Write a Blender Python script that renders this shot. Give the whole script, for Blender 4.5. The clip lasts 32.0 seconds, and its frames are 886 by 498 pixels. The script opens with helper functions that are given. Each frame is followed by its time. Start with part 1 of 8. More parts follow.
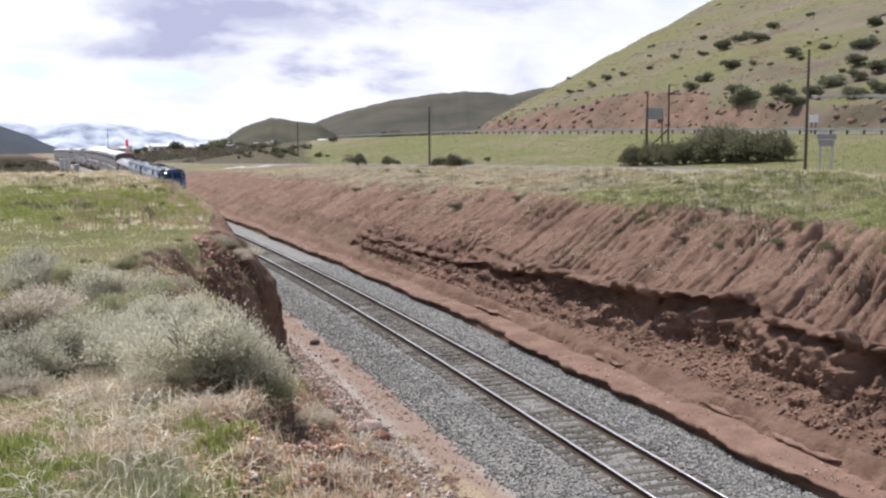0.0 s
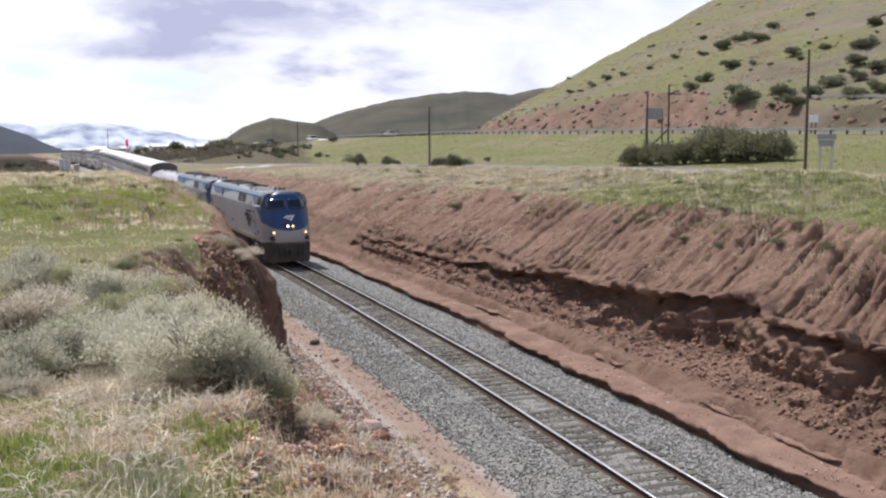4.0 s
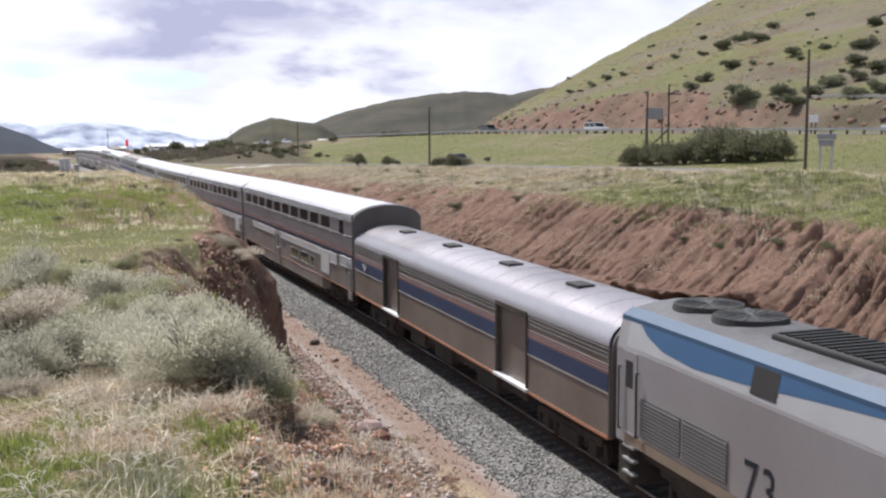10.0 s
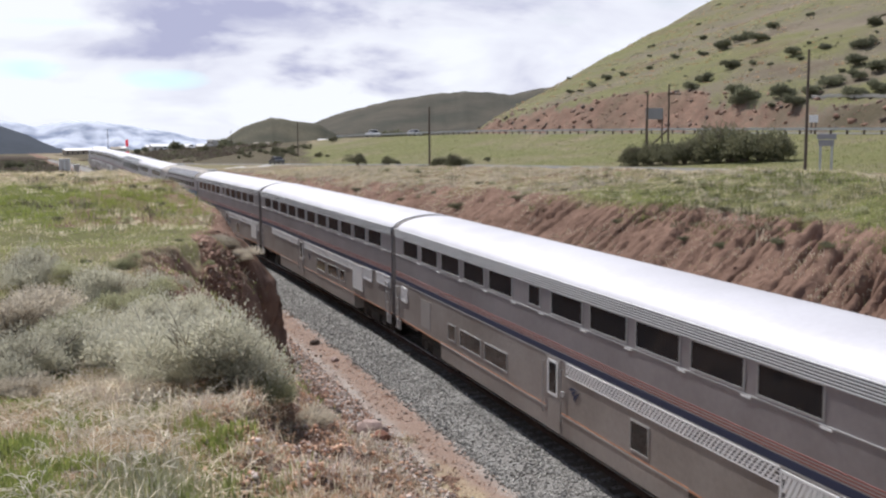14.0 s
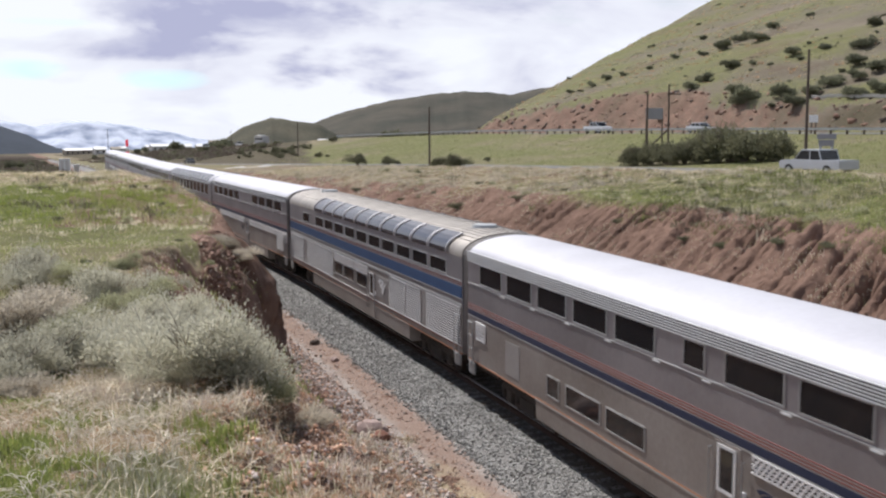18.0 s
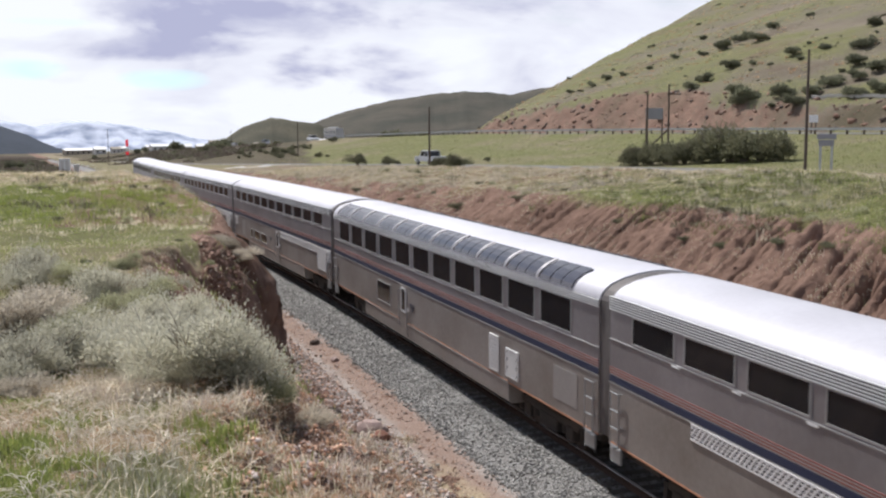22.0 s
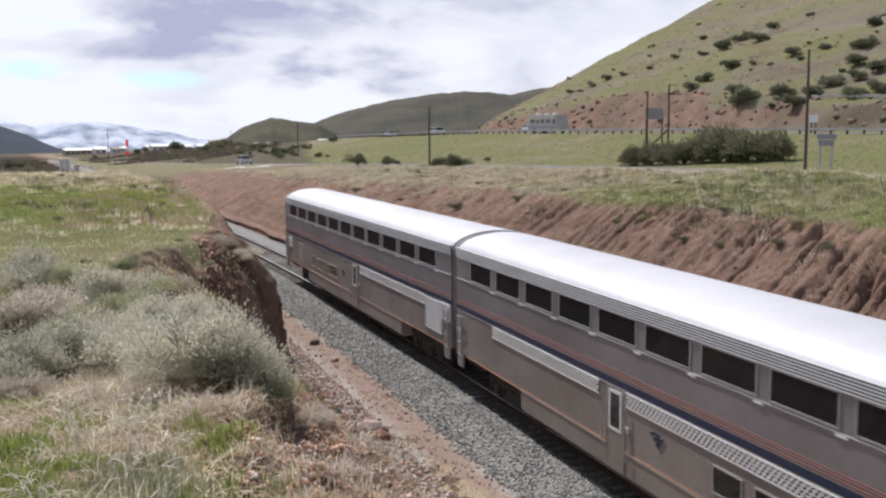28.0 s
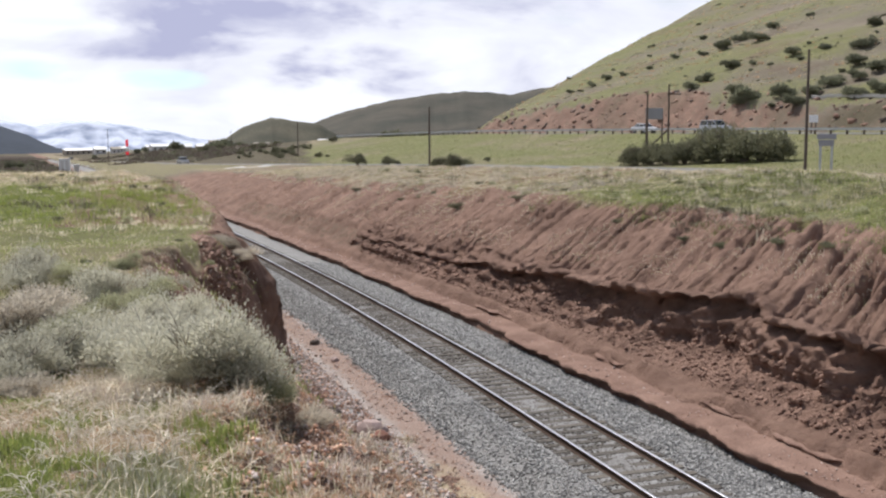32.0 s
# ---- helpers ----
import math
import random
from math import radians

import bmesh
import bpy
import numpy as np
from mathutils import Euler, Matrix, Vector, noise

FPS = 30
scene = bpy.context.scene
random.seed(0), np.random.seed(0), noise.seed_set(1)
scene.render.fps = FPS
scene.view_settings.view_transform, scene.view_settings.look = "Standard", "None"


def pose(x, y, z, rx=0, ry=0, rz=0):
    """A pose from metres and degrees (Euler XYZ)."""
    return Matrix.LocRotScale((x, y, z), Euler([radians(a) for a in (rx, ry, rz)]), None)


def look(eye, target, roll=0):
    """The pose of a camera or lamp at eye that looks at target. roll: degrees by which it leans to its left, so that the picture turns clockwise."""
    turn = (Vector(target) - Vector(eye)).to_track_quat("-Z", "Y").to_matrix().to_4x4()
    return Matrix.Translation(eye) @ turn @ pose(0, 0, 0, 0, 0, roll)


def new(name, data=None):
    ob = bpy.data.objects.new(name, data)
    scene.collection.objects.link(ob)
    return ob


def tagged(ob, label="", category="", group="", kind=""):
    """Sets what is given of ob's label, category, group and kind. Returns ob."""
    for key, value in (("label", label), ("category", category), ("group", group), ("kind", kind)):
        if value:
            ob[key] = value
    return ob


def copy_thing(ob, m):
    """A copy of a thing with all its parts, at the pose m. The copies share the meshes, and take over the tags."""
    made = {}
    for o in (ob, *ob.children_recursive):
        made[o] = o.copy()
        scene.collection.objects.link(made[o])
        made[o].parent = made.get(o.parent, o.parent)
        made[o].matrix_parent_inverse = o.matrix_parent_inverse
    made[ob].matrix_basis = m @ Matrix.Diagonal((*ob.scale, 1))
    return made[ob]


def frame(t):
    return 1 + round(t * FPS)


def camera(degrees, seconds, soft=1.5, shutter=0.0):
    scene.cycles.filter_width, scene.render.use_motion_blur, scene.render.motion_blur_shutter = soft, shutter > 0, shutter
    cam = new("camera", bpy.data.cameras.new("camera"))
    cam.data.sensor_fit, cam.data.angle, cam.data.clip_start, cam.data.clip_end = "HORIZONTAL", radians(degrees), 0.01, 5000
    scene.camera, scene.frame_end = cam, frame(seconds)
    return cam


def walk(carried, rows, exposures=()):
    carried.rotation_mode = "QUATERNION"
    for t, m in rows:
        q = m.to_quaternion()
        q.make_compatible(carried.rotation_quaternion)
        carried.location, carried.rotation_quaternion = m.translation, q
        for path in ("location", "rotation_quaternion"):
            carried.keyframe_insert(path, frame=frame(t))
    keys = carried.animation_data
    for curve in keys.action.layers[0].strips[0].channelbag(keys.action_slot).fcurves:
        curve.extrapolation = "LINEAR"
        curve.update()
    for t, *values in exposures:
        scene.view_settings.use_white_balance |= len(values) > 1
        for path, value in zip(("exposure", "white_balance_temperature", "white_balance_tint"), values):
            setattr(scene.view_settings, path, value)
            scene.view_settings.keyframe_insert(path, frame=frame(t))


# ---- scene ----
SECONDS = 32.0
cam = camera(46.5, SECONDS, soft=2.3, shutter=0.12)
EYE = (0.0, 0.0, 8.31)
YAW, PITCH, ROLL = radians(17.406), radians(6.83), -0.41


def aim(eye, yaw, pitch):
    return (eye[0] + math.sin(yaw) * math.cos(pitch), eye[1] + math.cos(yaw) * math.cos(pitch), eye[2] - math.sin(pitch))


HOLD = look(EYE, aim(EYE, YAW, PITCH), ROLL)
walk(cam, [(0.0, HOLD), (SECONDS, HOLD)], [(0.0, 0.14), (6.0, 0.17), (8.0, 0.21), (9.2, 0.17), (10.5, 0.08), (12.0, -0.01), (18.5, -0.04), (20.0, 0.03), (21.0, 0.02), (22.5, -0.04), (29.0, -0.06), (30.5, -0.04), (32.0, 0.05)])

# ---- light ----
SUN_DIR = Vector((-0.2, 0.78, 1.08)).normalized()
sun = new("sun", bpy.data.lights.new("sun", "SUN"))
sun.data.energy, sun.data.angle, sun.data.color = 4.9, radians(0.6), (1.0, 0.972, 0.945)
sun.matrix_world = look((0, 0, 60), Vector((0, 0, 60)) - SUN_DIR)


def make_world():
    w = bpy.data.worlds.new("world")
    scene.world = w
    w.use_nodes = True
    nt = w.node_tree
    n, l = nt.nodes, nt.links
    bg = n["Background"]
    sky = n.new("ShaderNodeTexSky")
    sky.sky_type, sky.sun_disc = "NISHITA", False
    sky.sun_elevation = math.asin(SUN_DIR.z)
    sky.sun_rotation = math.atan2(SUN_DIR.x, SUN_DIR.y)
    sky.air_density, sky.dust_density = 1.0, 1.0
    tc = n.new("ShaderNodeTexCoord")
    sep = n.new("ShaderNodeSeparateXYZ")
    l.new(tc.outputs["Generated"], sep.inputs[0])
    up = n.new("ShaderNodeMath"); up.operation = "MAXIMUM"; up.inputs[1].default_value = 0.0
    l.new(sep.outputs["Z"], up.inputs[0])
    den = n.new("ShaderNodeMath"); den.operation = "ADD"; den.inputs[1].default_value = 0.30
    l.new(up.outputs[0], den.inputs[0])
    div = n.new("ShaderNodeVectorMath"); div.operation = "DIVIDE"
    comb = n.new("ShaderNodeCombineXYZ")
    for k in range(3):
        l.new(den.outputs[0], comb.inputs[k])
    l.new(tc.outputs["Generated"], div.inputs[0]); l.new(comb.outputs[0], div.inputs[1])
    mp = n.new("ShaderNodeMapping"); mp.inputs["Location"].default_value = (3.1, 0.4, 0); mp.inputs["Scale"].default_value = (1, 1, 0.0)
    l.new(div.outputs[0], mp.inputs[0])
    cover = n.new("ShaderNodeTexNoise"); cover.inputs["Scale"].default_value = 1.0; cover.inputs["Detail"].default_value = 7; cover.inputs["Roughness"].default_value = 0.52
    shade = n.new("ShaderNodeTexNoise"); shade.inputs["Scale"].default_value = 2.4; shade.inputs["Detail"].default_value = 7; shade.inputs["Roughness"].default_value = 0.5; shade.inputs["Distortion"].default_value = 0.3
    l.new(mp.outputs[0], cover.inputs["Vector"])
    mp2 = n.new("ShaderNodeMapping"); mp2.inputs["Location"].default_value = (7.3, 2.2, 4)
    l.new(mp.outputs[0], mp2.inputs[0]); l.new(mp2.outputs[0], shade.inputs["Vector"])
    r1 = n.new("ShaderNodeValToRGB"); r1.color_ramp.elements[0].position, r1.color_ramp.elements[1].position = 0.36, 0.49
    r2 = n.new("ShaderNodeValToRGB")
    e = r2.color_ramp.elements
    e[0].position, e[0].color = 0.45, (9.7, 10.05, 10.9, 1)
    e[1].position, e[1].color = 0.80, (4.8, 5.0, 7.0, 1)
    m = e.new(0.6); m.color = (8.3, 8.5, 9.7, 1)
    thin = n.new("ShaderNodeMath"); thin.operation = "MULTIPLY_ADD"; thin.inputs[1].default_value, thin.inputs[2].default_value = -0.5, 0.13
    l.new(up.outputs[0], thin.inputs[0])
    veil = n.new("ShaderNodeMath"); veil.operation = "ADD"
    l.new(cover.outputs["Fac"], veil.inputs[0]); l.new(thin.outputs[0], veil.inputs[1])
    # heavier cloud bellies and thin gaps: bearing, height, half-width and half-height of each
    def mask(az, el, wu, wv, ragged):
        dot = n.new("ShaderNodeVectorMath"); dot.operation = "DOT_PRODUCT"
        dot.inputs[1].default_value = (math.cos(radians(az)), -math.sin(radians(az)), 0.0)
        l.new(tc.outputs["Generated"], dot.inputs[0])
        terms = []
        for src, mid, wide in ((dot.outputs["Value"], 0.0, wu), (sep.outputs["Z"], math.sin(radians(el)), wv)):
            a1 = n.new("ShaderNodeMath"); a1.operation = "SUBTRACT"; a1.inputs[1].default_value = mid
            a2 = n.new("ShaderNodeMath"); a2.operation = "DIVIDE"; a2.inputs[1].default_value = wide
            a3 = n.new("ShaderNodeMath"); a3.operation = "POWER"; a3.inputs[1].default_value = 2.0
            l.new(src, a1.inputs[0]); l.new(a1.outputs[0], a2.inputs[0]); l.new(a2.outputs[0], a3.inputs[0])
            terms.append(a3.outputs[0])
        s1 = n.new("ShaderNodeMath"); s1.operation = "ADD"
        l.new(terms[0], s1.inputs[0]); l.new(terms[1], s1.inputs[1])
        s0 = n.new("ShaderNodeMath"); s0.operation = "MULTIPLY_ADD"; s0.inputs[1].default_value = -2.0 * ragged
        l.new(shade.outputs["Fac"], s0.inputs[0]); l.new(s1.outputs[0], s0.inputs[2])
        s9 = n.new("ShaderNodeMath"); s9.operation = "ADD"; s9.inputs[1].default_value = ragged
        l.new(s0.outputs[0], s9.inputs[0])
        s2 = n.new("ShaderNodeMath"); s2.operation = "SUBTRACT"; s2.inputs[0].default_value = 1.0; s2.use_clamp = True
        l.new(s9.outputs[0], s2.inputs[1])
        return s2.outputs[0]

    def gather(start, spots, ragged):
        for az, el, wu, wv, amount in spots:
            s3 = n.new("ShaderNodeMath"); s3.operation = "MULTIPLY_ADD"; s3.inputs[1].default_value = amount
            l.new(mask(az, el, wu, wv, ragged), s3.inputs[0]); l.new(start, s3.inputs[2])
            start = s3.outputs[0]
        return start
    dark = gather(shade.outputs["Fac"], ((-1.2, 6.3, 0.11, 0.02, 0.17), (-0.6, 4.4, 0.14, 0.015, 0.17), (13.2, 2.8, 0.09, 0.03, 0.3), (9.0, 5.6, 0.1, 0.016, 0.12), (16.5, 6.4, 0.10, 0.02, 0.12)), 2.2)
    l.new(veil.outputs[0], r1.inputs[0])
    l.new(dark, r2.inputs[0])
    zero = n.new("ShaderNodeValue"); zero.outputs[0].default_value = 0.0
    thinned = n.new("ShaderNodeMix"); thinned.data_type = "RGBA"
    thinned.inputs[7].default_value = (7.4, 10.6, 11.6, 1)
    l.new(gather(zero.outputs[0], ((-4.4, 3.0, 0.04, 0.012, 0.8), (2.2, 2.5, 0.045, 0.010, 0.8), (-3.4, 5.4, 0.05, 0.006, 0.5)), 1.6), thinned.inputs["Factor"])
    l.new(r2.outputs[0], thinned.inputs[6])
    mix = n.new("ShaderNodeMix"); mix.data_type = "RGBA"
    l.new(r1.outputs[0], mix.inputs["Factor"]); l.new(sky.outputs[0], mix.inputs[6]); l.new(thinned.outputs[2], mix.inputs[7])
    l.new(mix.outputs[2], bg.inputs["Color"])
    bg.inputs["Strength"].default_value = 0.1


make_world()
scene.view_settings.exposure = 0.0


# ---- materials ----
def material(name, base, rough=0.8, metal=0.0, grain=0.0, scale=8.0, bump=0.0, bump_scale=40.0, second=None, spec=0.3, coat=0.0, rand=0.0, emit=0.0):
    """A surface with two scales of variation: broad patches of a second colour and fine grain."""
    m = bpy.data.materials.new(name)
    m.use_nodes = True
    n, l = m.node_tree.nodes, m.node_tree.links
    b = n["Principled BSDF"]
    b.inputs["Roughness"].default_value, b.inputs["Metallic"].default_value = rough, metal
    b.inputs["Specular IOR Level"].default_value = spec
    b.inputs["Coat Weight"].default_value = coat
    tc = n.new("ShaderNodeTexCoord")
    broad = n.new("ShaderNodeTexNoise"); broad.inputs["Scale"].default_value = scale / 6; broad.inputs["Detail"].default_value = 4
    fine = n.new("ShaderNodeTexNoise"); fine.inputs["Scale"].default_value = scale * 4; fine.inputs["Detail"].default_value = 3
    l.new(tc.outputs["Object"], broad.inputs["Vector"]); l.new(tc.outputs["Object"], fine.inputs["Vector"])
    ramp = n.new("ShaderNodeValToRGB"); ramp.color_ramp.elements[0].position, ramp.color_ramp.elements[1].position = 0.38, 0.66
    l.new(broad.outputs["Fac"], ramp.inputs[0])
    mix = n.new("ShaderNodeMix"); mix.data_type = "RGBA"
    second = second or tuple(c * (1 - grain * 0.7) for c in base)
    mix.inputs[6].default_value, mix.inputs[7].default_value = (*base, 1), (*second, 1)
    l.new(ramp.outputs[0], mix.inputs["Factor"])
    hsv = n.new("ShaderNodeHueSaturation")
    mr = n.new("ShaderNodeMapRange"); mr.inputs["To Min"].default_value, mr.inputs["To Max"].default_value = 1 - grain, 1 + grain
    l.new(fine.outputs["Fac"], mr.inputs["Value"]); l.new(mix.outputs[2], hsv.inputs["Color"])
    out = mr.outputs[0]
    if rand:
        oi = n.new("ShaderNodeObjectInfo")
        mr2 = n.new("ShaderNodeMapRange"); mr2.inputs["To Min"].default_value, mr2.inputs["To Max"].default_value = 1 - rand, 1 + rand
        mul = n.new("ShaderNodeMath"); mul.operation = "MULTIPLY"
        l.new(oi.outputs["Random"], mr2.inputs["Value"]); l.new(out, mul.inputs[0]); l.new(mr2.outputs[0], mul.inputs[1])
        out = mul.outputs[0]
    l.new(out, hsv.inputs["Value"]); l.new(hsv.outputs[0], b.inputs["Base Color"])
    if bump:
        bn = n.new("ShaderNodeTexNoise"); bn.inputs["Scale"].default_value = bump_scale; bn.inputs["Detail"].default_value = 4
        l.new(tc.outputs["Object"], bn.inputs["Vector"])
        bp = n.new("ShaderNodeBump"); bp.inputs["Strength"].default_value = 0.6; bp.inputs["Distance"].default_value = bump
        l.new(bn.outputs["Fac"], bp.inputs["Height"]); l.new(bp.outputs[0], b.inputs["Normal"])
    if emit:
        b.inputs["Emission Color"].default_value, b.inputs["Emission Strength"].default_value = (*base, 1), emit
    return m


def leaf_material(name, a, b2, rough=0.75, thin=0.0):
    """Foliage: the tone varies leaf by leaf and plant by plant."""
    m = bpy.data.materials.new(name)
    m.use_nodes = True
    n, l = m.node_tree.nodes, m.node_tree.links
    b = n["Principled BSDF"]
    b.inputs["Roughness"].default_value = rough
    b.inputs["Specular IOR Level"].default_value = 0.15
    g = n.new("ShaderNodeNewGeometry")
    oi = n.new("ShaderNodeObjectInfo")
    mix = n.new("ShaderNodeMix"); mix.data_type = "RGBA"
    mix.inputs[6].default_value, mix.inputs[7].default_value = (*a, 1), (*b2, 1)
    l.new(g.outputs["Random Per Island"], mix.inputs["Factor"])
    hsv = n.new("ShaderNodeHueSaturation")
    mr = n.new("ShaderNodeMapRange"); mr.inputs["To Min"].default_value, mr.inputs["To Max"].default_value = 0.8, 1.2
    l.new(oi.outputs["Random"], mr.inputs["Value"]); l.new(mr.outputs[0], hsv.inputs["Value"])
    l.new(mix.outputs[2], hsv.inputs["Color"]); l.new(hsv.outputs[0], b.inputs["Base Color"])
    if thin:
        tr = n.new("ShaderNodeBsdfTranslucent")
        l.new(hsv.outputs[0], tr.inputs["Color"])
        ms = n.new("ShaderNodeMixShader")
        ms.inputs[0].default_value = thin
        l.new(b.outputs[0], ms.inputs[1]); l.new(tr.outputs[0], ms.inputs[2])
        l.new(ms.outputs[0], n["Material Output"].inputs["Surface"])
    return m


def ground_material():
    """Soil, turf and dry grass, by the zones stored on the mesh, broken up by noise."""
    m = bpy.data.materials.new("ground_soil")
    m.use_nodes = True
    n, l = m.node_tree.nodes, m.node_tree.links
    b = n["Principled BSDF"]
    b.inputs["Roughness"].default_value = 0.95
    b.inputs["Specular IOR Level"].default_value = 0.1
    at = n.new("ShaderNodeAttribute"); at.attribute_name = "zone"
    sep = n.new("ShaderNodeSeparateColor"); l.new(at.outputs["Color"], sep.inputs[0])
    tc = n.new("ShaderNodeTexCoord")

    def nz(scale, detail=5, rough=0.6):
        t = n.new("ShaderNodeTexNoise")
        t.inputs["Scale"].default_value, t.inputs["Detail"].default_value, t.inputs["Roughness"].default_value = scale, detail, rough
        l.new(tc.outputs["Object"], t.inputs["Vector"])
        return t.outputs["Fac"]

    def ramp(v, p0, p1, c0, c1):
        r = n.new("ShaderNodeValToRGB")
        e = r.color_ramp.elements
        e[0].position, e[1].position, e[0].color, e[1].color = p0, p1, (*c0, 1), (*c1, 1)
        l.new(v, r.inputs[0])
        return r.outputs[0]

    def blend(f, a, c):
        x = n.new("ShaderNodeMix"); x.data_type = "RGBA"
        l.new(f, x.inputs["Factor"]); l.new(a, x.inputs[6]); l.new(c, x.inputs[7])
        return x.outputs[2]

    def edge(w, v):
        # sharpens a zone's weight with noise, so that its border is ragged
        a = n.new("ShaderNodeMath"); a.operation = "ADD"
        l.new(w, a.inputs[0]); l.new(v, a.inputs[1])
        r = n.new("ShaderNodeMapRange")
        r.inputs["From Min"].default_value, r.inputs["From Max"].default_value = 0.85, 1.15
        l.new(a.outputs[0], r.inputs["Value"])
        return r.outputs[0]

    n1, n2, n3, n4 = nz(0.35), nz(2.2), nz(11.0, 6, 0.65), nz(0.03, 6)
    red = blend(n3, ramp(n2, 0.35, 0.7, (0.175, 0.104, 0.077), (0.262, 0.166, 0.127)), ramp(n1, 0.35, 0.65, (0.125, 0.077, 0.058), (0.32, 0.207, 0.157)))
    green = blend(n3, ramp(n1, 0.35, 0.7, (0.135, 0.15, 0.055), (0.2, 0.195, 0.09)), ramp(n2, 0.4, 0.65, (0.095, 0.107, 0.042), (0.27, 0.237, 0.12)))
    straw = blend(n3, ramp(n1, 0.35, 0.65, (0.33, 0.265, 0.165), (0.25, 0.2, 0.12)), ramp(n2, 0.4, 0.6, (0.2, 0.155, 0.1), (0.44, 0.36, 0.235)))
    dirt = blend(n3, ramp(n2, 0.35, 0.65, (0.15, 0.125, 0.095), (0.24, 0.2, 0.155)), ramp(n4, 0.4, 0.6, (0.13, 0.12, 0.085), (0.22, 0.18, 0.14)))
    c = blend(edge(sep.outputs[2], n2), dirt, straw)
    c = blend(edge(sep.outputs[0], n2), c, red)
    c = blend(edge(sep.outputs[1], n2), c, green)
    # dark brush tone; also carries shade painted on the far meadow and cutting
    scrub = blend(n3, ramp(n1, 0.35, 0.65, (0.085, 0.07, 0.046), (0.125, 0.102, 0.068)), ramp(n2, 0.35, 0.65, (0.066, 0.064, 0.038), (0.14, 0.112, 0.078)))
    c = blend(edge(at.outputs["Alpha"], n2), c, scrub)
    l.new(c, b.inputs["Base Color"])
    bp = n.new("ShaderNodeBump"); bp.inputs["Strength"].default_value, bp.inputs["Distance"].default_value = 0.9, 0.13
    l.new(nz(6.0, 8, 0.7), bp.inputs["Height"]); l.new(bp.outputs[0], b.inputs["Normal"])
    return m


M_GROUND = ground_material()
M_BALLAST = material("ballast_stone", (0.27, 0.262, 0.25), 0.9, grain=0.55, scale=9, bump=0.05, bump_scale=16, second=(0.21, 0.2, 0.19), spec=0.15)
M_STONE = leaf_material("ballast_stones", (0.12, 0.117, 0.113), (0.48, 0.465, 0.44), 0.9)
M_RAIL = material("rail_side_rust", (0.11, 0.07, 0.05), 0.7, 0.4, grain=0.3, scale=6)
M_RAILTOP = material("rail_worn_steel", (0.62, 0.62, 0.64), 0.28, 0.9, grain=0.1)
M_TIE = material("tie_timber", (0.15, 0.13, 0.108), 0.9, grain=0.35, scale=5, bump=0.01, second=(0.1, 0.087, 0.073), rand=0.25)
M_ASPHALT = material("asphalt", (0.19, 0.18, 0.17), 0.9, grain=0.2, scale=3, second=(0.14, 0.135, 0.13))
M_STEEL = material("stainless_steel", (0.385, 0.367, 0.383), 0.42, 0.6, grain=0.12, scale=2, second=(0.3, 0.284, 0.293), spec=0.5)
M_STEEL_LOW = material("dusty_stainless_steel", (0.34, 0.312, 0.295), 0.5, 0.35, grain=0.18, scale=2.5, second=(0.262, 0.232, 0.212))
M_BAG = material("brown_dusty_steel", (0.3, 0.258, 0.225), 0.5, 0.4, grain=0.2, scale=2.5, second=(0.23, 0.19, 0.16))
M_BAGBLUE = material("faded_blue_band", (0.05, 0.072, 0.14), 0.5, grain=0.2, scale=3)
M_ENDGREY = material("grimy_end_steel", (0.145, 0.132, 0.128), 0.65, 0.2, grain=0.25, scale=3, second=(0.1, 0.09, 0.086))
M_ROOF = material("silver_roof_paint", (0.58, 0.57, 0.61), 0.5, 0.1, grain=0.08, scale=2, second=(0.5, 0.49, 0.525), spec=0.4)
M_GLASS = material("tinted_window_glass", (0.02, 0.02, 0.022), 0.07, 0.0, grain=0.1, spec=0.5)
M_UNDER = material("underframe_grime", (0.05, 0.045, 0.042), 0.85, grain=0.3, scale=6, second=(0.085, 0.07, 0.06))
M_BLUE = material("navy_band", (0.034, 0.043, 0.085), 0.45, 0.0, grain=0.12)
M_SILVER = material("silver_loco_paint", (0.4, 0.388, 0.405), 0.42, 0.2, grain=0.06, scale=2, second=(0.35, 0.335, 0.342), spec=0.5)
M_LOCOBLUE = material("deep_blue_paint", (0.03, 0.066, 0.17), 0.4, grain=0.1, spec=0.5)
M_LOCOSKY = material("mid_blue_paint", (0.05, 0.125, 0.25), 0.42, grain=0.1, spec=0.5)
M_WHITE = material("white_paint", (0.75, 0.75, 0.75), 0.5, grain=0.06)
M_GREYROOF = material("sooty_roof_paint", (0.2, 0.2, 0.222), 0.65, 0.0, grain=0.3, scale=2.2, second=(0.095, 0.093, 0.095))
M_BLACK = material("black_paint", (0.02, 0.02, 0.02), 0.6, grain=0.2)
M_DARK = material("dark_grille", (0.045, 0.043, 0.042), 0.7, grain=0.2)
M_LAMP = material("headlamp_glow", (1.0, 0.9, 0.82), 0.3, emit=2.5)
M_ORANGE = material("ditch_lamp_glow", (1.0, 0.7, 0.36), 0.3, emit=2.0)
M_POLE = material("weathered_pole_timber", (0.11, 0.085, 0.07), 0.9, grain=0.3, scale=4)
M_GALV = material("galvanised_steel", (0.42, 0.43, 0.44), 0.5, 0.6, grain=0.15)
M_CONCRETE = material("pale_concrete", (0.5, 0.48, 0.44), 0.9, grain=0.15)


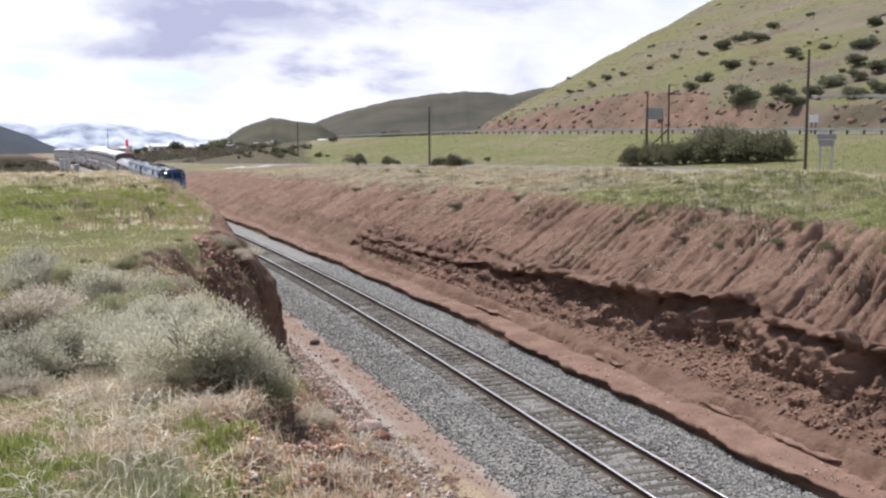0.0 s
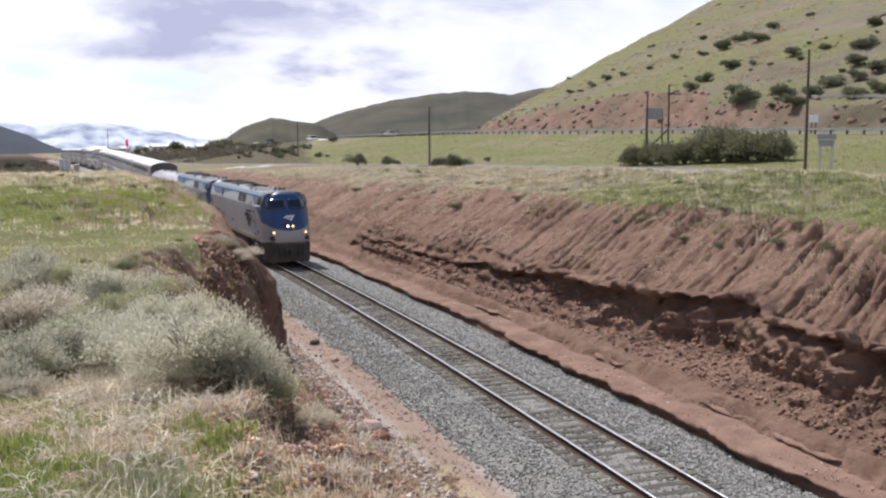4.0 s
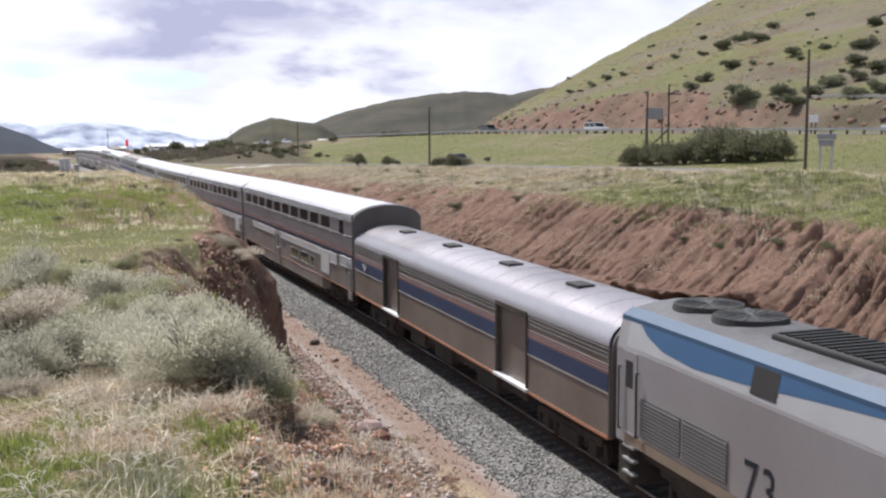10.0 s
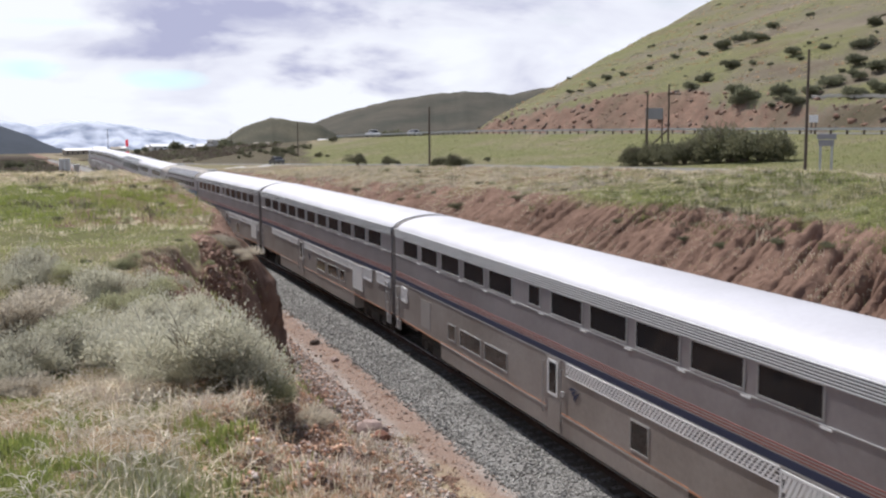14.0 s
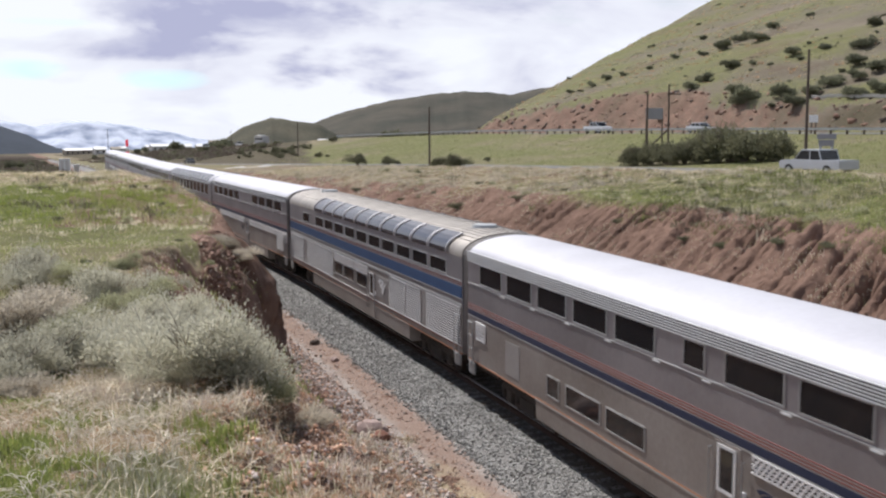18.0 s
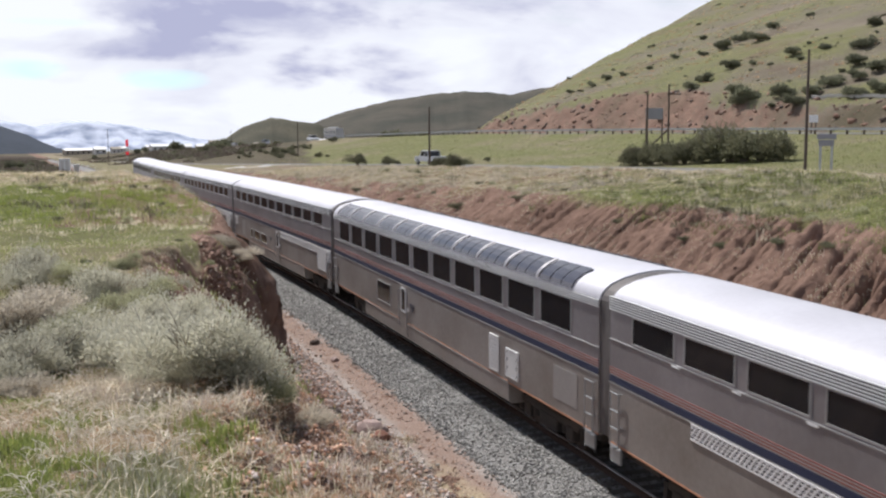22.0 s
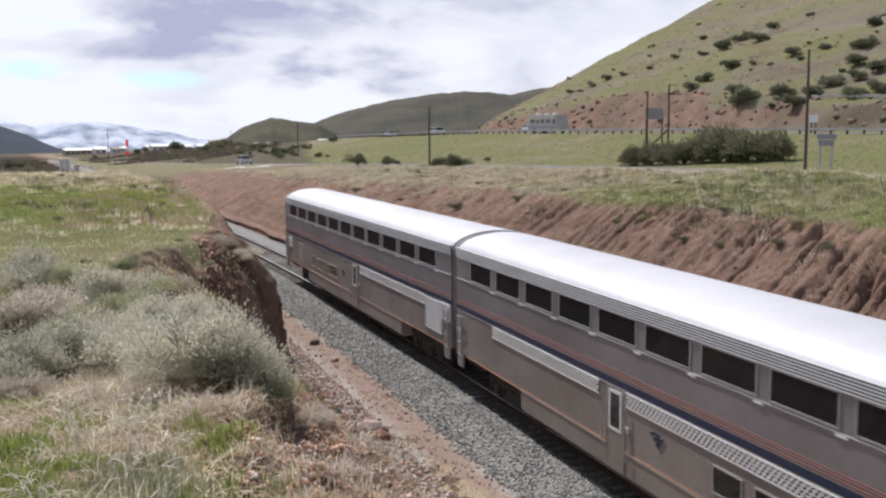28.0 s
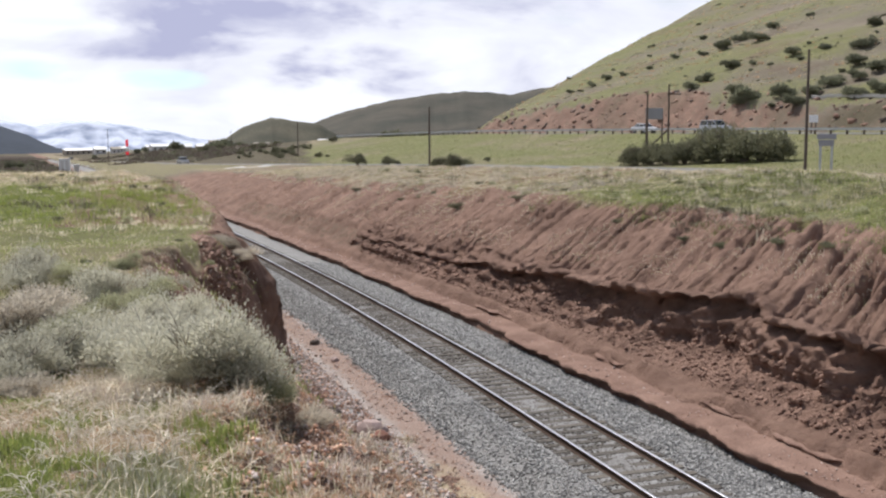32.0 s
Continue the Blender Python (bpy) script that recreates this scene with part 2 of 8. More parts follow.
# ---- small helpers ----
def part(name, bm, mat, parent, label=""):
    me = bpy.data.meshes.new(name)
    bm.to_mesh(me)
    bm.free()
    for mm in (mat if isinstance(mat, (list, tuple)) else [mat]):
        me.materials.append(mm)
    ob = new(name, me)
    ob.parent = parent
    if label:
        ob["label"] = label
    return ob


def box(bm, x0, x1, y0, y1, z0, z1, mi=0, bev=0.0):
    vs = [bm.verts.new((x, y, z)) for x in (x0, x1) for y in (y0, y1) for z in (z0, z1)]
    fs = [bm.faces.new([vs[i] for i in q]) for q in ((0, 1, 3, 2), (4, 6, 7, 5), (0, 4, 5, 1), (2, 3, 7, 6), (0, 2, 6, 4), (1, 5, 7, 3))]
    for f_ in fs:
        f_.material_index = mi
    if bev:
        es = list({e_ for f_ in fs for e_ in f_.edges})
        bmesh.ops.bevel(bm, geom=es, offset=bev, segments=2, affect="EDGES", profile=0.5)
    return fs


def prism(bm, ring, y0, y1, cap=True, mi=0, closed=True):
    """Extrudes a ring of (x, z) along y."""
    a = [bm.verts.new((x, y0, z)) for x, z in ring]
    b = [bm.verts.new((x, y1, z)) for x, z in ring]
    k = len(ring)
    for i in range(k if closed else k - 1):
        f_ = bm.faces.new((a[i], a[(i + 1) % k], b[(i + 1) % k], b[i]))
        f_.material_index = mi
        f_.smooth = False
    if cap and closed:
        bm.faces.new(a[::-1]); bm.faces.new(b)
    return a, b


def tube(bm, p0, p1, r0, r1=None, n=6, cap=True):
    p0, p1 = Vector(p0), Vector(p1)
    r1 = r0 if r1 is None else r1
    d = (p1 - p0).normalized()
    u = d.orthogonal().normalized()
    v = d.cross(u)
    a, b = [], []
    for i in range(n):
        c, s_ = math.cos(2 * math.pi * i / n), math.sin(2 * math.pi * i / n)
        a.append(bm.verts.new(p0 + (u * c + v * s_) * r0)); b.append(bm.verts.new(p1 + (u * c + v * s_) * r1))
    for i in range(n):
        bm.faces.new((a[i], a[(i + 1) % n], b[(i + 1) % n], b[i]))
    if cap:
        bm.faces.new(a[::-1]); bm.faces.new(b)


def mesh_object(name, verts, faces, mats, smooth=False, mat_index=None):
    me = bpy.data.meshes.new(name)
    verts = np.asarray(verts, np.float32); faces = np.asarray(faces, np.int32)
    k = faces.shape[1]
    me.vertices.add(len(verts)); me.vertices.foreach_set("co", verts.ravel())
    me.loops.add(faces.size); me.loops.foreach_set("vertex_index", faces.ravel())
    me.polygons.add(len(faces)); me.polygons.foreach_set("loop_start", np.arange(0, faces.size, k, dtype=np.int32))
    me.polygons.foreach_set("loop_total", np.full(len(faces), k, np.int32))
    if mat_index is not None:
        me.polygons.foreach_set("material_index", np.asarray(mat_index, np.int32))
    me.update(calc_edges=True)
    if smooth:
        me.polygons.foreach_set("use_smooth", np.ones(len(faces), bool))
    for mm in (mats if isinstance(mats, (list, tuple)) else [mats]):
        me.materials.append(mm)
    return new(name, me)


# ---- the track's line ----
TRACK_X, CURVE = 12.2, 0.001236
_s = np.arange(-900.0, 1200.0, 0.5)
_head = np.interp(_s, [-120, 0, 58, 226, 340], [-120 * CURVE, 0, 58 * CURVE, 58 * CURVE, 0.098])
_ix = -np.sin(_head) * 0.5
_iy = np.cos(_head) * 0.5
_cx, _cy = np.cumsum(_ix), np.cumsum(_iy)
_k0 = int(np.argmin(abs(_s)))
_cx, _cy = _cx - _cx[_k0] + TRACK_X, _cy - _cy[_k0]
GRADE_S = [-100, 60, 96, 125, 205, 240, 300, 390, 450, 700, 1000]
GRADE_Z = [0.0, -0.02, -0.42, -0.72, -0.85, -1.2, -2.1, -3.75, -4.9, -9.0, -13.0]
_cz = np.interp(_s, GRADE_S, GRADE_Z)
_ker = np.ones(41) / 41
_cz = np.concatenate([_cz[:20], np.convolve(_cz, _ker, "valid"), _cz[-20:]])


def on_track(s, off=0.0, dz=0.0):
    x, y, z, th = (np.interp(s, _s, a) for a in (_cx, _cy, _cz, _head))
    return x + off * np.cos(th), y + off * np.sin(th), z + dz


def track_pose(s, half=8.0):
    a, b = on_track(s - half), on_track(s + half)
    x, y, z = ((p + q) / 2 for p, q in zip(a, b))
    return pose(x, y, z, math.degrees(math.atan2(b[2] - a[2], 2 * half)), 0, math.degrees(math.atan2(-(b[0] - a[0]), b[1] - a[1])))


def line_x(y):
    return np.interp(y, _cy, _cx)


def line_z(y):
    return np.interp(y, _cy, _cz)


# ---- noise on arrays ----
_rng = np.random.RandomState(5)
_tab = _rng.rand(256, 256)


def vnoise(x, y):
    xi, yi = np.floor(x).astype(int), np.floor(y).astype(int)
    fx, fy = x - xi, y - yi
    fx, fy = fx * fx * (3 - 2 * fx), fy * fy * (3 - 2 * fy)
    a, b = _tab[xi % 256, yi % 256], _tab[(xi + 1) % 256, yi % 256]
    c, d = _tab[xi % 256, (yi + 1) % 256], _tab[(xi + 1) % 256, (yi + 1) % 256]
    return a + (b - a) * fx + (c - a) * fy + (a - b - c + d) * fx * fy


def fbm(x, y, octaves=4, gain=0.5):
    t, amp, tot = 0, 1.0, 0
    for i in range(octaves):
        t = t + amp * (vnoise(x * 2 ** i + 17.3 * i, y * 2 ** i + 9.1 * i) - 0.5)
        tot += amp
        amp *= gain
    return t / tot * 2


def smooth(a, b, x):
    t = np.clip((x - a) / (b - a), 0, 1)  # also falls, where b is below a
    return t * t * (3 - 2 * t)


# ---- the roads' lines: a point, a heading, a height ----
HW_P, HW_DIR = np.array([80.8, 132.3]), np.array([-0.139, 0.990])
FR_P, FR_DIR = np.array([46.5, 79.4]), np.array([-0.148, 0.989])


def across(P, DIR, x, y):
    """How far right of a road's line, and how far along it."""
    return (x - P[0]) * DIR[1] - (y - P[1]) * DIR[0], (x - P[0]) * DIR[0] + (y - P[1]) * DIR[1]


def highway_z(al):
    return np.interp(al, [-300, 0, 60, 130, 250, 500, 800], [7.4, 6.95, 6.6, 5.3, 1.2, -5.5, -11.0])


def frontage_z(al):
    return np.interp(al, [-300, -20, 0, 50, 100, 200, 400, 700], [5.8, 4.55, 4.35, 3.2, 1.7, -1.2, -6.0, -11.0])


def ledge_jag(o, y):
    """How far the broken steps of the far bank stand forward or back."""
    return 0.75 * fbm(y * 0.42 + 3, 0 * y + 1.5, 2) + 0.36 * fbm(y * 1.2, o * 1.1 + 4, 2) + 0.26 * fbm(y * 3.0, o * 2.2 + 9, 2)


STRATA_Y = [16, 22, 24, 27, 30, 32, 33.5, 35.5, 37.5, 40, 46, 55, 62, 70]
STRATA_O = [7.1, 7.2, 7.3, 7.7, 8.1, 7.6, 6.95, 7.0, 6.9, 6.9, 6.8, 6.4, 6.3, 6.2]
STRATA_TOP = [2.3, 2.35, 2.2, 2.25, 2.55, 2.2, 1.95, 2.05, 1.85, 1.9, 1.35, 0.95, 1.0, 0.8]
STRATA_LOW = [1.0, 0.95, 0.9, 1.2, 1.35, 1.2, 1.0, 0.85, 0.8, 0.9, 0.45, 0.35, 0.6, 0.5]


def strata_run(y):
    """Where along the cutting the broken band stands out of the slope."""
    return smooth(12, 15, y) * (1 - smooth(60, 68, y))


def height(x, y, whole=False):
    """The ground's height and its three zone weights (red soil, green turf, straw). whole: the far bank as if its broken band were filled in."""
    o = x - line_x(y)
    tz = line_z(y)
    n1 = fbm(x * 0.13, y * 0.13)
    n2 = fbm(x * 0.8 + 50, y * 0.8)
    n3 = fbm(x * 3.1 + 7, y * 3.1 + 3, 3)
    # near bank (left of the track)
    zp = np.interp(y, [-40, 0, 6, 12, 25, 35, 44, 50, 55, 62, 76, 97, 140, 220, 320, 600, 2000], [7.4, 6.72, 6.3, 5.75, 5.0, 4.75, 5.0, 5.22, 5.36, 5.3, 5.12, 4.3, 1.5, -0.6, -3.2, -9, -14])
    zp = zp + n1 * 0.35 * smooth(6, 30, np.hypot(x, y)) + n2 * 0.10
    floor_l = tz - 0.66 + 0.05 * n2
    be = smooth(28.5, 33.0, y + 0.9 * n1 + 0.5 * n2)
    edge_o = -12.0 + be * (3.45 + 0.95 * smooth(38, 44, y) + 0.4 * n1 + 0.3 * n2)
    dd = np.maximum(0, o - edge_o)
    bank = zp - ((1 - be) * 0.225 * dd ** 2 + be * np.interp(dd, [0, 0.4, 1.1, 1.25, 1.6, 3.0], [0, 0.35, 1.9, 2.5, 5.6, 16])) * (1 + 0.12 * n2)
    ramp = 3.0 + 0.5 * np.maximum(y - 29.4, 0) + 7 * (1 - smooth(-12.6, -9.2, o)) + 7 * smooth(36, 42, y) + 0.25 * n2
    bank = np.where(y > 27, np.minimum(bank, ramp), bank)
    bank = bank + (n3 * 0.34 + 0.2 * fbm(x * 1.6, y * 1.6, 2)) * smooth(0, 0.6, o - edge_o) * smooth(0.2, 1.2, bank - floor_l)
    zl = np.maximum(bank, floor_l) + 0.12 * np.exp(-((o + 5.6) / 0.8) ** 2) * (1 + 2 * n3)
    # far bank (right of the track)
    zc = np.interp(y, [-60, 0, 45, 130, 180, 250, 350, 600, 2000], [6.4, 6.05, 5.8, 3.2, 1.3, -0.4, -2.6, -8, -14])
    hk = (zc - tz) / 5.75
    warp = o + 0.35 * n2 * smooth(4.4, 5.6, o) + 0.10 * n2
    k = np.clip(hk, 0.05, 2)
    shelf = np.clip(np.exp(-((y - 37) / 8.5) ** 4) + np.exp(-((y - 20) / 3.6) ** 4) + 0.25 * smooth(0.1, 0.5, fbm(y * 0.15, y * 0 + 2.0, 2)), 0, 1)
    prof = np.interp(warp, [3.0, 3.6, 3.75, 4.6, 6.9, 12.3, 22, 27], [-0.62, -0.62, -0.2, -0.14, 1.5, 4.65, 5.75, 5.3])
    # broken steps: where they run, and how high each one stands
    jag = ledge_jag(o, y)
    for mid, tall, scoop, wide in ((4.72, 0.22 + 0 * shelf, 0.05, 0.2), (5.75, (0.34 + 0.1 * shelf) * (1 - 0.7 * smooth(45, 56, y)), 0.3 * (1 - 0.8 * smooth(45, 56, y)), 0.35), (6.75, 0.25 + 0.7 * shelf, 0.4 * shelf, 0.45)):
        e_ = o - (mid + jag * (0.6 if mid < 5 else 1.0))
        tall, scoop = (tall, scoop) if mid < 5 else (tall * (1 - strata_run(y)), scoop * (1 - strata_run(y)))
        prof = prof + tall * (smooth(-0.1, 0.14, e_) - smooth(-0.1, 1.6, e_)) - scoop * np.exp(-((e_ + 0.3) / wide) ** 2) * (e_ < 0.05)
    face = smooth(7.0 - 1.6 * smooth(45, 56, y), 7.5 - 1.4 * smooth(45, 56, y), warp) * (1 - smooth(10.8, 13.2, warp + 1.2 * n1))
    u = y - 0.38 * o + 0.22 * n2
    g1, g2 = fbm(u * 1.35, o * 0.12, 2), fbm(u * 2.5 + 40, o * 0.22 + 7, 2)
    g3 = fbm(u * 4.6 + 11, o * 0.35 + 3, 2)
    deep = 0.45 + 1.1 * smooth(-0.35, 0.45, fbm(y * 0.28 + 30, o * 0.5, 2))
    groove = deep * (0.55 * np.exp(-(g1 / 0.06) ** 2) + 0.32 * np.exp(-(g2 / 0.085) ** 2) + 0.13 * np.exp(-(g3 / 0.13) ** 2))
    rough = smooth(4.8, 5.4, warp) * (1 - smooth(7.0, 7.5, warp)) * (1 - 0.7 * smooth(45, 56, y)) * (1 - 0.8 * strata_run(y))
    zr = tz + prof * k - face * (groove - 0.12 + 0.15 * n3 + 0.12 * n2) * np.minimum(1, k) + rough * (0.2 * n3 + 0.2 * n2 + 0.2 * fbm(x * 5, y * 5, 3, 0.7) - 0.4 * np.maximum(0, 0.18 - np.abs(fbm(x * 1.3 + 4, y * 1.3, 2)))) * np.minimum(1, k)
    zr = zr + smooth(11, 14, o) * (0.3 * n2 + 0.18 * n1 + 0.12 * n3) * (1 - smooth(30, 40, o))
    if not whole:
        so = np.interp(y, STRATA_Y, STRATA_O)
        zr = zr - 1.4 * strata_run(y) * smooth(4.95, 5.7, o) * (1 - smooth(so + 0.9, so + 1.2, o))
    # roads, the meadow between them and the hill beyond
    qf, af = across(FR_P, FR_DIR, x, y)
    qh, ah = across(HW_P, HW_DIR, x, y)
    zf, zh = frontage_z(af), highway_z(ah)
    mead = zf + (zh - 0.5 - zf) * np.clip((qf - 5) / np.maximum(8, qf - 5 - qh - 9), 0, 1) ** 1.1
    mead = mead + 0.25 * n1 * smooth(6, 12, qf)
    w = smooth(-6.5, -3.6, qf)
    z = np.where(o < 0, zl, zr)
    z = z * (1 - w) + np.where(qf < 4.2, zf, mead) * w
    w2 = smooth(-11, -7.5, qh)
    z = z * (1 - w2) + zh * w2
    # the rocky cut and the hill behind the highway
    cut_h = np.interp(ah, [-120, -40, -5, 25, 60, 95, 140], [1.5, 2.2, 4.2, 7.0, 6.2, 3.0, 0.3])
    cq = np.clip(qh - 9.0, 0, None)
    bumps = fbm(x * 0.035, y * 0.035, 4)
    cutz = np.minimum(cq * 0.95, cut_h) + 0.45 * fbm(x * 0.4, y * 0.4, 4, 0.6) * smooth(0, 2, cq)
    facez = zh + cutz + np.maximum(0, cq - cut_h / 0.95) * 0.315 + bumps * 1.2 * smooth(5, 40, cq)
    back = RIDGE_Z + (x - RIDGE_P[0]) * RIDGE_G[0] + (y - RIDGE_P[1]) * RIDGE_G[1] + bumps * 1.5
    hill = np.minimum(facez, back)
    hill = np.minimum(hill, 190 + 0 * x)
    hill = np.maximum(hill, zh - 0.3 - np.maximum(0, qh - 20) * 0.02)
    z = np.where(qh > 9.0, hill, z)
    # the plain beyond
    dd2 = np.hypot(x, y)
    far = smooth(450, 900, dd2) * (1 - smooth(40, 120, qh) * (1 - smooth(900, 1600, dd2)))
    z = z * (1 - far) + (8.3 - 0.0225 * np.maximum(dd2, 450)) * far
    # zones
    red = np.zeros_like(x); green = np.zeros_like(x); straw = np.zeros_like(x)
    left, right = o < 0, (o >= 0) & (qf < -5)
    red = np.where(left, np.clip(0.25 + 1.0 * smooth(0.0, 1.0, o - edge_o) * (0.35 + be), 0, 0.9), red)
    red = np.where(left & (o > -5.9), np.where(o > -4.6, 0.75, 0.36), red)
    dl = np.hypot(x, y)
    straw = np.where(left & (o < edge_o + 2.5), 0.62, straw)
    green = np.where(left & (o < edge_o), 0.5 + 0.25 * np.exp(-((y - 46) / 12) ** 2) * (o < -9) - 0.25 * smooth(58, 70, y), green)
    brow = smooth(10.8, 13.5, o + 1.5 * n1)
    red = np.where(right, 0.95 * (1 - brow) + brow * np.clip(0.33 + 0.6 * n1 + 0.35 * n2, 0, 0.7), red)
    green = np.where(right, brow * (0.26 + 0.46 * (1 - smooth(38, 66, y)) + 0.4 * n1 + 0.15 * n2 - 0.2 * smooth(20.5, 22, o)), green)
    straw = np.where(right, brow * (0.50 + 0.25 * n1), straw)
    fade = smooth(150, 205, y) * right
    red, straw, green = red * (1 - 0.75 * fade), np.maximum(straw, 0.5 * fade), np.maximum(green, 0.48 * fade)
    near = left & (y < 17) & (o < edge_o + 2.5)
    soil = np.clip(smooth(-11.7, -10.9, o + 0.5 * n2), 0, 1)
    red = np.where(near, 0.25 + 0.55 * soil + 0.35 * n2, np.where(left & (o < edge_o), red + 0.45 * n1 + 0.2 * n2, red))
    green, straw = np.where(near, 0.32 - 0.3 * soil, green), np.where(near, 0.72, straw)
    knob = left & (y > 28.5) & (y < 36) & (o > -9.1 + 0.5 * n2)
    red, green, straw = np.where(knob, 0.85, red), np.where(knob, 0.0, green), np.where(knob, 0.2, straw)
    lane = left & (np.abs(x + 1.6 + 0.6 * n1) < 1.5) & (y > 66) & (y < 100)
    rusty = left & (o < edge_o) & (o > -12.5 - 4 * n1) & (y > 38)
    red, green = np.where(rusty, red + 0.4 + 0.3 * n2, red), np.where(rusty, green * 0.6, green)
    pale = left & (o < edge_o) & (y > 56) & ~lane
    straw, red, green = np.where(pale, 0.8, np.where(lane, 0, straw)), np.where(lane, 0, red), np.where(lane, 0, np.where(pale, green * 0.6, green))
    meadow = (qf >= -5) & (qh < 9)
    green = np.where(meadow, np.where(np.abs(qf) < 4.5, 0.1, 0.64 + 0.35 * n1 - 0.55 * smooth(120, 260, af)), green)
    straw = np.where(meadow, 0.5, straw)
    onhill = qh >= 9
    cutzone = (cq < cut_h / 0.95 + 4 * n1) & (ah > -160) & (ah < 130)
    red = np.where(onhill, np.where(cutzone, 0.36 + 0.28 * smooth(-22, 8, ah) + 0.2 * n2, 0.30 + 0.5 * bumps + 0.35 * n1), red)
    green = np.where(onhill, np.where(cutzone, 0.25, 0.52 + 0.3 * bumps - 0.25 * n1), green)
    straw = np.where(onhill, np.where(cutzone, 0.1, 0.30), straw)
    az = np.degrees(np.arctan2(x, y))
    # the far meadow's cloud shade is painted with the dark zone
    scrub = np.where(meadow & (np.abs(qf) > 5) & (dl < 700), 0.95 * (1 - smooth(9.3, 11.6, az + 1.2 * n1 + (dl - 180) * 0.004)), 0.0)
    scrub = np.where((o < -5) & (y > 100), 0.3 + 0.6 * smooth(120, 150, y), scrub)
    # shade of the far bank's rough lower slope, painted as dark brown patches
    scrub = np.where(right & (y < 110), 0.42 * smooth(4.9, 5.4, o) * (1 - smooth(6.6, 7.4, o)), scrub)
    scrub = np.where(onhill, np.where(cutzone, 0.45 - 0.2 * smooth(-22, 8, ah) + 0.4 * n1, 0.27 + 0.35 * n1), scrub)
    return z, red, green, straw, scrub


RIDGE_P, RIDGE_Z, RIDGE_G = (96.8, 225.6), 16.3, (0.5285, -0.202)


# ---- the ground: one sheet to the horizon ----
def steps(*runs):
    """Grid lines from runs of (end, step); a step below 1 after the letter g is a growth rate."""
    v = [runs[0]]
    for end, step, grow in runs[1:]:
        while v[-1] < end:
            v.append(v[-1] + step)
            step *= grow
    return np.array(v)


def make_ground():
    left = -steps(0.0, (8.2, 0.16, 1.0), (15, 0.17, 1.0), (40, 0.4, 1.03), (4400, 2.0, 1.13))
    right = steps(0.0, (3.2, 0.4, 1.0), (8.0, 0.1, 1.0), (13.5, 0.13, 1.0), (24, 0.3, 1.0), (130, 1.0, 1.0), (260, 2.0, 1.0), (4400, 5.0, 1.09))
    offs = np.concatenate([left[:0:-1], right])
    ahead = steps(0.0, (14, 0.2, 1.0), (46, 0.1, 1.0), (64, 0.16, 1.0), (120, 0.33, 1.005), (340, 1.4, 1.0), (4600, 3.0, 1.035))
    behind = -steps(0.0, (12, 0.6, 1.0), (3000, 2.0, 1.25))
    ys = np.concatenate([behind[:0:-1], ahead])
    O, Y = np.meshgrid(offs, ys)
    X = O + line_x(Y)
    Z, r, g, b, dk = height(X, Y)
    gx = np.gradient(Z, axis=1) / np.gradient(X, axis=1)
    gy = np.gradient(Z, axis=0) / np.gradient(Y, axis=0)
    bare = smooth(0.7, 1.3, np.hypot(gx, gy)) * (O < 0) * (np.hypot(X, Y) < 140) * ~((O < -8.9) & (Y > 24) & (Y < 38))
    r, g, b = np.maximum(r, bare), g * (1 - bare), b * (1 - bare)
    nr, nc = O.shape
    idx = np.arange(nr * nc).reshape(nr, nc)
    F = np.stack([idx[:-1, :-1], idx[:-1, 1:], idx[1:, 1:], idx[1:, :-1]], -1).reshape(-1, 4)
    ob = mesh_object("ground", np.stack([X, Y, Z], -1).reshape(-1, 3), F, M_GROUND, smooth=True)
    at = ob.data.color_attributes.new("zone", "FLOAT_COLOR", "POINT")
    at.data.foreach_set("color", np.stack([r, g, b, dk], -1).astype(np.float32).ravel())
    tagged(ob, "red-brown soil and spring grass of a railway cutting", "ground", kind="structure")
    return ob


make_ground()


def ground_z(x, y):
    return float(height(np.array([float(x)]), np.array([float(y)]))[0][0])


def far_ridge(name, profile, dist, depth, mat, rough, label):
    """A distant range: a crest by bearing and elevation, with slopes before and behind it."""
    az = np.arange(profile[0][0], profile[-1][0], 0.06)
    el = np.interp(az, [p[0] for p in profile], [p[1] for p in profile])
    rows = []
    ts = [(-1.0, 0.0), (-0.8, 0.12), (-0.6, 0.30), (-0.45, 0.46), (-0.3, 0.64), (-0.18, 0.80), (-0.08, 0.93), (0.0, 1.0), (0.1, 0.9), (0.4, 0.4), (0.8, 0.0)]
    for t, hgt in ts:
        d = dist + t * depth
        a = np.radians(az)
        x, y = d * np.sin(a), d * np.cos(a)
        top = 8.3 + dist * np.tan(np.radians(el))
        base = min(-30.0, 8.3 - 0.026 * dist)
        z = base + (top - base) * hgt
        z = z + rough * (fbm(x * 8 / depth + 5, y * 8 / depth, 4) * (1 - abs(2 * hgt - 1)) * 1.0 + 0.10 * fbm(az * 2.2, az * 0 + t, 4) * hgt)
        rows.append(np.stack([x, y, z], -1))
    V = np.stack(rows)
    nr, nc = V.shape[:2]
    idx = np.arange(nr * nc).reshape(nr, nc)
    F = np.stack([idx[:-1, :-1], idx[:-1, 1:], idx[1:, 1:], idx[1:, :-1]], -1).reshape(-1, 4)
    return tagged(mesh_object(name, V.reshape(-1, 3), F, mat, smooth=True), label, "hill", kind="structure")


